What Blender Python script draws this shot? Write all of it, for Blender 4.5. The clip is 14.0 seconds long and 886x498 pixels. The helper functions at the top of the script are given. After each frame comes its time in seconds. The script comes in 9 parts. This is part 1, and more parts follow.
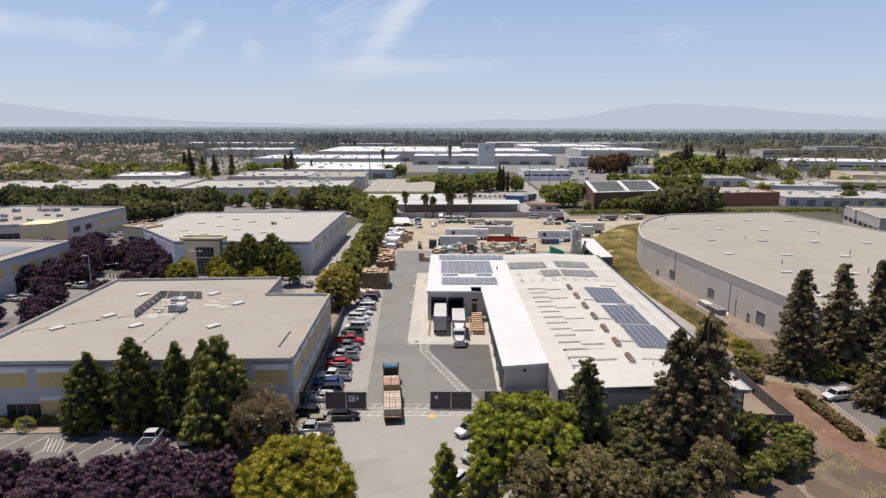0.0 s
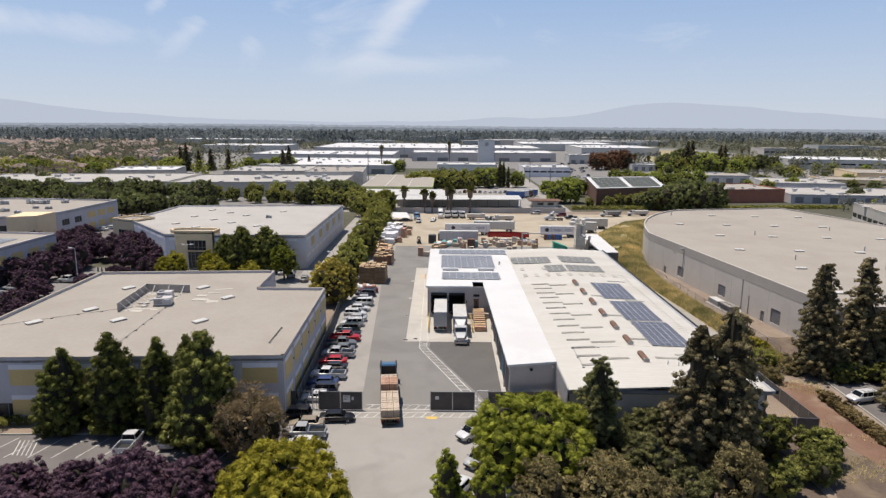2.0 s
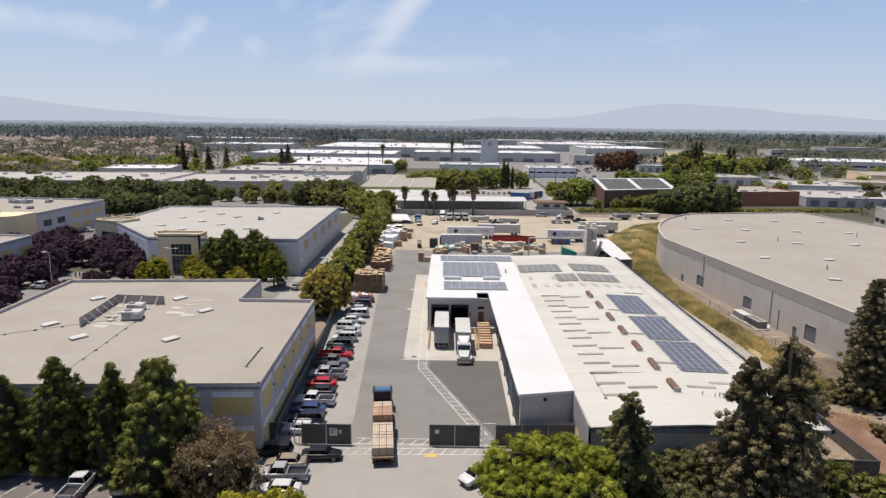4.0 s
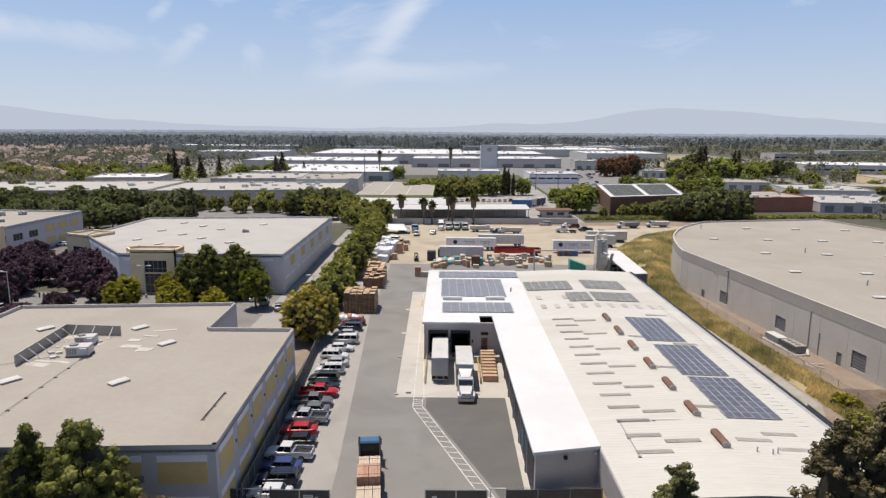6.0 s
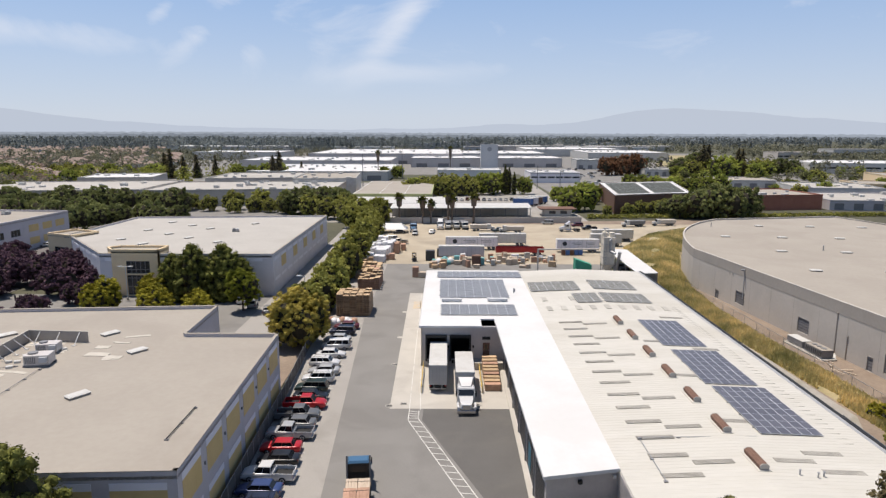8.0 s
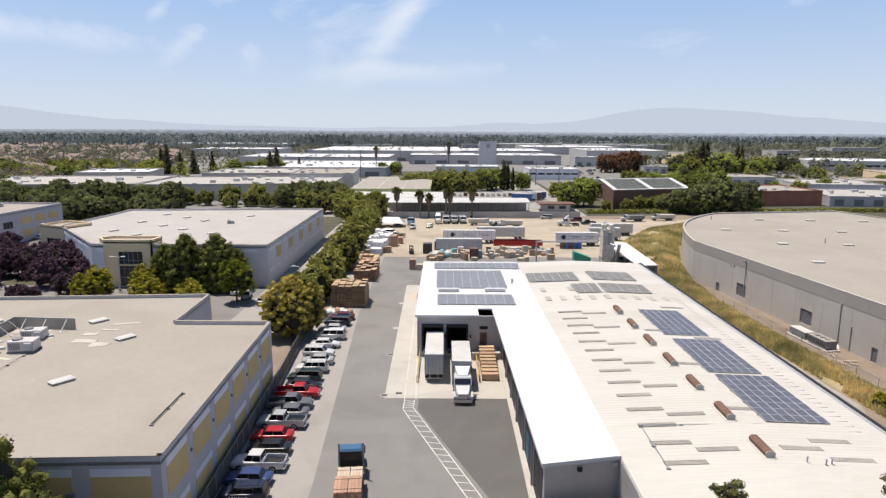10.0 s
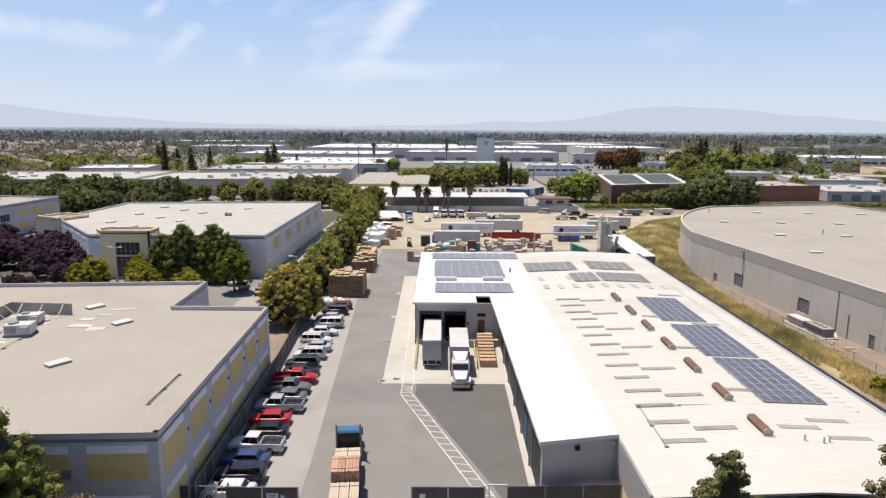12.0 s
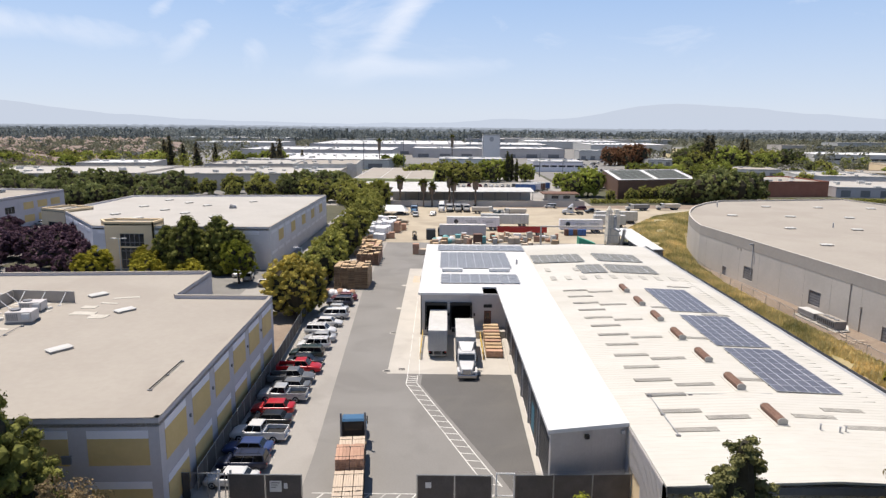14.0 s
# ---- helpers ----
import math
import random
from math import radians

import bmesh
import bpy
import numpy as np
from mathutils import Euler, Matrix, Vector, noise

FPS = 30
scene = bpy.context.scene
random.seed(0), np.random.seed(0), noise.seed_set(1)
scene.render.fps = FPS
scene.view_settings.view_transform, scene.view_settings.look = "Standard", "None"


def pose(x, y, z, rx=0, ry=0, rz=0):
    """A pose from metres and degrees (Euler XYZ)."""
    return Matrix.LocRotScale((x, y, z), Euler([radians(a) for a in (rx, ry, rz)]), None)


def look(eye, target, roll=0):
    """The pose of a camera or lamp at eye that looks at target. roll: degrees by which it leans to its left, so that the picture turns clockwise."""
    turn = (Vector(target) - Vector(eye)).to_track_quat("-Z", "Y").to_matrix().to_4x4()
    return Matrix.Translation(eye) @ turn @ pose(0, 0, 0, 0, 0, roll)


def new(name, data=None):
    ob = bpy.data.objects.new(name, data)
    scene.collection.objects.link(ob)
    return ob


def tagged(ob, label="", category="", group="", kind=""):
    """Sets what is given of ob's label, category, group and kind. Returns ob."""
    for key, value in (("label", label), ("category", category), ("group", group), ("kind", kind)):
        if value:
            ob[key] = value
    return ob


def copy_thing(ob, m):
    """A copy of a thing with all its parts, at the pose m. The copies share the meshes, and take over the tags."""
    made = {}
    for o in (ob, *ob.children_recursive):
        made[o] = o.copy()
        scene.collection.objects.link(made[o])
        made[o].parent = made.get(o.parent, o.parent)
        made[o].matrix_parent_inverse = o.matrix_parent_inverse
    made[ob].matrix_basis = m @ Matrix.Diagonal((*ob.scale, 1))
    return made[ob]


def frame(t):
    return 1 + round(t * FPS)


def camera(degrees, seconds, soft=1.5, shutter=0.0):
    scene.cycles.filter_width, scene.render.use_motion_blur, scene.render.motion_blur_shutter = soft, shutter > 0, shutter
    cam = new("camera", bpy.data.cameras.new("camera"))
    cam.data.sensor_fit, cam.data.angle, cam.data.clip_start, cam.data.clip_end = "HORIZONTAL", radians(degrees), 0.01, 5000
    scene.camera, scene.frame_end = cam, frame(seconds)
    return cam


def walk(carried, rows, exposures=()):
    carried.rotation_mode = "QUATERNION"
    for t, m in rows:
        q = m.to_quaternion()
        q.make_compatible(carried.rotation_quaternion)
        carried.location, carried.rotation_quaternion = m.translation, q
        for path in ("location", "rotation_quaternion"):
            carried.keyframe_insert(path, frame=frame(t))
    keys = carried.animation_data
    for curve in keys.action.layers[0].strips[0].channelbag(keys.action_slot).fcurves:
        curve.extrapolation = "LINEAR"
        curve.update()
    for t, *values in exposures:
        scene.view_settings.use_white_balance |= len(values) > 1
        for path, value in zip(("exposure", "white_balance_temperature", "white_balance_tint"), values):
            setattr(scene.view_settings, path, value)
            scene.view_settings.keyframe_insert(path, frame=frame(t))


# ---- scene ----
cam = camera(68.1, 14.0, soft=1.35)
PATH = [
    (0, (0.617, 0.453, 42.4), (0.608, 2.418, 42.03), 0.1),
    (0.5, (0.247, 1.556, 41.815), (0.245, 3.522, 41.443), 0.2),
    (1, (0.229, 2.824, 41.212), (0.227, 4.789, 40.838), 0.3),
    (1.5, (0.182, 4.45, 40.659), (0.18, 6.415, 40.284), 0.3),
    (2, (0.122, 6.39, 40.169), (0.118, 8.354, 39.794), 0.4),
    (2.5, (-0.035, 8.919, 39.932), (-0.039, 10.884, 39.557), 0.4),
    (3, (-0.084, 11.649, 39.741), (-0.089, 13.613, 39.368), 0.4),
    (5.3, (0.312, 27.993, 39.001), (0.298, 29.957, 38.623), 1.1),
    (5.5, (0.225, 29.385, 38.948), (0.215, 31.353, 38.589), 0.4),
    (6, (0.238, 32.795, 38.797), (0.23, 34.763, 38.44), 0.3),
    (6.5, (0.363, 35.592, 38.254), (0.354, 37.56, 37.901), 0.2),
    (7, (0.416, 37.861, 37.707), (0.407, 39.829, 37.354), 0.2),
    (7.5, (0.465, 39.656, 37.231), (0.456, 41.625, 36.878), 0.2),
    (8, (0.549, 40.905, 36.772), (0.54, 42.873, 36.419), 0.1),
    (10.5, (0.832, 42.658, 34.181), (0.829, 44.625, 33.824), 0.3),
    (11, (0.834, 42.67, 33.695), (0.833, 44.638, 33.337), 0.3),
    (11.5, (0.789, 42.513, 33.293), (0.791, 44.481, 32.934), 0.3),
    (12, (0.845, 42.447, 32.928), (0.847, 44.414, 32.568), 0.3),
    (12.5, (0.838, 42.393, 32.562), (0.841, 44.36, 32.201), 0.3),
    (13, (0.883, 42.397, 32.202), (0.886, 44.364, 31.838), 0.3),
    (13.5, (0.81, 42.738, 31.878), (0.804, 44.704, 31.512), 0.4),
    (14, (0.679, 43.395, 31.554), (0.666, 45.361, 31.187), 0.4),
]
walk(cam, [(t, look(eye, target, roll)) for t, eye, target, roll in PATH],
     exposures=[(0, 0.03), (3, 0.03), (5.5, 0.05), (7.5, 0.06), (10.5, 0.23), (14, 0.28)])

# ---- sky, sun, exposure ----
SUN_FROM = Vector((-0.25, 0.18, 1.0)).normalized()
world = bpy.data.worlds.new("sky")
scene.world = world
world.use_nodes = True
wn, wl = world.node_tree.nodes, world.node_tree.links
wn.clear()
w_out = wn.new("ShaderNodeOutputWorld")
w_bg = wn.new("ShaderNodeBackground")
w_bg.inputs["Strength"].default_value = 0.10
sky = wn.new("ShaderNodeTexSky")
sky.sky_type = "NISHITA"
sky.sun_disc = False
sky.sun_elevation = math.asin(SUN_FROM.z)
sky.sun_rotation = math.atan2(SUN_FROM.x, SUN_FROM.y)
sky.air_density, sky.dust_density, sky.ozone_density = 0.8, 0.3, 3.0
# thin, high haze: pale near the horizon, with a few wispy clouds higher up
w_tc = wn.new("ShaderNodeTexCoord")
w_sep = wn.new("ShaderNodeSeparateXYZ")
wl.new(w_tc.outputs["Generated"], w_sep.inputs[0])
w_haze = wn.new("ShaderNodeMapRange")
w_haze.inputs["From Min"].default_value, w_haze.inputs["From Max"].default_value = -0.01, 0.19
w_haze.inputs["To Min"].default_value, w_haze.inputs["To Max"].default_value = 0.92, 0.66
wl.new(w_sep.outputs["Z"], w_haze.inputs["Value"])
w_mix1 = wn.new("ShaderNodeMix")
w_mix1.data_type = "RGBA"
w_thin = wn.new("ShaderNodeMapRange")
w_thin.inputs["From Min"].default_value, w_thin.inputs["From Max"].default_value = 0.20, 0.36
w_thin.inputs["To Min"].default_value, w_thin.inputs["To Max"].default_value = 1.0, 0.05
wl.new(w_sep.outputs["Z"], w_thin.inputs["Value"])
w_veil = wn.new("ShaderNodeMath")
w_veil.operation = "MULTIPLY"
wl.new(w_haze.outputs[0], w_veil.inputs[0])
wl.new(w_thin.outputs[0], w_veil.inputs[1])
wl.new(w_veil.outputs[0], w_mix1.inputs["Factor"])
wl.new(sky.outputs[0], w_mix1.inputs[6])
w_tone = wn.new("ShaderNodeMix")
w_tone.data_type = "RGBA"
w_tone.inputs[6].default_value, w_tone.inputs[7].default_value = (5.75, 6.3, 7.35, 1), (3.2, 5.0, 8.2, 1)
w_high = wn.new("ShaderNodeMapRange")
w_high.inputs["From Min"].default_value, w_high.inputs["From Max"].default_value = 0.02, 0.24
wl.new(w_sep.outputs["Z"], w_high.inputs["Value"])
wl.new(w_high.outputs[0], w_tone.inputs["Factor"])
wl.new(w_tone.outputs[2], w_mix1.inputs[7])
w_map = wn.new("ShaderNodeMapping")
w_map.inputs["Scale"].default_value = (2.2, 1.0, 5.0)
w_map.inputs["Rotation"].default_value = (0, 0.5, 0.2)
wl.new(w_tc.outputs["Generated"], w_map.inputs[0])
w_cl = wn.new("ShaderNodeTexNoise")
w_cl.inputs["Scale"].default_value, w_cl.inputs["Detail"].default_value, w_cl.inputs["Roughness"].default_value = 2.0, 8, 0.6
w_cl.inputs["Distortion"].default_value = 0.6
wl.new(w_map.outputs[0], w_cl.inputs["Vector"])
w_cr = wn.new("ShaderNodeMapRange")
w_cr.inputs["From Min"].default_value, w_cr.inputs["From Max"].default_value = 0.57, 0.90
w_cr.inputs["To Min"].default_value, w_cr.inputs["To Max"].default_value = 0.0, 0.8


def sky_math(op, a, b=0.0, c=0.0):
    q = wn.new("ShaderNodeMath")
    q.operation = op
    for i, v in enumerate((a, b, c)):
        if isinstance(v, (int, float)):
            q.inputs[i].default_value = v
        else:
            wl.new(v, q.inputs[i])
    return q.outputs[0]


def wisp(u0, v0, su, sv, deg):
    """A soft streak of cloud about one direction of the sky, leaning by deg."""
    c, s = math.cos(radians(deg)), math.sin(radians(deg))
    du, dv = sky_math("SUBTRACT", sky_u, u0), sky_math("SUBTRACT", sky_v, v0)
    p = sky_math("MULTIPLY_ADD", du, c / su, sky_math("MULTIPLY", dv, s / su))
    q = sky_math("MULTIPLY_ADD", du, -s / sv, sky_math("MULTIPLY", dv, c / sv))
    return sky_math("EXPONENT", sky_math("MULTIPLY", sky_math("MULTIPLY_ADD", p, p, sky_math("MULTIPLY", q, q)), -1.0))


sky_u = sky_math("DIVIDE", w_sep.outputs["X"], w_sep.outputs["Y"])
sky_v = sky_math("DIVIDE", w_sep.outputs["Z"], w_sep.outputs["Y"])
streaks = w_cl.outputs[0]
for u0, v0, su, sv, deg, a in ((-0.57, 0.135, 0.17, 0.028, -8, 0.34), (-0.417, 0.172, 0.028, 0.012, 35, 0.2), (-0.387, 0.12, 0.045, 0.016, 40, 0.18), (-0.288, 0.107, 0.032, 0.022, 60, 0.19), (-0.085, 0.135, 0.13, 0.022, 51, 0.24), (-0.05, 0.085, 0.17, 0.014, 2, 0.27), (-0.33, 0.182, 0.04, 0.016, 10, 0.2), (0.52, 0.187, 0.045, 0.012, 10, 0.2)):
    streaks = sky_math("MULTIPLY_ADD", wisp(u0, v0, su, sv, deg), a, streaks)
wl.new(streaks, w_cr.inputs["Value"])
w_up = wn.new("ShaderNodeMapRange")
w_up.inputs["From Min"].default_value, w_up.inputs["From Max"].default_value = 0.05, 0.13
wl.new(w_sep.outputs["Z"], w_up.inputs["Value"])
w_mul = wn.new("ShaderNodeMath")
w_mul.operation = "MULTIPLY"
wl.new(w_cr.outputs[0], w_mul.inputs[0])
wl.new(w_up.outputs[0], w_mul.inputs[1])
w_mix2 = wn.new("ShaderNodeMix")
w_mix2.data_type = "RGBA"
wl.new(w_mul.outputs[0], w_mix2.inputs["Factor"])
wl.new(w_mix1.outputs[2], w_mix2.inputs[6])
w_mix2.inputs[7].default_value = (8.2, 8.3, 8.8, 1)
wl.new(w_mix2.outputs[2], w_bg.inputs["Color"])
wl.new(w_bg.outputs[0], w_out.inputs[0])

sun = new("sun", bpy.data.lights.new("sun", "SUN"))
sun.data.energy, sun.data.angle, sun.data.color = 5.0, radians(0.55), (1.0, 0.905, 0.80)
sun.matrix_world = look(SUN_FROM * 300, (0, 0, 0))


# ---- materials ----
ALBEDO_SHARE = 0.78  # one share for every base colour below, lowered so that shade renders deeper


def mat(name, c1, c2=None, rough=0.8, metal=0.0, scale=1.0, fine=12.0, bump=0.0, c3=None, stain=0.0, stain_scale=0.15, spec=0.4,
        vary=0.0, stretch=(1, 1, 1), coat=0.0):
    """Two colours mixed by broad and fine noise in metres, a third for stains with a shape of their own, vary: spread from piece to piece."""
    m = bpy.data.materials.new(name)
    m.use_nodes = True
    n, l = m.node_tree.nodes, m.node_tree.links
    b = n["Principled BSDF"]
    b.inputs["Roughness"].default_value, b.inputs["Metallic"].default_value = rough, metal
    b.inputs["Specular IOR Level"].default_value = spec
    b.inputs["Coat Weight"].default_value, b.inputs["Coat Roughness"].default_value = coat, 0.3
    c2 = c2 or tuple(min(1, v * 1.12) for v in c1)
    c1, c2, c3 = [c and tuple(v * ALBEDO_SHARE for v in c) for c in (c1, c2, c3)]
    geo = n.new("ShaderNodeNewGeometry")
    mp = n.new("ShaderNodeMapping")
    mp.inputs["Scale"].default_value = stretch
    l.new(geo.outputs["Position"], mp.inputs[0])
    broad = n.new("ShaderNodeTexNoise")
    broad.inputs["Scale"].default_value, broad.inputs["Detail"].default_value = 1 / scale, 4
    l.new(mp.outputs[0], broad.inputs["Vector"])
    grain = n.new("ShaderNodeTexNoise")
    grain.inputs["Scale"].default_value, grain.inputs["Detail"].default_value = fine, 3
    l.new(mp.outputs[0], grain.inputs["Vector"])
    add = n.new("ShaderNodeMath")
    add.operation = "MULTIPLY_ADD"
    add.inputs[1].default_value, add.inputs[2].default_value = 0.45, 0.0
    l.new(grain.outputs[0], add.inputs[0])
    add2 = n.new("ShaderNodeMath")
    add2.operation = "MULTIPLY_ADD"
    add2.inputs[1].default_value = 0.55
    l.new(broad.outputs[0], add2.inputs[0])
    l.new(add.outputs[0], add2.inputs[2])
    rng = n.new("ShaderNodeMapRange")
    rng.inputs["From Min"].default_value, rng.inputs["From Max"].default_value = 0.36, 0.64
    l.new(add2.outputs[0], rng.inputs["Value"])
    mix = n.new("ShaderNodeMix")
    mix.data_type = "RGBA"
    l.new(rng.outputs[0], mix.inputs["Factor"])
    mix.inputs[6].default_value, mix.inputs[7].default_value = (*c1, 1), (*c2, 1)
    col = mix.outputs[2]
    if c3:
        st = n.new("ShaderNodeTexNoise")
        st.inputs["Scale"].default_value, st.inputs["Detail"].default_value, st.inputs["Distortion"].default_value = stain_scale, 5, 0.7
        l.new(mp.outputs[0], st.inputs["Vector"])
        sr = n.new("ShaderNodeMapRange")
        sr.inputs["From Min"].default_value, sr.inputs["From Max"].default_value = 0.50, 0.66
        sr.inputs["To Max"].default_value = stain
        l.new(st.outputs[0], sr.inputs["Value"])
        mix3 = n.new("ShaderNodeMix")
        mix3.data_type = "RGBA"
        l.new(sr.outputs[0], mix3.inputs["Factor"])
        l.new(col, mix3.inputs[6])
        mix3.inputs[7].default_value = (*c3, 1)
        col = mix3.outputs[2]
    if vary:
        oi = n.new("ShaderNodeObjectInfo")
        vr = n.new("ShaderNodeMapRange")
        vr.inputs["To Min"].default_value, vr.inputs["To Max"].default_value = 1 - vary, 1 + vary
        l.new(oi.outputs["Random"], vr.inputs["Value"])
        hsv = n.new("ShaderNodeHueSaturation")
        l.new(vr.outputs[0], hsv.inputs["Value"])
        l.new(col, hsv.inputs["Color"])
        col = hsv.outputs[0]
    l.new(col, b.inputs["Base Color"])
    if bump:
        bp = n.new("ShaderNodeBump")
        bp.inputs["Strength"].default_value, bp.inputs["Distance"].default_value = bump, 0.05
        l.new(grain.outputs[0], bp.inputs["Height"])
        l.new(bp.outputs[0], b.inputs["Normal"])
    return m


def leaf_mat(name, c1, c2, through_light=0.25, patch=0.55, spread=0.55):
    """Foliage: colour from clump to clump, a little light through the leaf."""
    m = bpy.data.materials.new(name)
    m.use_nodes = True
    n, l = m.node_tree.nodes, m.node_tree.links
    b = n["Principled BSDF"]
    b.inputs["Roughness"].default_value, b.inputs["Specular IOR Level"].default_value = 0.7, 0.08
    geo = n.new("ShaderNodeNewGeometry")
    ns = n.new("ShaderNodeTexNoise")
    ns.inputs["Scale"].default_value, ns.inputs["Detail"].default_value = patch, 3
    l.new(geo.outputs["Position"], ns.inputs["Vector"])
    mm = n.new("ShaderNodeMath")
    mm.operation = "MULTIPLY_ADD"
    mm.inputs[1].default_value = spread
    l.new(geo.outputs["Random Per Island"], mm.inputs[0])
    rr = n.new("ShaderNodeMapRange")
    rr.inputs["From Min"].default_value, rr.inputs["From Max"].default_value = 0.3, 0.7
    rr.inputs["To Max"].default_value = 1.05 - spread
    l.new(ns.outputs[0], rr.inputs["Value"])
    l.new(rr.outputs[0], mm.inputs[2])
    mix = n.new("ShaderNodeMix")
    mix.data_type = "RGBA"
    l.new(mm.outputs[0], mix.inputs["Factor"])
    mix.inputs[6].default_value, mix.inputs[7].default_value = (*[v * 1.25 for v in c1], 1), (*[v * 1.7 for v in c2], 1)
    oi = n.new("ShaderNodeObjectInfo")
    vr = n.new("ShaderNodeMapRange")
    vr.inputs["To Min"].default_value, vr.inputs["To Max"].default_value = 0.82, 1.18
    l.new(oi.outputs["Random"], vr.inputs["Value"])
    hsv = n.new("ShaderNodeHueSaturation")
    l.new(vr.outputs[0], hsv.inputs["Value"])
    l.new(mix.outputs[2], hsv.inputs["Color"])
    l.new(hsv.outputs[0], b.inputs["Base Color"])
    tr = n.new("ShaderNodeBsdfTranslucent")
    l.new(hsv.outputs[0], tr.inputs["Color"])
    ms = n.new("ShaderNodeMixShader")
    ms.inputs[0].default_value = through_light
    l.new(b.outputs[0], ms.inputs[1])
    l.new(tr.outputs[0], ms.inputs[2])
    l.new(ms.outputs[0], n["Material Output"].inputs[0])
    return m


def glass_mat(name, tint, rough=0.05, spec=0.6):
    m = bpy.data.materials.new(name)
    m.use_nodes = True
    b = m.node_tree.nodes["Principled BSDF"]
    b.inputs["Base Color"].default_value = (*tint, 1)
    b.inputs["Roughness"].default_value, b.inputs["Specular IOR Level"].default_value = rough, spec
    return m


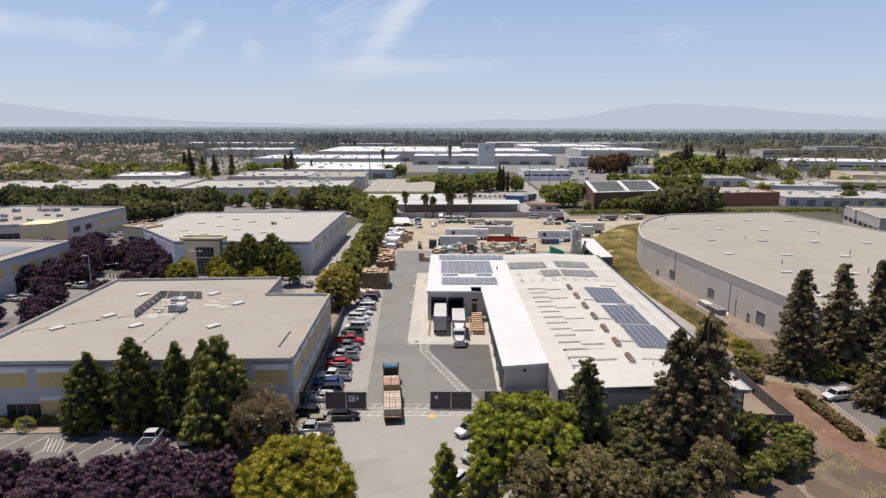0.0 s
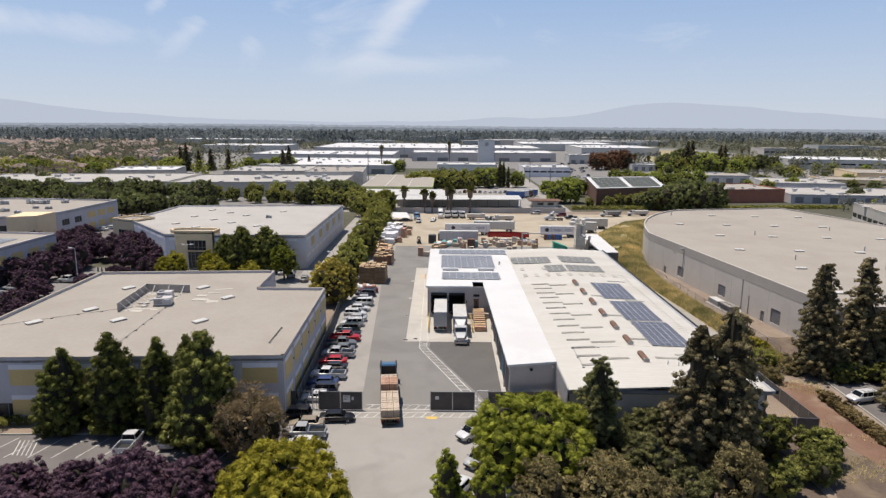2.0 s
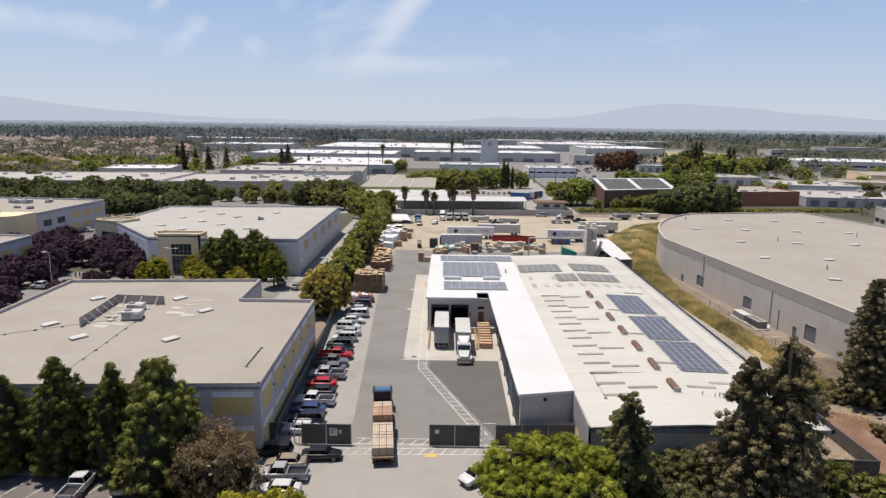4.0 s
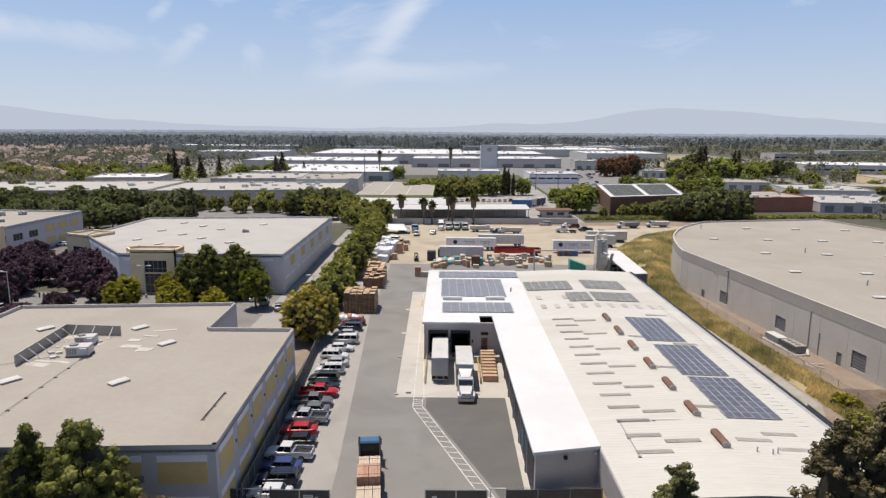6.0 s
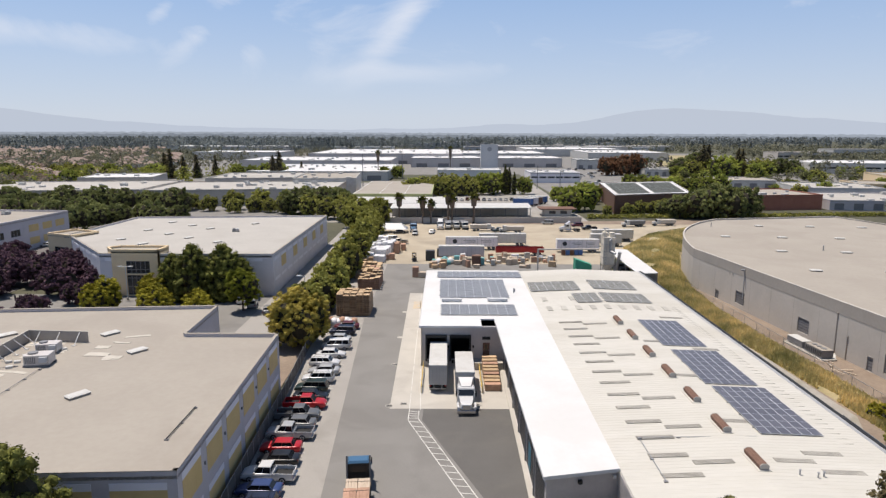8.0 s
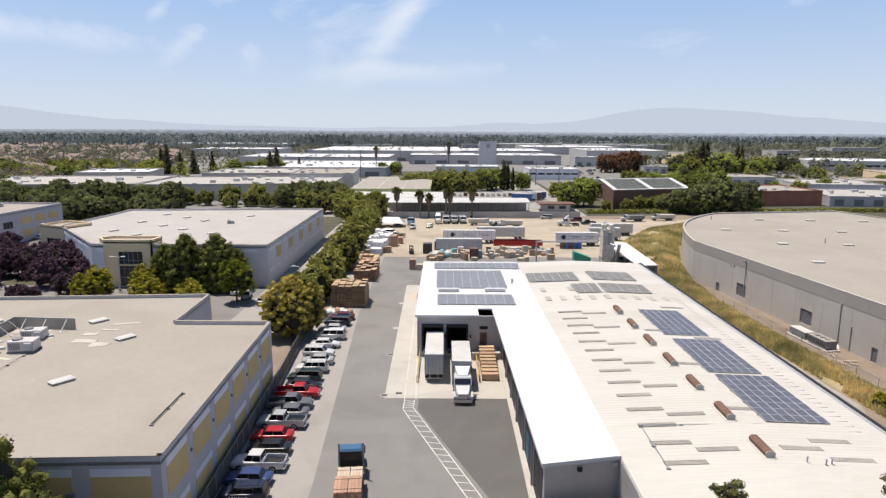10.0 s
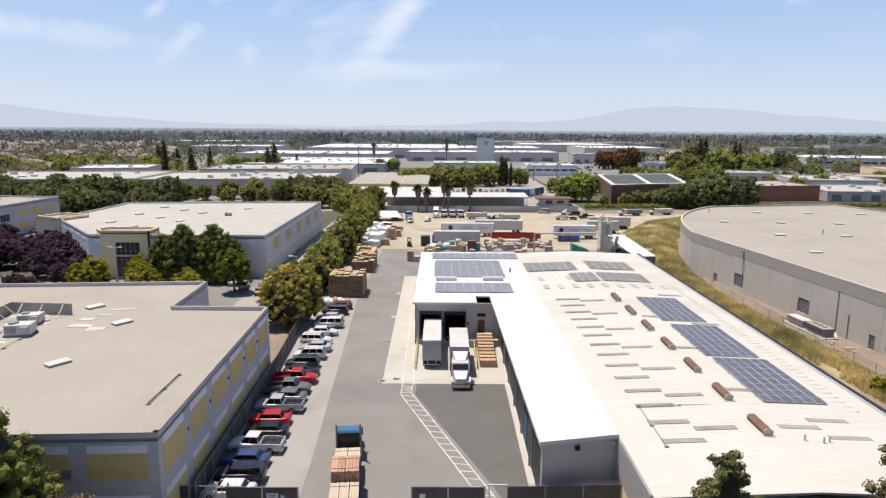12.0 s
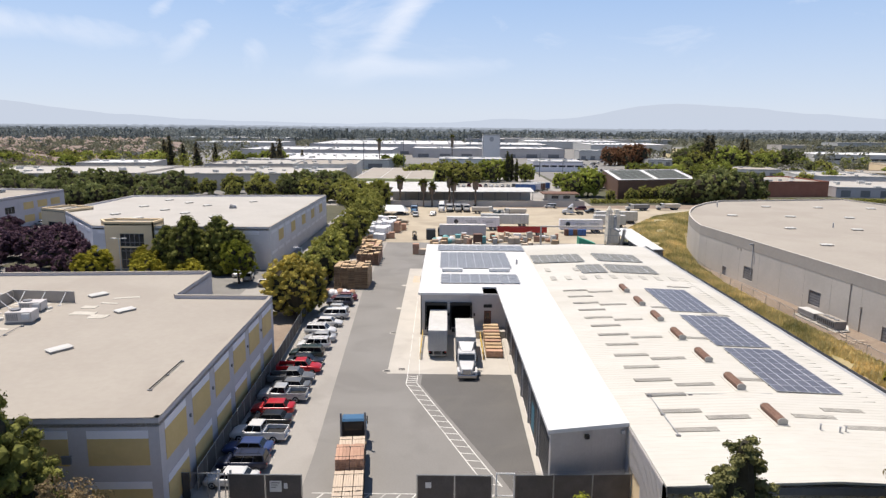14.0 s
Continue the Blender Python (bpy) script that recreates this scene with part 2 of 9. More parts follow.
M = dict(
    earth=mat("dry_earth", (0.27, 0.21, 0.16), (0.36, 0.285, 0.22), 0.95, scale=6, fine=2.5, bump=0.4, c3=(0.22, 0.16, 0.115), stain=0.7, stain_scale=0.09),
    soil=mat("dark_bare_soil", (0.115, 0.085, 0.065), (0.19, 0.14, 0.105), 0.95, scale=4, fine=2.5, bump=0.5, c3=(0.26, 0.195, 0.13), stain=0.8, stain_scale=0.2),
    land=mat("mixed_land", (0.075, 0.075, 0.045), (0.125, 0.12, 0.08), 0.95, scale=30, fine=0.4, c3=(0.10, 0.11, 0.06), stain=0.8, stain_scale=0.012),
    red_earth=mat("red_bark_mulch", (0.19, 0.105, 0.07), (0.27, 0.16, 0.11), 0.95, scale=3, fine=4, bump=0.5, c3=(0.33, 0.24, 0.17), stain=0.8, stain_scale=0.22),
    yard=mat("pale_gravel_dirt", (0.46, 0.39, 0.29), (0.54, 0.47, 0.36), 0.95, scale=8, fine=3, bump=0.3, c3=(0.36, 0.31, 0.24), stain=0.7, stain_scale=0.06),
    asphalt=mat("worn_asphalt", (0.245, 0.235, 0.22), (0.28, 0.27, 0.255), 0.92, scale=7, fine=6, bump=0.25, c3=(0.21, 0.20, 0.188), stain=0.7, stain_scale=0.11),
    asphalt_lot=mat("car_park_asphalt", (0.185, 0.168, 0.16), (0.22, 0.20, 0.19), 0.92, scale=5, fine=6, bump=0.25, c3=(0.15, 0.137, 0.13), stain=0.7, stain_scale=0.14),
    asphalt_dark=mat("dark_asphalt", (0.132, 0.126, 0.12), (0.158, 0.151, 0.144), 0.9, scale=4, fine=6, bump=0.25, c3=(0.175, 0.165, 0.15), stain=0.6, stain_scale=0.16),
    asphalt_pale=mat("sun_bleached_asphalt", (0.37, 0.35, 0.32), (0.42, 0.395, 0.365), 0.92, scale=6, fine=6, bump=0.25, c3=(0.31, 0.292, 0.265), stain=0.7, stain_scale=0.13),
    concrete=mat("pale_concrete", (0.53, 0.50, 0.45), (0.60, 0.565, 0.505), 0.9, scale=4, fine=5, bump=0.15, c3=(0.45, 0.415, 0.37), stain=0.5, stain_scale=0.2),
    kerb=mat("kerb_concrete", (0.42, 0.40, 0.36), (0.50, 0.48, 0.43), 0.9, scale=2, fine=8),
    paint=mat("road_paint", (0.68, 0.67, 0.63), (0.80, 0.79, 0.75), 0.8, scale=0.8, fine=9, c3=(0.36, 0.35, 0.32), stain=0.7, stain_scale=0.7),
    paint_yellow=mat("yellow_paint", (0.72, 0.50, 0.12), (0.80, 0.58, 0.2), 0.8, scale=0.8, fine=9),
    roof_tan=mat("tan_roof_coating", (0.40, 0.36, 0.31), (0.44, 0.40, 0.345), 0.9, scale=9, fine=1.5, bump=0.1, c3=(0.36, 0.32, 0.275), stain=0.5, stain_scale=0.07),
    roof_pale=mat("pale_roof_coating", (0.48, 0.455, 0.42), (0.53, 0.505, 0.465), 0.9, scale=9, fine=1.5, bump=0.1, c3=(0.44, 0.41, 0.37), stain=0.5, stain_scale=0.07),
    roof_patch=mat("pale_roof_patch", (0.56, 0.52, 0.45), (0.64, 0.60, 0.53), 0.9, scale=1.2, fine=3),
    roof_white=mat("white_roof_membrane", (0.74, 0.735, 0.73), (0.79, 0.785, 0.78), 0.7, scale=7, fine=2, c3=(0.70, 0.69, 0.67), stain=0.6, stain_scale=0.1),
    roof_cream=mat("cream_metal_roof", (0.63, 0.605, 0.54), (0.69, 0.665, 0.605), 0.6, scale=5, fine=1.6, c3=(0.56, 0.525, 0.45), stain=0.5, stain_scale=0.12, stretch=(0.25, 1, 1)),
    skylight=mat("grey_fibreglass_skylight", (0.45, 0.43, 0.38), (0.53, 0.505, 0.45), 0.6, scale=1, fine=5, vary=0.12),
    skylight_dark=mat("dark_skylight_groove", (0.24, 0.225, 0.195), (0.31, 0.29, 0.25), 0.7, scale=1, fine=5),
    wall_grey=mat("lavender_grey_paint", (0.62, 0.585, 0.605), (0.67, 0.635, 0.655), 0.85, scale=4, fine=3, bump=0.1, c3=(0.56, 0.53, 0.545), stain=0.5, stain_scale=0.3),
    wall_light=mat("pale_lavender_paint", (0.80, 0.765, 0.785), (0.86, 0.825, 0.845), 0.85, scale=4, fine=3, bump=0.1, c3=(0.74, 0.705, 0.72), stain=0.5, stain_scale=0.3),
    wall_band=mat("pale_lilac_paint", (0.95, 0.92, 0.95), (1.0, 0.97, 1.0), 0.85, scale=3, fine=3),
    wall_gold=mat("ochre_paint", (0.76, 0.56, 0.24), (0.82, 0.61, 0.28), 0.85, scale=3, fine=3, c3=(0.70, 0.52, 0.25), stain=0.5, stain_scale=0.4),
    wall_tan=mat("tan_stucco", (0.96, 0.73, 0.45), (1.0, 0.80, 0.52), 0.9, scale=3, fine=5),
    green_band=mat("pale_green_fascia", (0.44, 0.46, 0.20), (0.50, 0.52, 0.26), 0.8, scale=3, fine=3),
    wall_taupe=mat("taupe_tilt_up_concrete", (0.60, 0.555, 0.50), (0.66, 0.61, 0.55), 0.9, scale=6, fine=2, bump=0.1, c3=(0.53, 0.49, 0.44), stain=0.5, stain_scale=0.1),
    wall_band_dark=mat("taupe_parapet_band", (0.42, 0.385, 0.345), (0.47, 0.43, 0.385), 0.9, scale=5, fine=2),
    metal_wall=mat("grey_metal_siding", (0.61, 0.575, 0.56), (0.68, 0.645, 0.63), 0.55, scale=3, fine=3, metal=0.1),
    metal_dark=mat("dark_metal_door", (0.045, 0.045, 0.05), (0.07, 0.07, 0.075), 0.6, scale=2, fine=4),
    fascia=mat("grey_fascia", (0.22, 0.22, 0.23), (0.27, 0.27, 0.28), 0.6, scale=2, fine=4),
    white=mat("white_paint", (0.76, 0.76, 0.76), (0.82, 0.82, 0.82), 0.5, scale=2, fine=4),
    offwhite=mat("weathered_white_metal", (0.62, 0.61, 0.58), (0.72, 0.71, 0.68), 0.55, scale=2, fine=4, c3=(0.5, 0.47, 0.42), stain=0.4, stain_scale=0.4),
    grey=mat("light_grey_metal", (0.42, 0.43, 0.45), (0.48, 0.49, 0.51), 0.5, scale=2, fine=4, metal=0.2),
    black=mat("black_plastic", (0.015, 0.015, 0.016), (0.025, 0.025, 0.026), 0.6),
    rubber=mat("tyre_rubber", (0.016, 0.016, 0.017), (0.026, 0.025, 0.025), 0.9),
    chrome=mat("chrome", (0.7, 0.7, 0.72), None, 0.18, 1.0),
    steel=mat("galvanised_steel", (0.38, 0.39, 0.40), (0.46, 0.47, 0.48), 0.45, 0.7),
    rust=mat("rusty_red_brown_metal", (0.16, 0.085, 0.06), (0.24, 0.14, 0.10), 0.8, scale=0.6, fine=6),
    vent_side=mat("vent_end_metal", (0.46, 0.44, 0.40), (0.54, 0.51, 0.47), 0.5),
    pv=mat("solar_cells", (0.115, 0.113, 0.135), (0.14, 0.138, 0.16), 0.32, scale=1.5, fine=6, spec=0.6, vary=0.10),
    pv_dark=mat("dark_olive_solar_cells", (0.09, 0.095, 0.075), (0.12, 0.125, 0.10), 0.6, scale=1.5, fine=6, spec=0.2),
    pv_dull=mat("dull_grey_solar_cells", (0.22, 0.22, 0.205), (0.26, 0.26, 0.24), 0.6, scale=1.5, fine=6, spec=0.3, vary=0.06),
    # paler grey of these panels also stands for sky reflected at low angle
    pv_grey=mat("grey_solar_cells", (0.235, 0.24, 0.25), (0.27, 0.275, 0.285), 0.35, scale=1.5, fine=6, spec=0.7, vary=0.06),
    gravel=mat("grey_gravel_strip", (0.36, 0.335, 0.30), (0.46, 0.43, 0.385), 0.95, scale=1.5, fine=5, bump=0.4, c3=(0.30, 0.27, 0.2), stain=0.6, stain_scale=0.25),
    pv_frame=mat("panel_frame", (0.74, 0.75, 0.78), None, 0.45, 0.15),
    window=glass_mat("dark_window_glass", (0.018, 0.022, 0.028), 0.22),
    car_glass=glass_mat("tinted_car_glass", (0.008, 0.009, 0.011), 0.12, 0.28),
    dark=mat("interior_shade", (0.02, 0.02, 0.02), (0.03, 0.03, 0.03), 0.9),
    wood=mat("new_pallet_wood", (0.52, 0.36, 0.21), (0.64, 0.47, 0.30), 0.85, scale=0.7, fine=9, vary=0.18),
    wood_dark=mat("weathered_pallet_wood", (0.42, 0.29, 0.18), (0.58, 0.42, 0.27), 0.9, scale=0.7, fine=8, vary=0.34),
    wood_red=mat("reddish_stained_wood", (0.44, 0.26, 0.18), (0.56, 0.35, 0.25), 0.9, scale=0.8, fine=8, vary=0.18),
    lumber=mat("pale_lumber", (0.58, 0.47, 0.36), (0.68, 0.56, 0.44), 0.85, scale=0.8, fine=8, stretch=(1, 0.1, 1)),
    wrap=mat("white_plastic_wrap", (0.86, 0.85, 0.86), (0.95, 0.94, 0.95), 0.4, scale=0.8, fine=4, vary=0.08),
    chain=mat("dark_privacy_mesh", (0.10, 0.09, 0.085), (0.135, 0.122, 0.115), 0.9, scale=1, fine=12),
    fence_board=mat("weathered_fence_boards", (0.11, 0.1, 0.09), (0.17, 0.155, 0.14), 0.9, scale=0.5, fine=6, vary=0.15, stretch=(1, 1, 0.1)),
    brick=mat("red_brick_wall", (0.42, 0.17, 0.11), (0.50, 0.21, 0.14), 0.9, scale=3, fine=4),
    bark=mat("bark", (0.10, 0.07, 0.05), (0.16, 0.12, 0.09), 0.95, scale=0.5, fine=8, bump=0.4),
    palm_trunk=mat("palm_trunk", (0.17, 0.13, 0.10), (0.24, 0.19, 0.15), 0.95, scale=0.4, fine=6),
    dry_grass=leaf_mat("dry_grass", (0.20, 0.205, 0.065), (0.60, 0.49, 0.25), 0.35, 0.13, 0.3),
    grass_floor=mat("dry_grass_ground", (0.36, 0.30, 0.16), (0.47, 0.39, 0.22), 0.95, scale=3, fine=3, bump=0.5, c3=(0.25, 0.23, 0.10), stain=0.8, stain_scale=0.12),
    green_grass=mat("green_lawn", (0.13, 0.17, 0.045), (0.19, 0.22, 0.07), 0.95, scale=4, fine=4, bump=0.4),
    # dark-to-bright patches of the dark green leaves also imitate sunlit and shaded lumps
    leaf_dark=leaf_mat("dark_green_leaves", (0.014, 0.017, 0.005), (0.14, 0.143, 0.036), 0.05, 0.7, 0.25),
    leaf_redwood=leaf_mat("redwood_needles", (0.022, 0.019, 0.009), (0.175, 0.145, 0.075), 0.03, 0.7, 0.16),
    # shade inside the crowns is put into this near-black core colour
    inner=mat("crown_shade_core", (0.030, 0.026, 0.014), (0.05, 0.042, 0.024), 0.95, scale=0.5, fine=6),
    leaf_yellow=leaf_mat("yellow_green_leaves", (0.10, 0.092, 0.010), (0.27, 0.24, 0.032), 0.28, 0.5, 0.2),
    leaf_mid=leaf_mat("mid_green_leaves", (0.045, 0.055, 0.014), (0.165, 0.165, 0.045), 0.15, 0.5, 0.3),
    leaf_lime=leaf_mat("bright_green_leaves", (0.068, 0.08, 0.011), (0.225, 0.235, 0.036), 0.38, 0.5, 0.2),
    leaf_golden=leaf_mat("golden_olive_leaves", (0.12, 0.105, 0.02), (0.36, 0.29, 0.07), 0.2, 0.35, 0.2),
    leaf_park_lime=leaf_mat("fresh_green_leaves", (0.11, 0.13, 0.025), (0.30, 0.32, 0.075), 0.4, 0.12, 0.2),
    leaf_park=leaf_mat("park_green_leaves", (0.065, 0.075, 0.028), (0.18, 0.19, 0.07), 0.25, 0.12, 0.2),
    leaf_ficus=leaf_mat("olive_green_leaves", (0.095, 0.10, 0.024), (0.29, 0.28, 0.075), 0.25, 0.5, 0.2),
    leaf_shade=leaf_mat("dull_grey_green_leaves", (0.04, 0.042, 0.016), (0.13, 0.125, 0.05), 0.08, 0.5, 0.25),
    leaf_purple=leaf_mat("purple_plum_leaves", (0.030, 0.018, 0.024), (0.10, 0.058, 0.076), 0.08, 0.6, 0.3),
    leaf_brown=leaf_mat("dry_olive_brown_leaves", (0.075, 0.062, 0.026), (0.235, 0.195, 0.09), 0.2, 0.5, 0.3),
    leaf_tan=leaf_mat("dry_tan_brown_leaves", (0.085, 0.06, 0.032), (0.22, 0.165, 0.09), 0.15, 0.5, 0.35),
    leaf_hedge=leaf_mat("olive_brown_hedge_leaves", (0.045, 0.034, 0.014), (0.12, 0.09, 0.04), 0.08, 0.4, 0.25),
    leaf_rust=leaf_mat("rusty_red_leaves", (0.08, 0.04, 0.02), (0.19, 0.10, 0.055), 0.15, 0.3, 0.3),
    leaf_pink=leaf_mat("dusty_pink_brown_leaves", (0.12, 0.088, 0.07), (0.23, 0.175, 0.14), 0.25, 0.06, 0.25),
    # far foliage, greyed and lightened: distance haze is put into both base colours
    leaf_haze=leaf_mat("hazed_needles", (0.095, 0.11, 0.11), (0.165, 0.18, 0.175), 0.35, 0.02, 0.2),
    leaf_far=leaf_mat("far_hazed_leaves", (0.065, 0.07, 0.05), (0.16, 0.155, 0.105), 0.3, 0.05, 0.22),
    leaf_far_lime=leaf_mat("far_yellow_green_leaves", (0.10, 0.11, 0.02), (0.22, 0.22, 0.05), 0.2, 0.05, 0.25),
)
PAINTS = {}


def car_paint(name, c):
    if name not in PAINTS:
        PAINTS[name] = mat("car_paint_" + name, c, tuple(v * 1.04 for v in c), 0.34, 0.1, coat=0.4, scale=3)
    return PAINTS[name]


import itertools

from mathutils.geometry import tessellate_polygon


# ---- mesh building ----
class Geo:
    """Collects boxes, prisms, tubes and lofts into one mesh."""

    def __init__(self):
        self.v, self.f, self.m = [], [], []

    def add(self, verts, faces, m=0):
        o = len(self.v)
        self.v += [tuple(p) for p in verts]
        self.f += [tuple(i + o for i in q) for q in faces]
        self.m += [m] * len(faces)
        return self

    def box(self, x0, y0, z0, x1, y1, z1, m=0, c=0.0):
        """A box; c: chamfer of its upright and top edges."""
        if c <= 0:
            v = [(x0, y0, z0), (x1, y0, z0), (x1, y1, z0), (x0, y1, z0), (x0, y0, z1), (x1, y0, z1), (x1, y1, z1), (x0, y1, z1)]
            return self.add(v, [(0, 3, 2, 1), (4, 5, 6, 7), (0, 1, 5, 4), (1, 2, 6, 5), (2, 3, 7, 6), (3, 0, 4, 7)], m)
        o = [(x0 + c, y0), (x1 - c, y0), (x1, y0 + c), (x1, y1 - c), (x1 - c, y1), (x0 + c, y1), (x0, y1 - c), (x0, y0 + c)]
        i = [(x0 + 2 * c, y0 + c), (x1 - 2 * c, y0 + c), (x1 - c, y0 + 2 * c), (x1 - c, y1 - 2 * c), (x1 - 2 * c, y1 - c), (x0 + 2 * c, y1 - c), (x0 + c, y1 - 2 * c), (x0 + c, y0 + 2 * c)]
        return self.loft([[(x, y, z0) for x, y in o], [(x, y, z1 - c) for x, y in o], [(x, y, z1) for x, y in i]], m)

    def prism(self, poly, z0, z1, m=0):
        n = len(poly)
        v = [(x, y, z0) for x, y in poly] + [(x, y, z1) for x, y in poly]
        caps = [tuple(range(n))]
        if n > 4:
            caps = [tuple(q) for q in tessellate_polygon([[Vector((x, y, 0)) for x, y in poly]])]
            caps = [q if (Vector(poly[q[1]]) - Vector(poly[q[0]])).cross(Vector(poly[q[2]]) - Vector(poly[q[0]])) > 0 else q[::-1] for q in caps]
        f = [q[::-1] for q in caps] + [tuple(i + n for i in q) for q in caps] + [(i, (i + 1) % n, n + (i + 1) % n, n + i) for i in range(n)]
        return self.add(v, f, m)

    def loft(self, rings, m=0, caps=True):
        n = len(rings[0])
        v = [p for r in rings for p in r]
        f = [(k * n + i, k * n + (i + 1) % n, (k + 1) * n + (i + 1) % n, (k + 1) * n + i) for k in range(len(rings) - 1) for i in range(n)]
        if caps:
            f += [tuple(range(n - 1, -1, -1)), tuple(range((len(rings) - 1) * n, len(rings) * n))]
        return self.add(v, f, m)

    def tube(self, p0, p1, r0, r1=None, n=8, m=0):
        p0, p1 = Vector(p0), Vector(p1)
        r1 = r0 if r1 is None else r1
        q = (p1 - p0).to_track_quat("Z", "Y").to_matrix()
        ring = lambda p, r: [p + q @ Vector((r * math.cos(2 * math.pi * i / n), r * math.sin(2 * math.pi * i / n), 0)) for i in range(n)]
        return self.loft([ring(p0, r0), ring(p1, r1)], m)

    def beam(self, p0, p1, w, h, m=0):
        """A square bar from p0 to p1."""
        p0, p1 = Vector(p0), Vector(p1)
        q = (p1 - p0).to_track_quat("Y", "Z").to_matrix()
        ring = lambda p: [p + q @ Vector((a * w / 2, 0, b * h / 2)) for a, b in ((-1, -1), (-1, 1), (1, 1), (1, -1))]
        return self.loft([ring(p0), ring(p1)], m)

    def quad(self, a, b, c, d, m=0):
        return self.add([a, b, c, d], [(0, 1, 2, 3)], m)

    def mesh(self, name, mats, smooth=False):
        me = bpy.data.meshes.new(name)
        me.from_pydata(self.v, [], self.f)
        for q in mats if isinstance(mats, (list, tuple)) else [mats]:
            me.materials.append(q)
        me.polygons.foreach_set("material_index", self.m)
        if smooth:
            me.polygons.foreach_set("use_smooth", [True] * len(self.f))
        me.update()
        return me


def thing(name, at, label, category, group="", kind="", turn=0.0):
    ob = new(name)
    ob.empty_display_size = 0.3
    ob.matrix_basis = pose(*at, 0, 0, turn)
    return tagged(ob, label, category, group, kind)


def part(name, geo, material, parent, label="", smooth=False, at=None):
    ob = new(name, geo if isinstance(geo, bpy.types.Mesh) else geo.mesh(name, material, smooth))
    ob.parent = parent
    if at is not None:
        ob.matrix_basis = at if isinstance(at, Matrix) else pose(*at)
    return tagged(ob, label)


def solid(name, geo, material, label, category, group="", kind="", smooth=False, at=None):
    """A thing that is one mesh."""
    ob = new(name, geo if isinstance(geo, bpy.types.Mesh) else geo.mesh(name, material, smooth))
    if at is not None:
        ob.matrix_basis = at if isinstance(at, Matrix) else pose(*at)
    return tagged(ob, label, category, group, kind)


def wall_run(geo, p0, p1, z0, z1, thick, holes=(), m=0):
    """An upright wall from p0 to p1 (its outer face on the line; the body to the left), cut through by holes (u0, u1, w0, w1)."""
    p0, p1 = Vector((*p0, 0)), Vector((*p1, 0))
    d = (p1 - p0)
    length = d.length
    d.normalize()
    nrm = Vector((-d.y, d.x, 0))
    us = sorted({0.0, length, *[max(0, min(length, h[k])) for h in holes for k in (0, 1)]})
    ws = sorted({z0, z1, *[max(z0, min(z1, h[k])) for h in holes for k in (2, 3)]})
    nu, nw = len(us) - 1, len(ws) - 1
    open_ = lambda i, j: not (0 <= i < nu and 0 <= j < nw) or any(h[0] <= us[i] + 1e-4 and h[1] >= us[i + 1] - 1e-4 and h[2] <= ws[j] + 1e-4 and h[3] >= ws[j + 1] - 1e-4 for h in holes)
    verts = [p0 + d * u + nrm * (thick * k) + Vector((0, 0, w)) for k in (0, 1) for u in us for w in ws]
    at = lambda i, j, k: k * (nu + 1) * (nw + 1) + i * (nw + 1) + j
    faces = []
    for i in range(nu):
        for j in range(nw):
            if open_(i, j):
                continue
            faces += [(at(i, j, 0), at(i + 1, j, 0), at(i + 1, j + 1, 0), at(i, j + 1, 0)), (at(i, j, 1), at(i, j + 1, 1), at(i + 1, j + 1, 1), at(i + 1, j, 1))]
            for (a, b), (x, y) in ((((0, 0), (1, 0)), (0, -1)), (((1, 0), (1, 1)), (1, 0)), (((1, 1), (0, 1)), (0, 1)), (((0, 1), (0, 0)), (-1, 0))):
                if open_(i + x, j + y):
                    faces.append((at(i + a[0], j + a[1], 0), at(i + a[0], j + a[1], 1), at(i + b[0], j + b[1], 1), at(i + b[0], j + b[1], 0)))
    used = sorted({k for q in faces for k in q})
    no = {k: i for i, k in enumerate(used)}
    return geo.add([verts[k] for k in used], [tuple(no[k] for k in q) for q in faces], m)


def on_wall(geo, p0, p1, u0, u1, w0, w1, out, back=0.0, m=0):
    """A slab on the outer face of a wall: from back metres inside to out metres proud."""
    p0, p1 = Vector((*p0, 0)), Vector((*p1, 0))
    d = (p1 - p0).normalized()
    nrm = Vector((-d.y, d.x, 0))
    q = [p0 + d * u0 - nrm * out, p0 + d * u1 - nrm * out, p0 + d * u1 + nrm * back, p0 + d * u0 + nrm * back]
    return geo.prism([(v.x, v.y) for v in q], w0, w1, m)


def sheet(name, poly, z, material, label, category="ground", thick=0.3):
    return solid(name, Geo().prism(poly, z - thick, z), material, label, category, kind="structure")


# ---- the ground ----
tagged(solid("ground", Geo().add([(-4500, -900, -0.06), (4500, -900, -0.06), (4500, 4800, -0.06), (-4500, 4800, -0.06)], [(0, 1, 2, 3)]), M["land"],
             "flat dry suburban land reaching to the hills", "ground", kind="structure"))
sheet("ground_truck_yard", [(-12, 94.5), (9.9, 94.5), (9.9, 124), (-6.8, 124), (-7.6, 188), (-3.4, 188), (-3.4, 200), (-15.9, 222), (-15.6, 165), (-12.2, 103)], 0.0, M["asphalt"],
      "grey worn asphalt of the truck yard", "asphalt")
sheet("ground_parking_strip", [(-22.6, 94.5), (-12, 94.5), (-12.2, 103), (-15.6, 165), (-15.9, 222), (-23.5, 222)], 0.004, M["asphalt_pale"],
      "pale sun-bleached paving of the staff parking row", "paving")
sheet("ground_dark_patch", [(-2.4, 123.9), (9.5, 123.9), (9.6, 95.2), (6.9, 95.2), (5.6, 99.2), (-2.5, 120.5)], 0.008, M["asphalt_dark"],
      "newer dark asphalt in front of the loading dock", "asphalt")
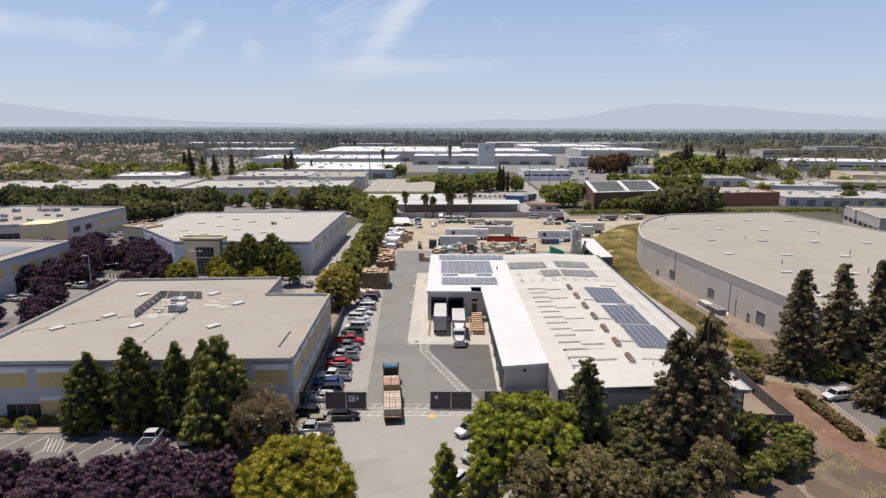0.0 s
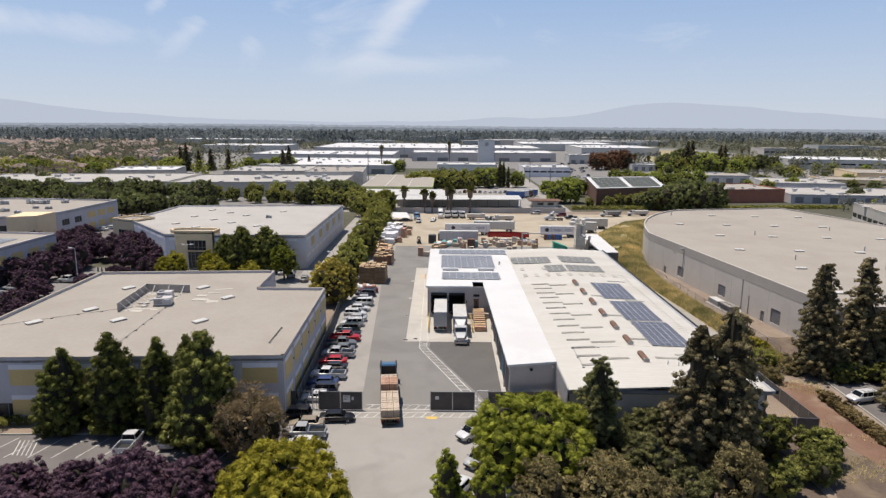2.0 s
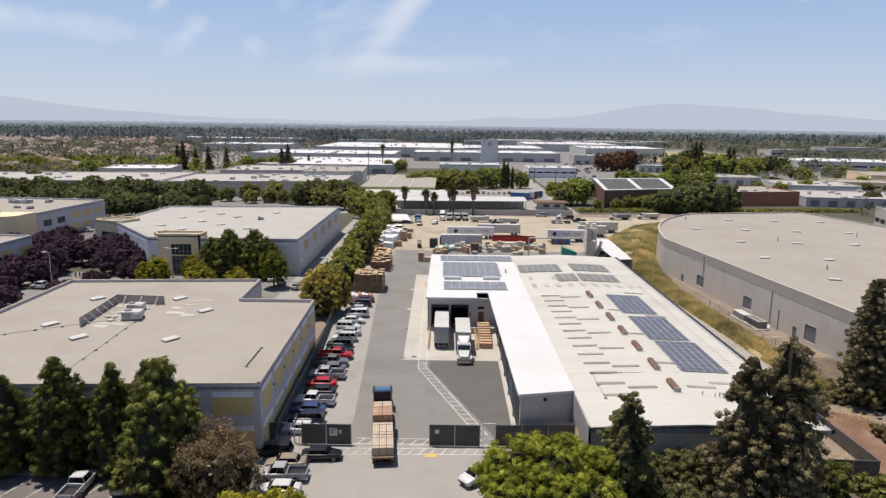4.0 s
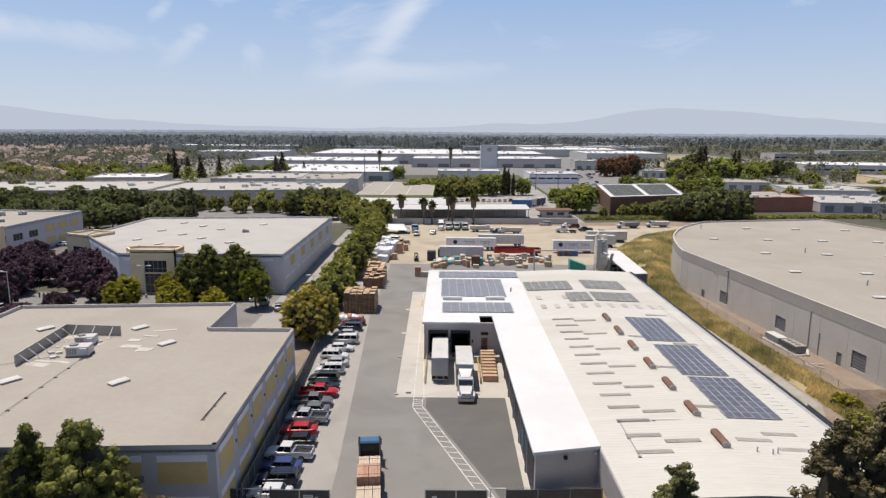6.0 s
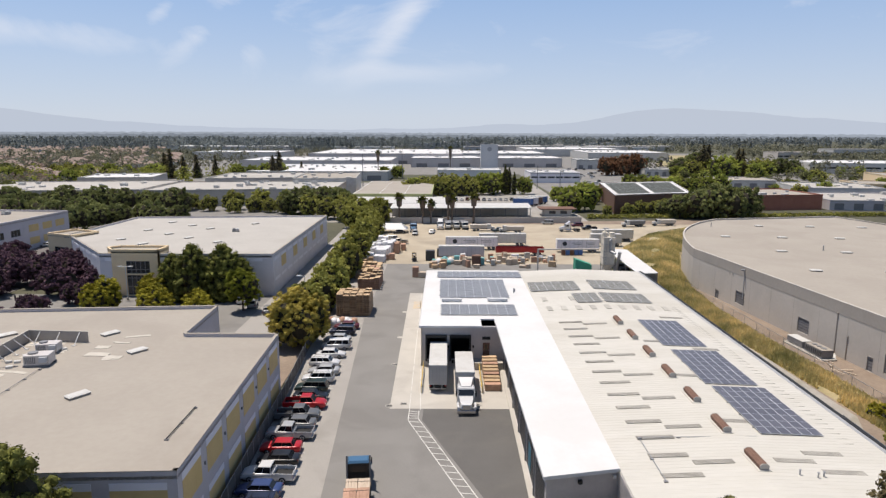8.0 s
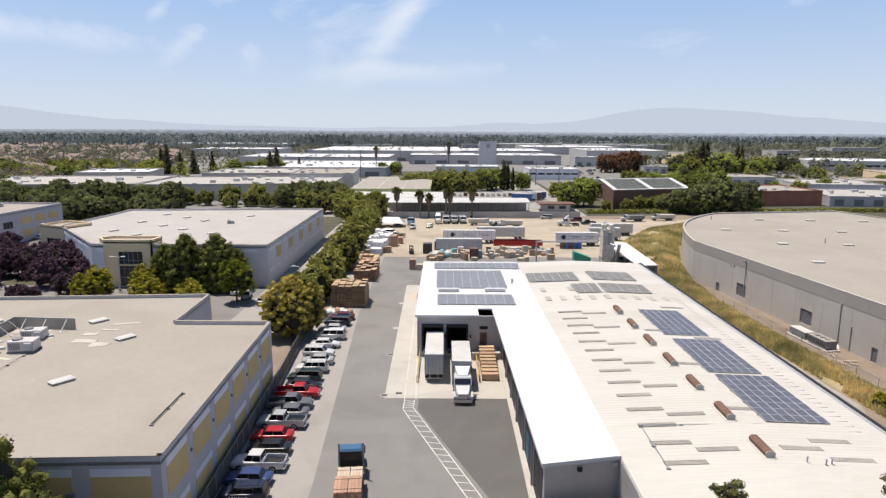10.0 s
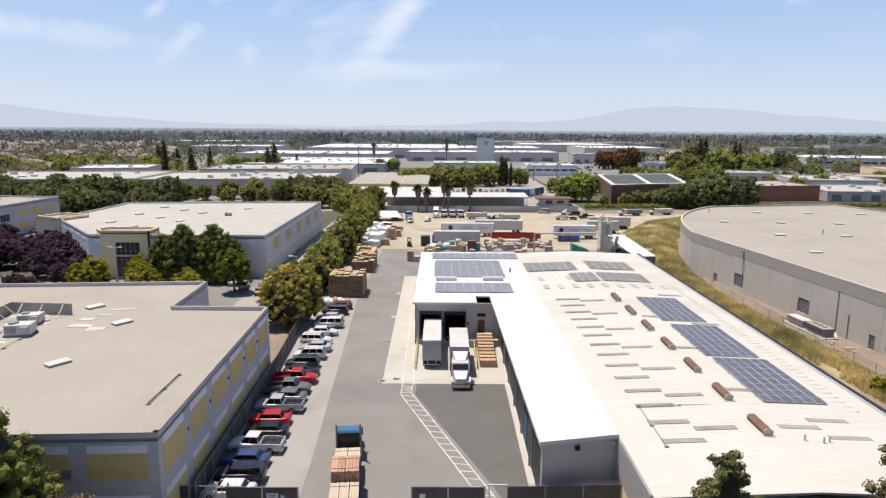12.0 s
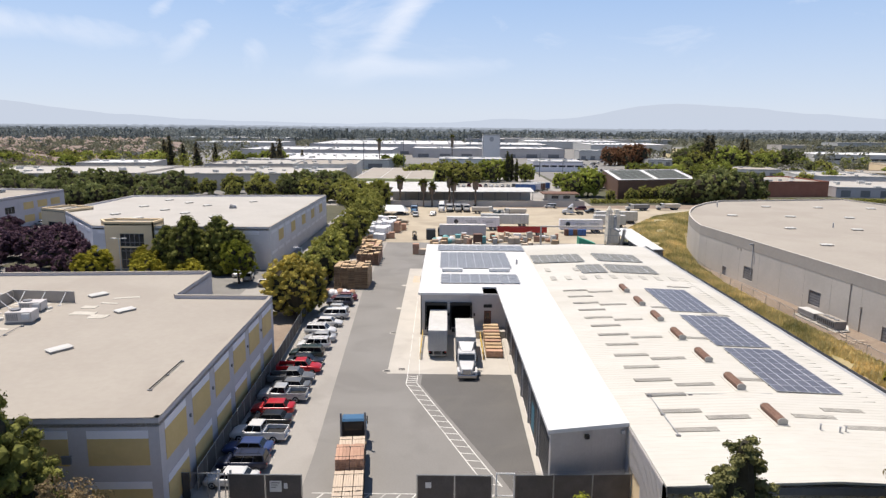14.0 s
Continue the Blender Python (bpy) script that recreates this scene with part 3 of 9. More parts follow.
sheet("ground_front_drive", [(-15, 30), (12, 30), (13, 80), (17, 94.5), (-22.6, 94.5), (-22.6, 88), (-15.5, 84)], 0.0, M["asphalt_pale"],
      "pale grey paving outside the gate", "paving")
sheet("ground_front_lot", [(-120, 30), (-15, 30), (-15.5, 84), (-22.6, 88), (-22.6, 90), (-120, 87.5)], -0.004, M["asphalt_lot"], "grey asphalt of the front car park", "asphalt")
sheet("ground_dock_apron", [(-7.0, 124), (9.6, 124), (9.6, 140.3), (-3.4, 140.3), (-3.4, 188), (-7.7, 188)], 0.012, M["concrete"],
      "pale concrete apron of the loading dock", "concrete")
sheet("ground_back_asphalt", [(-3.4, 180), (44, 180), (44, 222), (-17.5, 222.4), (-17.5, 221), (-4.6, 197)], -0.003, M["asphalt"], "grey asphalt behind the warehouse", "asphalt")
sheet("ground_back_yard", [(-23.5, 222), (44, 222), (58, 240), (74, 268), (92, 290), (104, 303), (-30, 303)], 0.0, M["yard"], "pale sandy gravel of the storage yard", "gravel")
sheet("ground_side_lane", [(-38.6, 127.5), (-28.5, 127.5), (-28.0, 300), (-38.6, 300)], 0.0, M["asphalt_pale"], "pale grey asphalt lane beside the buildings", "asphalt")
sheet("ground_court", [(-120, 142), (-38.6, 142), (-38.6, 186), (-120, 186)], -0.002, M["asphalt"], "grey asphalt court between the office buildings", "asphalt")
sheet("ground_west_street", [(-230, 87), (-71.5, 87), (-71.5, 142), (-100, 186), (-104, 300), (-230, 300)], -0.006, M["asphalt_lot"], "grey asphalt of the business park's car parks", "asphalt")
sheet("ground_east_dirt", [(42.2, 30), (130, 30), (130, 128), (70.2, 128), (62.0, 200), (58, 232), (52, 222), (44, 200)], -0.002, M["earth"], "bare dry brown earth with tracks", "earth")
sheet("ground_gravel_strip", [(43.0, 86), (50.5, 112), (54.6, 122), (52.6, 165), (51.5, 190), (44.4, 186)], 0.004, M["gravel"], "grey gravel strip beside the warehouse", "gravel")
def ragged(poly, amp, step=1.2):
    """The outline of poly with a natural, uneven edge."""
    out = []
    for a, b in zip(poly, poly[1:] + poly[:1]):
        a, b = Vector((*a, 0)), Vector((*b, 0))
        n = max(1, int((b - a).length / step))
        for k in range(n):
            p = a.lerp(b, k / n)
            out.append((p.x + amp * noise.noise(p * 0.45 + Vector((7, 0, 0))) + 0.4 * amp * noise.noise(p * 1.7), p.y + amp * noise.noise(p * 0.45 + Vector((0, 31, 0)))))
    return out


sheet("ground_soil_slope", ragged([(42.6, 44), (74, 44), (72, 70), (60.5, 80), (57.5, 75), (53, 79), (50.4, 87.2), (44.4, 87.4)], 1.6), 0.004, M["soil"], "dark bare soil with dry tracks", "earth")
sheet("ground_front_garden", [(12.1, 30), (42.4, 30), (42.4, 85.9), (17.0, 85.9), (13.1, 80)], 0.003, M["soil"], "dark soil and litter under the shrubs", "earth")
sheet("ground_redwood_soil", ragged([(59.5, 128), (61, 104.8), (84, 104.8), (84, 128)], 1.2), 0.004, M["soil"], "dark soil and needles under the redwoods", "earth")
sheet("ground_mulch_slope", ragged([(51.0, 108), (58.2, 104), (59.0, 92), (59.4, 80), (57, 74), (53, 78), (51, 90)], 0.9), 0.01, M["red_earth"], "reddish bark mulch and bare soil", "earth")
sheet("ground_east_lot", [(59.8, 70), (110, 70), (110, 112), (61.5, 108)], 0.012, M["asphalt_lot"], "shaded asphalt of a small car park", "asphalt")

# planting beds, kerbs and road paint
sheet("ground_tree_bed", [(-28.4, 128), (-23.4, 128), (-24.4, 300), (-28.4, 300)], 0.10, M["earth"], "earth strip under the row of trees", "planting bed", 0.4)
sheet("ground_front_bed", [(-70, 85.2), (-27, 86.6), (-23.0, 87.5), (-22.8, 89.9), (-70, 88.0)], 0.12, M["earth"], "raised planting bed along the wall", "planting bed", 0.4)
g = Geo()
for a, b in (((-70, 85.05), (-27, 86.45)), ((-27, 86.45), (-22.8, 87.4))):
    g.beam((*a, 0.06), (*b, 0.06), 0.18, 0.22)
for a, b in (((-28.5, 128), (-28.5, 300)), ((-38.4, 186), (-38.4, 258))):
    g.beam((*a, 0.06), (*b, 0.06), 0.18, 0.22)
g.beam((59.7, 70, 0.06), (61.4, 108, 0.06), 0.2, 0.24)
g.beam((40, 69.2, 0.06), (48, 68.8, 0.06), 0.2, 0.3)
g.beam((48, 68.8, 0.06), (62, 71.2, 0.06), 0.2, 0.3)
tagged(solid("trim_kerb", g, M["kerb"], "pale concrete kerbs along the beds", "kerb", kind="structure"))

g = Geo()


def line(geo, a, b, w=0.13, z=0.018):
    a, b = Vector((*a, z)), Vector((*b, z))
    n = Vector((-(b - a).y, (b - a).x, 0)).normalized() * w / 2
    geo.quad(a - n, b - n, b + n, a + n)


def hatched(geo, l0, l1, r0, r1, n, z=0.018, w=0.13):
    """A walkway: two edge lines from l0 to l1 and from r0 to r1, and n slanting bars between them."""
    line(geo, l0, l1, w, z)
    line(geo, r0, r1, w, z)
    for i in range(n):
        p = Vector(l0).lerp(Vector(l1), (i + 0.2) / n)
        q = Vector(r0).lerp(Vector(r1), (i + 0.8) / n)
        line(geo, p, q, w, z)


hatched(g, (-4.3, 123.4), (-4.3, 120.4), (-3.0, 123.4), (-3.0, 120.9), 4)
hatched(g, (-4.3, 120.4), (4.6, 96.3), (-3.0, 120.9), (5.75, 97.0), 17)
line(g, (-4.3, 123.4), (-5.0, 186), 0.1, 0.022)
line(g, (-2.8, 123.4), (-3.4, 139), 0.1, 0.022)
hatched(g, (-11.0, 94.2), (5.2, 94.2), (-11.0, 95.7), (5.2, 95.7), 12)
hatched(g, (-16.5, 91.4), (7.4, 91.9), (-16.5, 92.9), (7.4, 93.4), 18)
for i in range(23):
    y = 98.5 + 3.25 * i
    line(g, (-21.6, y), (-15.8, y), 0.11, 0.022)
for i in range(16):
    x = -69 + 2.9 * i
    line(g, (x - 1.6, 79.6), (x, 84.7 + 0.03 * i), 0.11)
for x in (-63, -52.5):
    for k in range(5):
        line(g, (x + 0.55 * k, 80.2), (x + 0.55 * k - 1.4, 84.0), 0.11)
solid("road_marking", g, M["paint"], "worn white painted walkway hatching and stall lines", "road marking", kind="structure")
g = Geo()
g.box(-2.2, 91.1, 0.014, -0.7, 91.9, 0.024)
solid("road_marking_yellow", g, M["paint_yellow"], "faded yellow painted ramps on the paving", "road marking", kind="structure")
g = Geo()
for x, y in ((-5.2, 125.6), (3.0, 125.4), (-7.6, 141), (-7.7, 155), (-7.9, 172), (-7.1, 124.9)):
    g.prism([(x + 0.55 * math.cos(a * math.pi / 6), y + 0.55 * math.sin(a * math.pi / 6)) for a in range(12)], -0.1, 0.03)
solid("trim_drain_pads", g, M["concrete"], "round concrete drain surrounds", "drain", kind="structure")
g = Geo()
for x, y in ((-5.2, 125.6), (3.0, 125.4), (-7.6, 141), (-7.1, 124.9)):
    for k in range(5):
        g.box(x - 0.4, y - 0.3 + 0.13 * k, 0.03, x + 0.4, y - 0.23 + 0.13 * k, 0.045)
solid("drain_grate", g, M["metal_dark"], "dark iron drain grates in the concrete", "drain", kind="structure")


ramp_paint = mat("worn_orange_paint", (0.60, 0.50, 0.38), (0.66, 0.55, 0.40), 0.9, scale=1.2, fine=7, c3=(0.56, 0.53, 0.47), stain=0.9, stain_scale=0.5)
solid("road_marking_ramp", Geo().box(-6.4, 174.5, 0.014, -4.2, 180.5, 0.022), ramp_paint, "worn faint orange paint on the concrete", "road marking", kind="structure")


# ---- buildings ----
def centre(poly):
    return (sum(p[0] for p in poly) / len(poly), sum(p[1] for p in poly) / len(poly), 0)


def loc(poly, c):
    return [(x - c[0], y - c[1]) for x, y in poly]


def shell(name, poly, h, label, wall, roof, parapet=0.45, holes={}, group="", cap=None):
    """A flat-roofed tilt-up building: walls with a parapet, roof deck, metal coping. holes: {edge: [(u0, u1, w0, w1)]}. Returns the thing and its local outline."""
    c = centre(poly)
    q = loc(poly, c)
    b = thing(name, c, label, "building", group)
    n = len(q)
    for i in range(n):
        g = Geo()
        wall_run(g, q[i], q[(i + 1) % n], -0.3, h, 0.3, holes.get(i, ()))
        part("wall", g, wall, b)
    part("roof", Geo().prism(q, h - parapet - 0.3, h - parapet), roof, b, "flat coated roof deck")
    g = Geo()
    for i in range(n):
        a, d = Vector((*q[i], h + 0.03)), Vector((*q[(i + 1) % n], h + 0.03))
        e = (d - a).normalized()
        s = Vector((-e.y, e.x, 0)) * 0.15
        g.beam(a + s - e * 0.05, d + s + e * 0.05, 0.42, 0.06)
    part("coping", g, cap or wall, b, "metal coping along the parapet")
    return b, q


def glaze(b, q, i, u0, u1, w0, w1, nu=1, nw=1, frame_mat=None):
    """A window set back in a hole of wall i: frame, mullions and each pane."""
    p0, p1 = q[i], q[(i + 1) % len(q)]
    a, d = Vector(p0), (Vector(p1) - Vector(p0)).normalized()
    s = Vector((-d.y, d.x)) * 0.09
    cells = [(u0 + (u1 - u0) * k / nu - u0 + 0.06, u0 + (u1 - u0) * (k + 1) / nu - u0 - 0.06, w0 + (w1 - w0) * j / nw + 0.06, w0 + (w1 - w0) * (j + 1) / nw - 0.06) for k in range(nu) for j in range(nw)]
    win = part("window", wall_run(Geo(), a + d * u0 + s, a + d * u1 + s, w0, w1, 0.1, cells), frame_mat or M["fascia"], b)
    for k in range(nu):
        for j in range(nw):
            ua, ub = u0 + (u1 - u0) * k / nu + 0.05, u0 + (u1 - u0) * (k + 1) / nu - 0.05
            e, f = w0 + (w1 - w0) * j / nw + 0.06, w0 + (w1 - w0) * (j + 1) / nw - 0.06
            part("pane", on_wall(Geo(), p0, p1, ua, ub, e, f, -0.13, 0.15), M["window"], win)
    return win


def panel(b, q, i, u0, u1, w0, w1, material, out=0.035, name="panel"):
    return part(name, on_wall(Geo(), q[i], q[(i + 1) % len(q)], u0, u1, w0, w1, out, 0.0), material, b)


def downpipe(b, q, i, u, h):
    g = on_wall(Geo(), q[i], q[(i + 1) % len(q)], u - 0.06, u + 0.06, 0.0, h - 0.8, 0.14, 0.0)
    on_wall(g, q[i], q[(i + 1) % len(q)], u - 0.16, u + 0.16, h - 0.95, h - 0.6, 0.2, 0.0)
    return part("downpipe", g, M["wall_band_dark"], b)


def roof_skylight(name="roof_skylight"):
    me_k = Geo().box(-0.56, -1.1, 0, 0.56, 1.1, 0.2)
    me_d = Geo().loft([[(-0.64, -1.18, 0.2), (0.64, -1.18, 0.2), (0.64, 1.18, 0.2), (-0.64, 1.18, 0.2)],
                       [(-0.64, -1.18, 0.26), (0.64, -1.18, 0.26), (0.64, 1.18, 0.26), (-0.64, 1.18, 0.26)],
                       [(-0.42, -0.95, 0.37), (0.42, -0.95, 0.37), (0.42, 0.95, 0.37), (-0.42, 0.95, 0.37)]])
    t = thing(name, (0, 0, -50), "white domed skylight on a low kerb", "skylight", "roof skylights")
    part("kerb", me_k, M["wall_band_dark"], t)
    part("dome", me_d, M["offwhite"], t)
    return t


SKYLIGHT = roof_skylight()


def skylights(spots, z, turn=0.0):
    for x, y in spots:
        copy_thing(SKYLIGHT, pose(x, y, z, 0, 0, turn))


# the ochre and lilac building beside the parking row
B1 = [(-21.5, 90.5), (-22.5, 127.6), (-35.3, 127.6), (-35.8, 142.2), (-71.3, 139.4), (-70.6, 88.3)]
b1_holes = {5: [(8.0, 13.6, 0.6, 2.9), (19.0, 23.2, 0.0, 2.9), (32.0, 36.0, 0.6, 2.9)]}
b1, q1 = shell("office_warehouse", B1, 9.35, "lavender-grey tilt-up warehouse with ochre panels and tan roof", M["wall_grey"], M["roof_tan"], holes=b1_holes, cap=M["roof_tan"])
for k in range(6):
    u = 1.0 + 6.08 * k
    panel(b1, q1, 0, u, u + 4.5, 7.9, 8.6, M["wall_band"])
    panel(b1, q1, 0, u, u + 4.5, 5.3, 7.9, M["wall_gold"])
    panel(b1, q1, 0, u, u + 4.5, 3.3, 3.95, M["wall_band"])
    panel(b1, q1, 0, u, u + 4.5, 0.9, 3.3, M["wall_gold"])
    if k:
        part("light", on_wall(Geo(), q1[0], q1[1], u - 0.87, u - 0.71, 6.5, 6.8, 0.15, 0.0), M["fascia"], b1, "small wall light")
for k in range(8):
    u = 0.9 + 6.15 * k
    u1 = u + 4.7
    panel(b1, q1, 5, 49.2 - u1, 49.2 - u, 7.65, 8.3, M["wall_band"])
    panel(b1, q1, 5, 49.2 - u1, 49.2 - u, 5.4, 7.65, M["wall_gold"])
    if k not in (2, 4, 6):
        panel(b1, q1, 5, 49.2 - u1, 49.2 - u, 3.4, 4.0, M["wall_band"])
        panel(b1, q1, 5, 49.2 - u1, 49.2 - u, 1.2, 3.4, M["wall_gold"])
for u0, u1, w0, w1 in b1_holes[5]:
    glaze(b1, q1, 5, u0, u1, w0, w1, 4, 1)
part("sign", on_wall(on_wall(Geo(), q1[5], q1[0], 41.6, 42.3, 5.6, 6.2, 0.16, 0.0), q1[5], q1[0], 41.55, 42.35, 6.2, 6.28, 0.2, 0.0), M["fascia"], b1, "square wall lamp")
skylights([(-59.4, 112.8), (-51.9, 107.0), (-60.0, 127.6), (-46.1, 128.4), (-39.0, 121.2), (-38.7, 106.8), (-64.4, 105.4)], 8.9, -35)

# roof plant behind its screen
t = thing("roof_plant_screen", (-55.5, 125.4, 8.86), "low taupe metal screen with white braces around roof plant", "screen")
for a, b_, n_, m_ in (((0, 0), (8.3, -0.6), (-0.07, -1), 3), ((0, -0.1), (1.1, -13.5), (1, 0.08), 6)):
    a, b_, n_ = Vector((*a, 0.8)), Vector((*b_, 0.8)), Vector((*n_, 0))
    part("screen_panel", Geo().beam(a, b_, 0.07, 1.45), M["wall_band_dark"], t)
    part("cap_rail", Geo().beam(a + Vector((0, 0, 0.75)), b_ + Vector((0, 0, 0.75)), 0.11, 0.05), M["wall_taupe"], t)
    for k in range(m_):
        p = a.lerp(b_, (k + 0.6) / m_)
        f = p + n_ * 1.5 - Vector((0, 0, 0.75))
        part("brace", Geo().beam(p + n_ * 0.06 + Vector((0, 0, 0.6)), f, 0.08, 0.08), M["white"], t, "white steel brace")
        part("foot_block", Geo().box(f.x - 0.22, f.y - 0.22, 0.02, f.x + 0.22, f.y + 0.22, 0.14, c=0.02), M["offwhite"], t)


def hvac(at, turn=0.0, s=1.0, label="light grey rooftop air-conditioning unit", skin="offwhite"):
    t = thing("rooftop_unit", at, label, "air conditioner", "rooftop units", turn=turn)
    part("casing", Geo().box(-1.5 * s, -1.0 * s, 0.25, 1.5 * s, 1.0 * s, 1.5 * s, c=0.04), M[skin], t)
    part("base_rail", Geo().box(-1.6 * s, -1.05 * s, 0, 1.6 * s, -0.8 * s, 0.25).box(-1.6 * s, 0.8 * s, 0, 1.6 * s, 1.05 * s, 0.25), M["fascia"], t)
    g = Geo()
    for k in range(6):
        g.box(-1.3 * s + 0.22 * k * s, -1.02 * s, 0.45 * s, -1.16 * s + 0.22 * k * s, -1.0 * s, 1.3 * s)
    part("louvre", g, M["fascia"], t, "dark intake louvres")
    part("hood", Geo().loft([[(0.5 * s, -1.5 * s, 0.7 * s), (1.4 * s, -1.5 * s, 0.7 * s), (1.4 * s, -1.0 * s, 0.7 * s), (0.5 * s, -1.0 * s, 0.7 * s)],
                             [(0.5 * s, -1.3 * s, 1.3 * s), (1.4 * s, -1.3 * s, 1.3 * s), (1.4 * s, -1.0 * s, 1.35 * s), (0.5 * s, -1.0 * s, 1.35 * s)]]), M["grey"], t)
    g = Geo().tube((-0.7 * s, 0, 1.5 * s), (-0.7 * s, 0, 1.68 * s), 0.6 * s, 0.6 * s, 14)
    part("fan_shroud", g, M["fascia"], t)
    return t


hvac((-48.6, 116.4, 8.9), 8, 0.95, "grey rooftop air-conditioning unit with dark louvres", "metal_wall")
hvac((-50.2, 121.0, 8.9), 8, 0.85, "grey rooftop air-conditioning unit with dark louvres", "metal_wall")
rr = random.Random(19)
for k in range(7):
    x, y = rr.uniform(-53.5, -46.5), rr.uniform(113.5, 124.0)
    solid("roof_block", Geo().box(-0.35, -0.25, 0, 0.35, 0.25, 0.28, c=0.02), M["offwhite"], "small pale block on the roof beside plant", "roof block", "roof blocks", at=pose(x, y, 8.9, 0, 0, rr.uniform(0, 90)))


def roof_pipe(points, z, r=0.05, label="thin gas pipe on roof blocks", material="fascia"):
    c = points[0]
    t = thing("roof_pipe", (c[0], c[1], z), label, "pipe")
    g = Geo()
    for a, b in zip(points, points[1:]):
        g.tube((a[0] - c[0], a[1] - c[1], 0.16), (b[0] - c[0], b[1] - c[1], 0.16), r, n=6)
    part("pipe", g, M[material], t)
    for a, b in zip(points, points[1:]):
        n = max(1, int(math.dist(a, b) / 3.0))
        for k in range(n + 1):
            x, y = a[0] + (b[0] - a[0]) * k / n - c[0], a[1] + (b[1] - a[1]) * k / n - c[1]
            part("block", Geo().box(x - 0.18, y - 0.12, 0, x + 0.18, y + 0.12, 0.12), M["fascia"], t)
    return t


rr = random.Random(8)
for k in range(15):
    x, y = (rr.uniform(-54, -46), rr.uniform(112.5, 124.5)) if k < 9 else (rr.uniform(-45, -40.5), rr.uniform(117, 128))
    a, c_, d_ = rr.uniform(-0.35, 0.35), rr.uniform(0.8, 2.6), rr.uniform(0.25, 0.7)
    q = [(x + u * c_ * math.cos(a) - v * d_ * math.sin(a), y + u * c_ * math.sin(a) + v * d_ * math.cos(a)) for u, v in ((-1, -1), (1, -1), (1, 1), (-1, 1))]
    solid("trim_roof_patch", Geo().prism(ragged(q, 0.28, 0.5), 8.88, 8.906 + 0.004 * k), M["roof_patch"], "pale patch of roof coating", "roof patch", kind="structure")
roof_pipe([(-25.0, 96.8), (-25.0, 103.8)], 8.9, 0.06, "dark pipe lying on the tan roof", "black")
roof_pipe([(-69, 103.5), (-60, 110), (-51, 115.5)], 8.9, 0.03)
roof_pipe([(-47.5, 114.5), (-46.8, 102), (-46.4, 92)], 8.9, 0.03)

# the second ochre and lilac building, with its tan entrance
B2 = [(-38.3, 185.4), (-38.6, 254.5), (-98.5, 249.5), (-100.2, 213.0), (-77.5, 185.4)]
b2, q2 = shell("office_warehouse", B2, 9.6, "lilac-grey warehouse with pale tan roof and banded walls", M["wall_light"], M["roof_pale"], cap=M["roof_tan"],
               holes={4: [(22, 26, 4.8, 6.4), (30, 34, 4.8, 6.4)]})
for k in range(11):
    u = 1.2 + 6.2 * k
    panel(b2, q2, 0, u, u + 4.6, 7.9, 8.6, M["wall_band"])
    panel(b2, q2, 0, u, u + 4.6, 5.3, 7.9, M["wall_gold"] if k % 2 else M["wall_light"])
    panel(b2, q2, 0, u, u + 4.6, 3.2, 3.9, M["wall_band"])
for k in range(6):
    u = 1.2 + 6.2 * k
    panel(b2, q2, 4, u, u + 4.6, 7.9, 8.6, M["wall_band"])
for u0, u1, w0, w1 in ((22, 26, 4.8, 6.4), (30, 34, 4.8, 6.4)):
    glaze(b2, q2, 4, u0, u1, w0, w1, 3, 1)
for k in range(5):
    panel(b2, q2, 3, 2.0 + 6.6 * k, 6.8 + 6.6 * k, 7.9, 8.6, M["wall_band"])
skylights([(-83.3, 207.3), (-74.5, 200.6), (-83.4, 223.3), (-74.6, 216.4), (-83.2, 239.6), (-66.8, 210.1), (-74.6, 232.9), (-67.0, 226.5), (-57.1, 237.0), (-57.0, 203.5)], 9.15, -35)
hvac((-58.2, 221.8, 9.15), 20, 0.6)
TOW = [(-63.8, 184.9), (-63.8, 190.5), (-74.8, 190.5), (-77.0, 188.3), (-74.4, 184.9)]
tow, qt = shell("entrance_block", TOW, 10.6, "tan stucco entrance block with tall dark glazing", M["wall_tan"], M["roof_tan"],
                holes={4: [(3.1, 8.4, 0.2, 8.0)], 3: [(0.8, 2.9, 0.2, 8.0)]}, cap=M["wall_tan"])
glaze(tow, qt, 4, 3.1, 8.4, 0.2, 8.0, 5, 4)
glaze(tow, qt, 3, 0.8, 2.9, 0.2, 8.0, 2, 4)
part("canopy", on_wall(Geo(), qt[4], qt[0], 2.8, 8.7, 4.9, 5.2, 0.5, 0.0), M["wall_tan"], tow)
TOW2 = [(-97.5, 209.5), (-94.0, 217.0), (-102.5, 221.0), (-106.0, 213.5)]
tow2, qt2 = shell("entrance_block", TOW2, 9.9, "tan stucco corner block of the warehouse", M["wall_tan"], M["roof_tan"], holes={3: [(2.5, 7.0, 0.2, 6.5)]}, cap=M["wall_tan"])
glaze(tow2, qt2, 3, 2.5, 7.0, 0.2, 6.5, 4, 3)

# ---- the white-roofed wood-products warehouse ----
EAVE, RIDGE_X, RIDGE = 6.55, 28.6, 7.05
wh = thing("warehouse", (16.5, 135, 0), "grey metal-sided warehouse with white membrane and ribbed cream roof", "building")
O = Vector((16.5, 135, 0))


def wp(*pts):
    return [(x - O.x, y - O.y) for x, y in pts]


def wwall(name, a, b, z1, holes=(), material="metal_wall", thick=0.25):
    (p, q), g = wp(a, b), Geo()
    wall_run(g, p, q, -0.3, z1, thick, holes)
    ob = part(name, g, M[material], wh)
    return p, q, ob


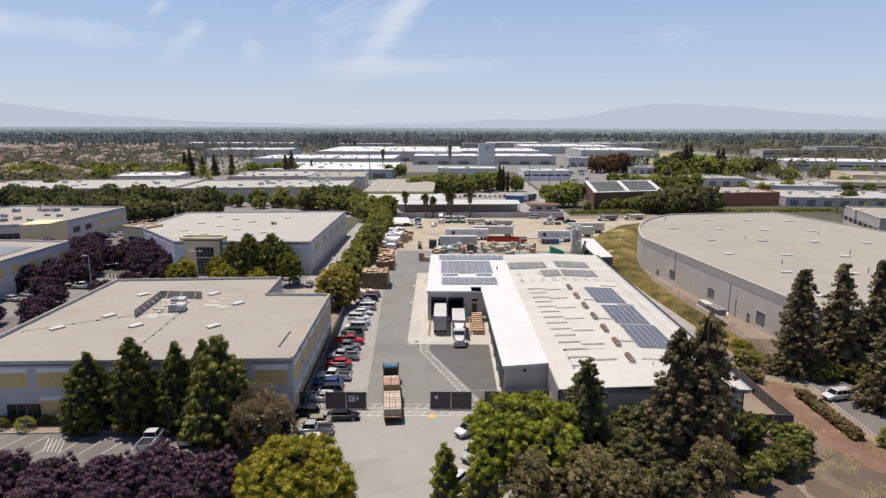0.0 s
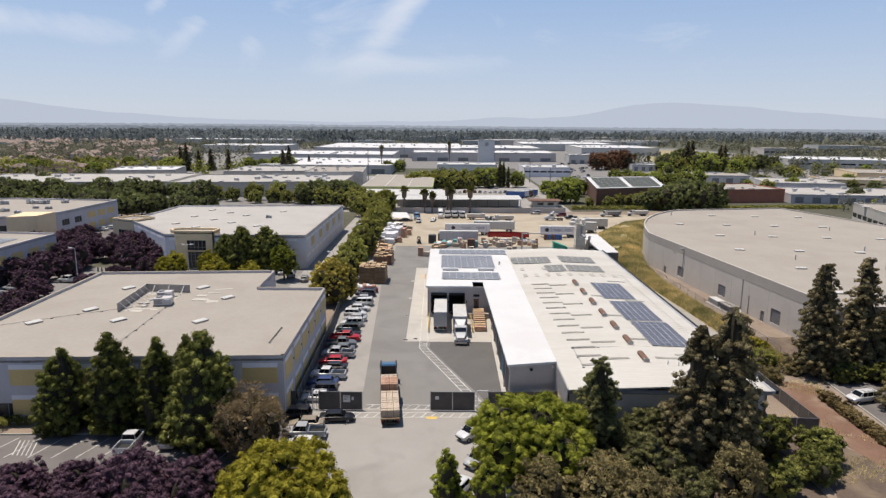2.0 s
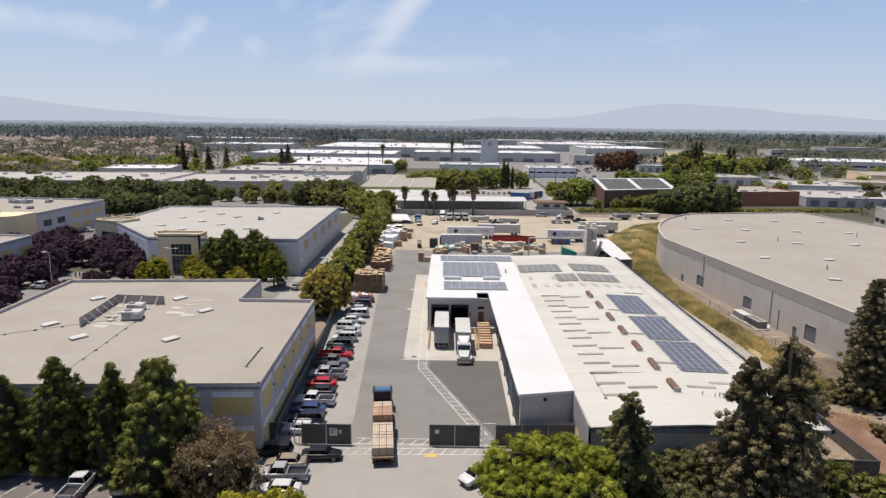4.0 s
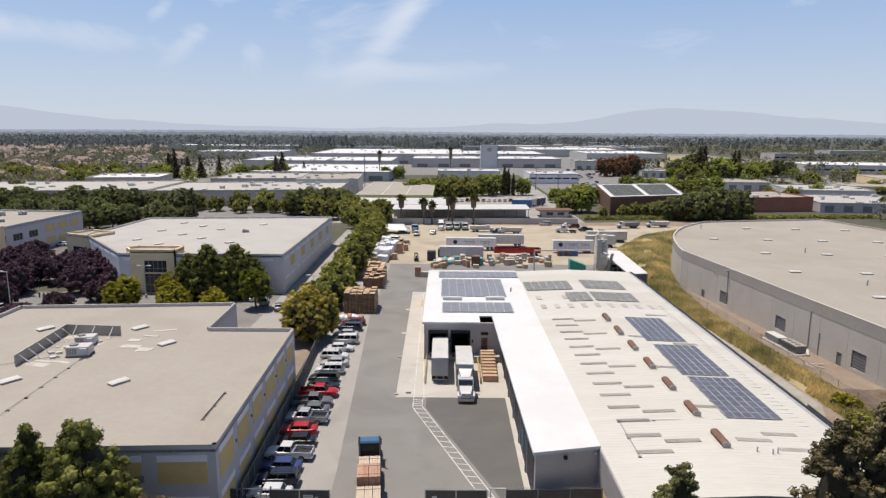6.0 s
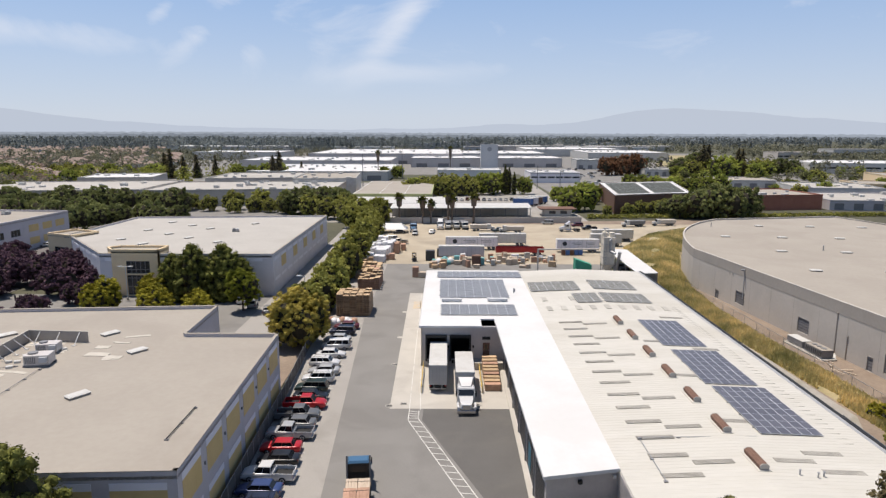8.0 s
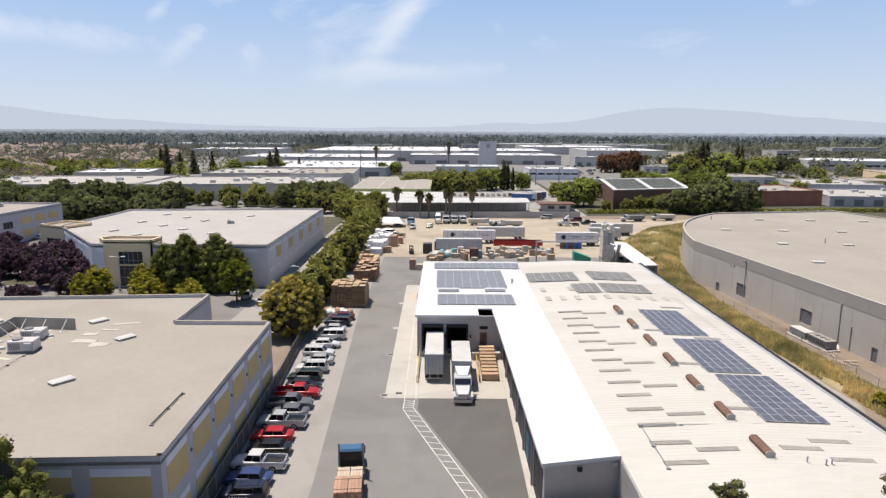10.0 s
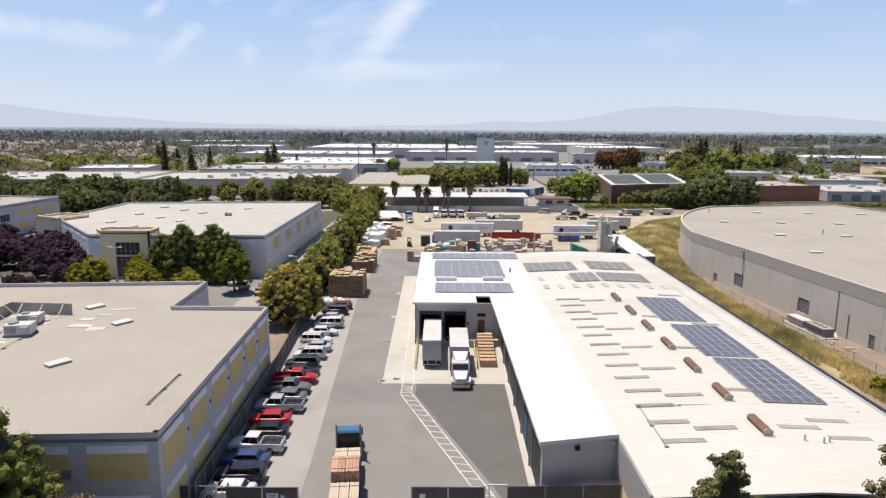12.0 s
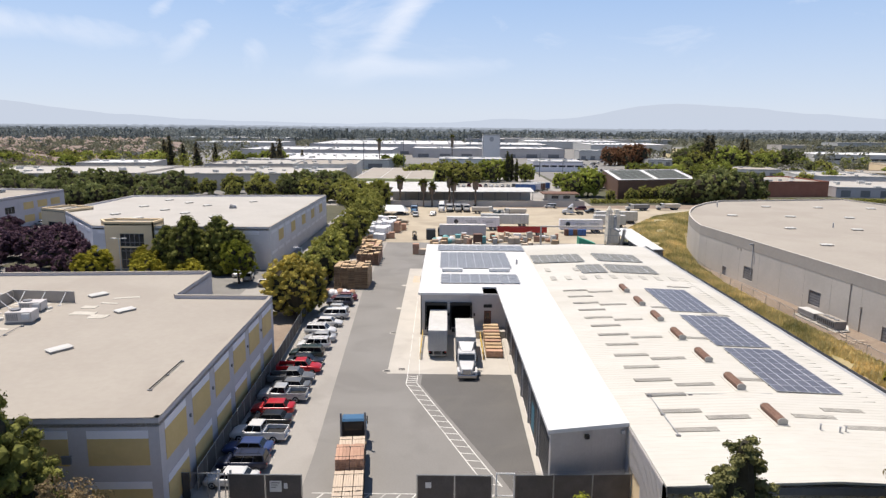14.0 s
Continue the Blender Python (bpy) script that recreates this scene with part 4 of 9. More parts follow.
def ribs(p, q, z0, z1, pitch=0.4, holes=(), out=0.04):
    """Upright ribs of metal siding."""
    g = Geo()
    n = int(math.dist(p, q) / pitch)
    for k in range(n):
        u = (k + 0.5) * pitch
        lo = [(h[2], h[3]) for h in holes if h[0] - 0.1 < u < h[1] + 0.1]
        z = z0
        for a, b in sorted(lo) + [(z1, z1)]:
            if a - z > 0.1:
                on_wall(g, p, q, u - 0.05, u + 0.05, z, a, out, 0.0)
            z = max(z, b)
    return g


dock_holes = [(0.9, 3.8, 1.1, 4.75), (4.7, 7.6, 1.1, 4.75), (9.7, 10.8, 1.2, 3.9)]
p, q, _ = wwall("wall", (-3.3, 140.4), (9.9, 140.4), 6.5, dock_holes)
tagged(part("siding", ribs(p, q, 0.0, 6.4, 0.4, dock_holes), M["metal_wall"], wh), kind="stuff")
for u0, u1, w0, w1 in dock_holes[:2]:
    d = part("dock_door", on_wall(on_wall(Geo(), p, q, u0 - 0.25, u0, 0.9, w1, 0.35, 0.0), p, q, u1, u1 + 0.25, 0.9, w1, 0.35, 0.0), M["black"], wh, "dark open dock door with rubber shelter")
    part("header", on_wall(Geo(), p, q, u0 - 0.25, u1 + 0.25, w1, w1 + 0.45, 0.35, 0.0), M["black"], d)
    # near-black back wall and floor imitate the shade inside the dock
    part("interior", on_wall(on_wall(Geo(), p, q, u0 - 0.6, u1 + 0.6, 0.3, 6.0, -7.5, 7.7), p, q, u0 - 0.6, u1 + 0.6, 0.9, 1.1, -0.3, 7.5), M["dark"], d, "near-black slabs standing for shade inside the dock")
    part("bumper", on_wall(on_wall(Geo(), p, q, u0 + 0.1, u0 + 0.4, 0.5, 1.05, 0.18, 0.0), p, q, u1 - 0.4, u1 - 0.1, 0.5, 1.05, 0.18, 0.0), M["rubber"], d)
    part("leveller", on_wall(Geo(), p, q, u0 + 0.5, u1 - 0.5, 0.5, 1.1, 0.25, 0.0), M["metal_dark"], d)
u0, u1, w0, w1 = dock_holes[2]
d = part("door", on_wall(Geo(), p, q, u0, u1, w0, w1, -0.08, 0.15), M["rust"], wh, "dark brown personnel door")
part("door_pane", on_wall(Geo(), p, q, u0 + 0.3, u1 - 0.3, w0 + 1.4, w1 - 0.4, -0.06, 0.08), M["window"], d)
part("sign", on_wall(Geo(), p, q, 9.6, 10.9, 4.4, 4.9, 0.08, 0.0), M["black"], wh, "small dark sign board over the door")
part("landing", on_wall(Geo(), p, q, 8.4, 12.8, -0.1, 1.15, 1.8, 0.0), M["concrete"], wh, "concrete landing")
for u in (4.25, 8.2):
    part("light", on_wall(Geo(), p, q, u - 0.12, u + 0.12, 3.1, 3.5, 0.2, 0.0), M["black"], wh)
bay_holes = [(2.0 + 7.2 * k, 8.4 + 7.2 * k, 0.15, 5.3) for k in range(6)]
p, q, _ = wwall("wall", (9.7, 140.2), (9.58, 95.0), 6.4, bay_holes)
for k, (u0, u1, w0, w1) in enumerate(bay_holes):
    d = part("bay_door", on_wall(Geo(), p, q, u0, u1, w0, w1, -0.12, 0.2), M["metal_dark"], wh, "dark roll-up bay door")
    g = Geo()
    for j in range(9):
        on_wall(g, p, q, u0 + 0.05, u1 - 0.05, w0 + 0.55 * j, w0 + 0.55 * j + 0.06, -0.09, 0.13)
    part("slat", g, M["black"], d)
    if k == 4:
        part("blue_panel", on_wall(Geo(), p, q, u0 + 1.2, u0 + 3.2, 0.5, 3.3, -0.08, 0.1), mat("teal_blue_tarp", (0.04, 0.16, 0.24), (0.06, 0.22, 0.30), 0.6), d, "teal blue panel in the doorway")
    part("post", on_wall(Geo(), p, q, u0 - 0.55, u0 - 0.2, 0.0, 6.2, 0.12, 0.0), M["fascia"], wh)
part("plinth", on_wall(Geo(), p, q, 0.0, 44.6, -0.2, 0.14, 0.55, 0.0), M["concrete"], wh, "pale concrete kerb along the wall")
p, q, _ = wwall("wall", (9.58, 94.95), (16.35, 96.35), 6.4)
tagged(part("siding", ribs(p, q, 0.0, 6.3, 0.3, (), 0.025), M["metal_wall"], wh), kind="stuff")
part("lamp", on_wall(Geo(), p, q, 3.0, 3.35, 5.5, 5.85, 0.3, 0.0), M["black"], wh, "small dark wall lamp")
part("lamp", on_wall(Geo(), p, q, 6.3, 6.6, 5.7, 6.0, 0.3, 0.0), M["white"], wh, "small white wall lamp")
sd = [(1.0, 4.4, 0.0, 3.2)]
p, q, _ = wwall("wall", (16.35, 96.35), (16.35, 86.6), 6.4, sd)
tagged(part("siding", ribs(p, q, 0.0, 6.3, 0.3, sd, 0.03), M["metal_wall"], wh), kind="stuff")
part("bay_door", on_wall(Geo(), p, q, 1.0, 4.4, 0.0, 3.2, -0.1, 0.2), M["wall_tan"], wh, "tan roll-up door")
p, q, _ = wwall("wall", (16.35, 86.6), (42.2, 86.6), 6.4)
tagged(part("siding", ribs(p, q, 0.0, 6.3, 0.5), M["metal_wall"], wh), kind="stuff")
wwall("wall", (42.2, 86.6), (42.2, 181.5), 6.4)
wwall("wall", (42.2, 181.5), (-3.3, 181.5), 6.4)
p, q, _ = wwall("wall", (-3.3, 181.5), (-3.3, 140.4), 6.5)
tagged(part("siding", ribs(p, q, 0.0, 6.4, 0.4), M["metal_wall"], wh), kind="stuff")
# roofs: white membrane over dock and wing, ribbed cream metal over the hall
part("membrane_roof", Geo().prism(wp((-3.6, 140.0), (6.2, 140.0), (6.2, 144.0), (8.5, 144.0), (9.28, 94.45), (16.4, 96.0), (16.4, 182.0), (-3.6, 182.0)), 6.5, 6.72), M["roof_white"], wh, "bright white membrane roof over dock and wing")
for a, b in (((-3.62, 140.0), (6.2, 140.0)), ((9.28, 94.45), (16.4, 96.0)), ((8.5, 144.0), (9.28, 94.45)), ((-3.62, 182.0), (-3.62, 140.0))):
    (pa, pb) = wp(a, b)
    part("roof_edge", on_wall(Geo(), pa, pb, 0, math.dist(a, b), 6.40, 6.745, 0.06, -0.002), M["white"], wh, "white metal roof edge")
part("recess", Geo().box(6.2 - O.x, 140.7 - O.y, 5.4, 8.6 - O.x, 144.0 - O.y, 5.6), M["fascia"], wh)
x0, x1, xr, y0, y1 = 16.4 - O.x, 42.6 - O.x, RIDGE_X - O.x, 86.2 - O.y, 182.0 - O.y
g = Geo()
prof = [(x0, EAVE), (xr, RIDGE), (x1, EAVE), (x1, EAVE - 0.2), (xr, RIDGE - 0.2), (x0, EAVE - 0.2)]
g.loft([[(x, y0, z) for x, z in prof], [(x, y1, z) for x, z in prof]])
part("metal_roof", g, M["roof_cream"], wh, "weathered cream ribbed metal roof")
g = Geo()
n = int((y1 - y0) / 0.6)
for k in range(n):
    y = y0 + 0.3 + 0.6 * k
    for a, za, b, zb in ((x0, EAVE, xr, RIDGE), (xr, RIDGE, x1, EAVE)):
        g.loft([[(a, y - 0.06, za), (a, y - 0.025, za + 0.012), (a, y + 0.025, za + 0.012), (a, y + 0.06, za)],
                [(b, y - 0.06, zb), (b, y - 0.025, zb + 0.012), (b, y + 0.025, zb + 0.012), (b, y + 0.06, zb)]], caps=False)
tagged(part("roof_ribs", g, M["roof_cream"], wh), kind="stuff")
part("gutter", Geo().box(x1, y0, EAVE - 0.4, x1 + 0.45, y1, EAVE + 0.02), M["grey"], wh, "pale grey box gutter")
part("gutter_lip", Geo().box(x1 + 0.45, y0, EAVE - 0.4, x1 + 0.85, y1, EAVE + 0.1), M["black"], wh, "black strip along the gutter's outer side")
part("fascia_board", Geo().box(x0, y0 - 0.05, EAVE - 0.55, x1, y0, EAVE - 0.02), M["fascia"], wh, "dark grey fascia")


def roof_z(x):
    if x < 16.4:
        return 6.72
    return EAVE + (RIDGE - EAVE) * (1 - abs(x - RIDGE_X) / 13.2)


def roof_tilt(x):
    return 0.0 if x < 16.4 else (-1 if x < RIDGE_X else 1) * math.degrees(math.atan((RIDGE - EAVE) / 12.6))


# fibreglass strips in the metal roof, in two staggered columns a bay
g = Geo().box(-1.85, -0.4, 0, 1.85, 0.4, 0.03, 1)
for k in range(4):
    g.box(-1.83, -0.37 + 0.2 * k, 0.03, 1.83, -0.25 + 0.2 * k, 0.05, 0)
strip = g.mesh("skylight_strip", [M["skylight"], M["skylight_dark"]])
spots = [(21.6 - 0.08 * k, 94.7 + 3.66 * k) for k in range(14)] + [(25.2 - 0.18 * k, 96.9 + 7.36 * k) for k in range(7)] + [(36.2, 98.8), (32.8, 97.2), (36.3, 95.3), (31.0, 105.5), (31.0, 118.5), (31.0, 132.0), (37.0, 129.1), (37.5, 145.0)]
for x, y in spots:
    part("skylight_strip", strip, None, wh, at=pose(x - O.x, y - O.y, roof_z(x) + 0.01, 0, roof_tilt(x), 0))
g = Geo()
for k in range(46):
    y = 101 + 1.12 * k
    g.box(39.2 - O.x, y - O.y, roof_z(40) - 0.02, 40.6 - O.x, y + 0.06 - O.y, roof_z(40) + 0.05)
tagged(part("batten", g, M["vent_side"], wh, "short grey battens along the eave"), kind="stuff")
small = Geo().box(-0.45, -1.3, 0, 0.45, 1.3, 0.05).mesh("skylight_strip", M["skylight"])
for k in range(9):
    x = 18.5 + 2.5 * k
    part("skylight_strip", small, None, wh, at=pose(x - O.x, 150.6 - O.y, roof_z(x) + 0.02, 0, roof_tilt(x), 0))
    if k % 2 == 0 and x < 24:
        part("skylight_strip", small, None, wh, at=pose(x - O.x, 157.0 - O.y, roof_z(x) + 0.02, 0, roof_tilt(x), 0))


def ridge_vent(at):
    """A long brown ridge ventilator with pale ends."""
    t = thing("ridge_vent", at, "rusty brown ridge ventilator with pale metal ends", "roof vent", "ridge vents")
    ring = lambda y, s: [(-0.34 * s, y, 0), (0.34 * s, y, 0), (0.42 * s, y, 0.28 * s), (0.42 * s, y, 0.45 * s), (0.2 * s, y, 0.62 * s), (-0.2 * s, y, 0.62 * s), (-0.42 * s, y, 0.45 * s), (-0.42 * s, y, 0.28 * s)]
    part("cowl", Geo().loft([ring(-1.55, 1), ring(1.55, 1)]), M["rust"], t)
    part("end_plate", Geo().loft([ring(-1.63, 1.02), ring(-1.55, 1.02)]), M["vent_side"], t)
    part("end_plate", Geo().loft([ring(1.55, 1.02), ring(1.63, 1.02)]), M["vent_side"], t)
    part("flashing", Geo().box(-0.6, -1.8, -0.02, 0.6, 1.8, 0.04), M["roof_cream"], t)
    return t


rv = ridge_vent((29.0, 96.7, RIDGE))
for k in range(1, 7):
    copy_thing(rv, pose(29.0 - 0.18 * k, 96.7 + 7.48 * k, RIDGE))

# solar arrays: each panel a piece on its rack


def pv_mesh(w, l, cell):
    g = Geo()
    g.box(-w / 2, -l / 2, 0, w / 2, l / 2, 0.035, 1)
    nx, ny = (1, 1) if cell == "pv" else (1, 2)
    for i in range(nx):
        for j in range(ny):
            a, b = -w / 2 + 0.022 + (w - 0.044) * i / nx, -w / 2 + 0.022 + (w - 0.044) * (i + 1) / nx
            c, d = -l / 2 + 0.026 + (l - 0.052) * j / ny, -l / 2 + 0.026 + (l - 0.052) * (j + 1) / ny
            g.box(a + 0.01, c + 0.006, 0.03, b - 0.01, d - 0.006, 0.042, 0)
    return g.mesh("panel", [M[cell], M["pv_frame"]])


def solar_array(x0, y0, x1, y1, nx, ny, z, tilt=0.0, label="flush array of dark blue solar panels", lift=0.14, cell="pv_grey"):
    c = ((x0 + x1) / 2, (y0 + y1) / 2)
    t = thing("solar_array", (*c, z), label, "solar panels", "solar arrays")
    t.matrix_basis = pose(*c, z, 0, tilt, 0)
    w, l = (x1 - x0) / nx, (y1 - y0) / ny
    me = pv_mesh(w - 0.03, l - 0.03, cell)
    for i in range(nx):
        for j in range(ny):
            part("panel", me, None, t, at=(-(x1 - x0) / 2 + w * (i + 0.5), -(y1 - y0) / 2 + l * (j + 0.5), lift))
    for j in range(4):
        y = -(y1 - y0) / 2 + (y1 - y0) * (j + 0.5) / 4
        part("rail", Geo().box(-(x1 - x0) / 2 - 0.1, y - 0.03, -0.02, (x1 - x0) / 2 + 0.1, y + 0.03, lift), M["steel"], t)
    return t


for x0, x1, y0, y1 in ((32.1, 38.45, 102.4, 114.9), (31.7, 38.1, 115.7, 128.1), (31.3, 37.6, 130.0, 142.8)):
    solar_array(x0, y0, x1, y1, 6, 8, roof_z(35.3), roof_tilt(35.3), cell="pv")
solar_array(-0.6, 157.4, 12.2, 172.2, 8, 14, 6.72)
solar_array(-0.3, 146.0, 12.5, 152.6, 8, 6, 6.72)
solar_array(-1.2, 174.2, 16.3, 180.0, 11, 5, 6.72)
solar_array(16.9, 162.9, 26.3, 170.2, 6, 7, roof_z(21.6), roof_tilt(21.6), "flush array of dull grey solar panels", cell="pv_dull")
solar_array(28.9, 163.6, 37.3, 170.9, 5, 7, roof_z(33.1), roof_tilt(33.1), "flush array of dull grey solar panels", cell="pv_dull")
solar_array(29.0, 153.8, 37.2, 160.4, 5, 6, roof_z(33.1), roof_tilt(33.1), "flush array of dull grey solar panels", cell="pv_dull")
solar_array(24.0, 153.6, 28.4, 160.2, 3, 6, roof_z(26.2), roof_tilt(26.2), "flush array of dull grey solar panels", cell="pv_dull")
for x, y in ((1.6, 155.0), (9.8, 155.2)):
    t = thing("electrical_cabinet", (x, y, 6.72), "low white inverter box on the roof", "electrical box", "inverters")
    part("casing", Geo().box(-1.8, -0.35, 0.1, 1.8, 0.35, 0.62, c=0.03), M["white"], t)
    part("foot", Geo().box(-1.6, -0.3, 0, -1.4, 0.3, 0.1).box(1.4, -0.3, 0, 1.6, 0.3, 0.1), M["fascia"], t)
roof_pipe([(19.8, 101.7), (31.5, 102.0)], 6.80, 0.03, "thin pale conduit on roof blocks", "grey")
roof_pipe([(19.8, 101.7), (19.8, 93.7)], 6.68, 0.03, "thin pale conduit on roof blocks", "grey")
for x, y in ((31.9, 94.6), (33.3, 94.2), (33.9, 94.4)):
    t = thing("roof_pipe", (x, y, roof_z(x) - 0.02), "short grey roof vent pipe", "pipe", "roof vent pipes")
    part("pipe", Geo().tube((0, 0, 0), (0, 0, 0.5), 0.07), M["grey"], t)
    part("cap", Geo().tube((0, 0, 0.5), (0, 0, 0.58), 0.13, 0.05), M["grey"], t)
t = thing("roof_pipe", (13.4, 162, 6.72), "short grey roof vent pipes", "pipe")
part("pipe", Geo().tube((0, -0.4, 0), (0, -0.4, 0.9), 0.12).tube((0.2, 0.5, 0), (0.2, 0.5, 0.6), 0.15), M["grey"], t)


# ---- the big taupe building with its rounded corner ----
def bezier(a, b, c, n):
    return [tuple((1 - t) ** 2 * a[k] + 2 * (1 - t) * t * b[k] + t * t * c[k] for k in (0, 1)) for t in [i / n for i in range(n + 1)]]


B3W0, B3W1 = (69.1, 117.0), (60.0, 196.0)
arc = bezier(B3W1, (65.6, 233.5), (87.0, 250.4), 14)
B3 = [B3W0, (108, 119.0), (152, 123), (150, 160), (140.5, 217), (129.5, 258)] + arc[::-1]
c3 = centre(B3)
q3 = loc(B3, c3)
b3 = thing("warehouse", c3, "taupe tilt-up concrete warehouse with rounded corner and tan roof", "building")
H3 = 9.25
n3 = len(q3)
west = n3 - 1
# openings in the long west wall, from its north end
b3_holes = [(11.1, 12.6, 0.0, 1.9), (19.3, 22.6, 1.0, 3.7), (40.0, 43.1, 1.2, 3.8), (57.2, 58.4, 0.0, 2.3), (60.6, 63.8, 0.8, 3.8)]
for i in range(n3):
    g = Geo()
    wall_run(g, q3[i], q3[(i + 1) % n3], -0.3, H3, 0.3, b3_holes if i == west else ())
    part("wall", g, M["wall_taupe"], b3)
for i in range(n3):
    if i == west or i in range(5, n3 - 1):
        part("parapet_band", on_wall(Geo(), q3[i], q3[(i + 1) % n3], 0, math.dist(q3[i], q3[(i + 1) % n3]), 7.1, 9.2, 0.03, 0.0), M["wall_band_dark"], b3, "darker painted band under the parapet")
for u0, u1, w0, w1 in b3_holes:
    d = part("door", on_wall(Geo(), q3[west], q3[0], u0, u1, w0, w1, -0.12, 0.2), M["fascia"], b3, "dark steel door set in the wall")
    g = Geo()
    for k in range(int((w1 - w0) / 0.5)):
        on_wall(g, q3[west], q3[0], u0 + 0.05, u1 - 0.05, w0 + 0.5 * k + 0.2, w0 + 0.5 * k + 0.26, -0.09, 0.13)
    part("slat", g, M["metal_dark"], d)
    g = Geo()
    on_wall(g, q3[west], q3[0], u0 - 0.14, u0, w0, w1 + 0.14, 0.03, 0.0)
    on_wall(g, q3[west], q3[0], u1, u1 + 0.14, w0, w1 + 0.14, 0.03, 0.0)
    on_wall(g, q3[west], q3[0], u0, u1, w1, w1 + 0.14, 0.03, 0.0)
    part("frame", g, M["wall_taupe"], d)
for u, top in ((49.9, 7.9), (52.6, 4.7)):
    downpipe(b3, q3, west, u, top)
lamp_arm = on_wall(Geo(), q3[west], q3[0], 22.0, 22.14, 2.4, 8.5, 0.12, 0.0)
on_wall(lamp_arm, q3[west], q3[0], 21.9, 22.24, 8.5, 8.75, 0.9, 0.0)
part("wall_light", lamp_arm, M["grey"], b3, "pale wall light on a thin conduit")
for u in (16.4, 17.6):
    part("scupper", on_wall(Geo(), q3[west], q3[0], u, u + 0.3, 6.5, 7.0, 0.08, 0.0), M["wall_band_dark"], b3)
for u in range(12):
    part("joint", on_wall(Geo(), q3[west], q3[0], 3.4 + 7.0 * u, 3.46 + 7.0 * u, 0.0, 9.0, 0.012, 0.0), M["wall_band_dark"], b3)
part("roof", Geo().prism(q3, H3 - 0.7, H3 - 0.4), M["roof_tan"], b3, "flat tan coated roof")
g = Geo()
for i in range(n3):
    a, d = Vector((*q3[i], H3 + 0.03)), Vector((*q3[(i + 1) % n3], H3 + 0.03))
    e = (d - a).normalized()
    s = Vector((-e.y, e.x, 0)) * 0.15
    g.beam(a + s - e * 0.04, d + s + e * 0.04, 0.4, 0.06)
part("coping", g, M["wall_taupe"], b3)
for i in range(5):
    for j in range(6):
        x, y = 76 + 14.5 * i + 4 * (j % 2), 128 + 22 * j - 1.5 * i
        if (x < 69 and y > 200) or (y > 225 and x < 82) or x > 140 - (y - 120) * 0.12 or y > 248:
            continue
        copy_thing(SKYLIGHT, pose(x, y, H3 - 0.4, 0, 0, 84))
for x, y in ((80, 236), (91, 196), (108, 172), (99, 150), (118, 205), (84, 160)):
    t = thing("roof_pipe", (x, y, H3 - 0.4), "short grey vent pipe on the tan roof", "pipe", "roof vent pipes")
    part("pipe", Geo().tube((0, 0, 0), (0, 0, 1.1), 0.14), M["grey"], t)
    part("cap", Geo().tube((0, 0, 1.1), (0, 0, 1.25), 0.24, 0.1), M["grey"], t)
# condensers on a pad by the wall
t = thing("condenser_unit", (62.6, 148.2, 0), "long dark-sided condenser unit on a concrete pad", "air conditioner")
t.rotation_euler = (0, 0, radians(6.5))
part("pad", Geo().box(-1.5, -5.2, -0.1, 1.2, 5.2, 0.25), M["concrete"], t)
part("casing", Geo().box(-1.1, -4.6, 0.45, 0.9, -0.2, 1.6, c=0.04), M["fascia"], t)
part("top_plate", Geo().box(-1.1, -4.6, 1.6, 0.9, -0.2, 1.65), M["roof_tan"], t)
part("casing", Geo().box(-1.0, 0.6, 0.45, 0.8, 4.8, 1.45, c=0.04), M["fascia"], t)
part("top_plate", Geo().box(-1.0, 0.6, 1.45, 0.8, 4.8, 1.5), M["offwhite"], t)
g = Geo()
for k in range(9):
    g.box(-1.14, -4.4 + 0.46 * k, 0.6, -1.1, -4.15 + 0.46 * k, 1.4)
part("grille", g, M["metal_dark"], t)
for y in (-3.6, -2.4, -1.2):
    part("fan_shroud", Geo().tube((-0.1, y, 1.65), (-0.1, y, 1.76), 0.45, 0.45, 12), M["fascia"], t)
for y in (-4.5, -0.7, 0.8, 3.9):
    part("foot", Geo().box(-0.9, y, 0.25, 0.7, y + 0.3, 0.45), M["fascia"], t)
rng = random.Random(5)
t = thing("scrap_pile", (62.6, 140.5, 0), "loose planks and pipes lying on the earth", "scrap")
for k in range(7):
    a = rng.uniform(0, 3)
    x, y = rng.uniform(-1.5, 1.2), rng.uniform(-4, 3)
    L = rng.uniform(1.2, 2.6)
    part("plank", Geo().beam((x, y, 0.06 + 0.05 * k), (x + L * math.cos(a), y + L * math.sin(a), 0.08 + 0.05 * k), 0.22, 0.08), M["lumber"], t)
part("board", Geo().beam((1.2, 3.2, 0.1), (2.2, 5.2, 0.5), 1.2, 0.08), M["offwhite"], t)

# ---- the grass bank and its fences ----
bank_mid = [(57.8, 113), (57.4, 124), (56.6, 138), (55.4, 154), (54.3, 172), (54.0, 192), (56.4, 214), (64.0, 241), (78, 264), (97, 281), (118, 292)]
bank_w = [2.4, 2.6, 2.7, 2.7, 3.0, 5.0, 7.5, 9.0, 9.5, 9, 8]
bank_h = [0.3, 0.4, 0.45, 0.5, 0.7, 1.1, 2.0, 2.5, 2.3, 1.8, 1.2]


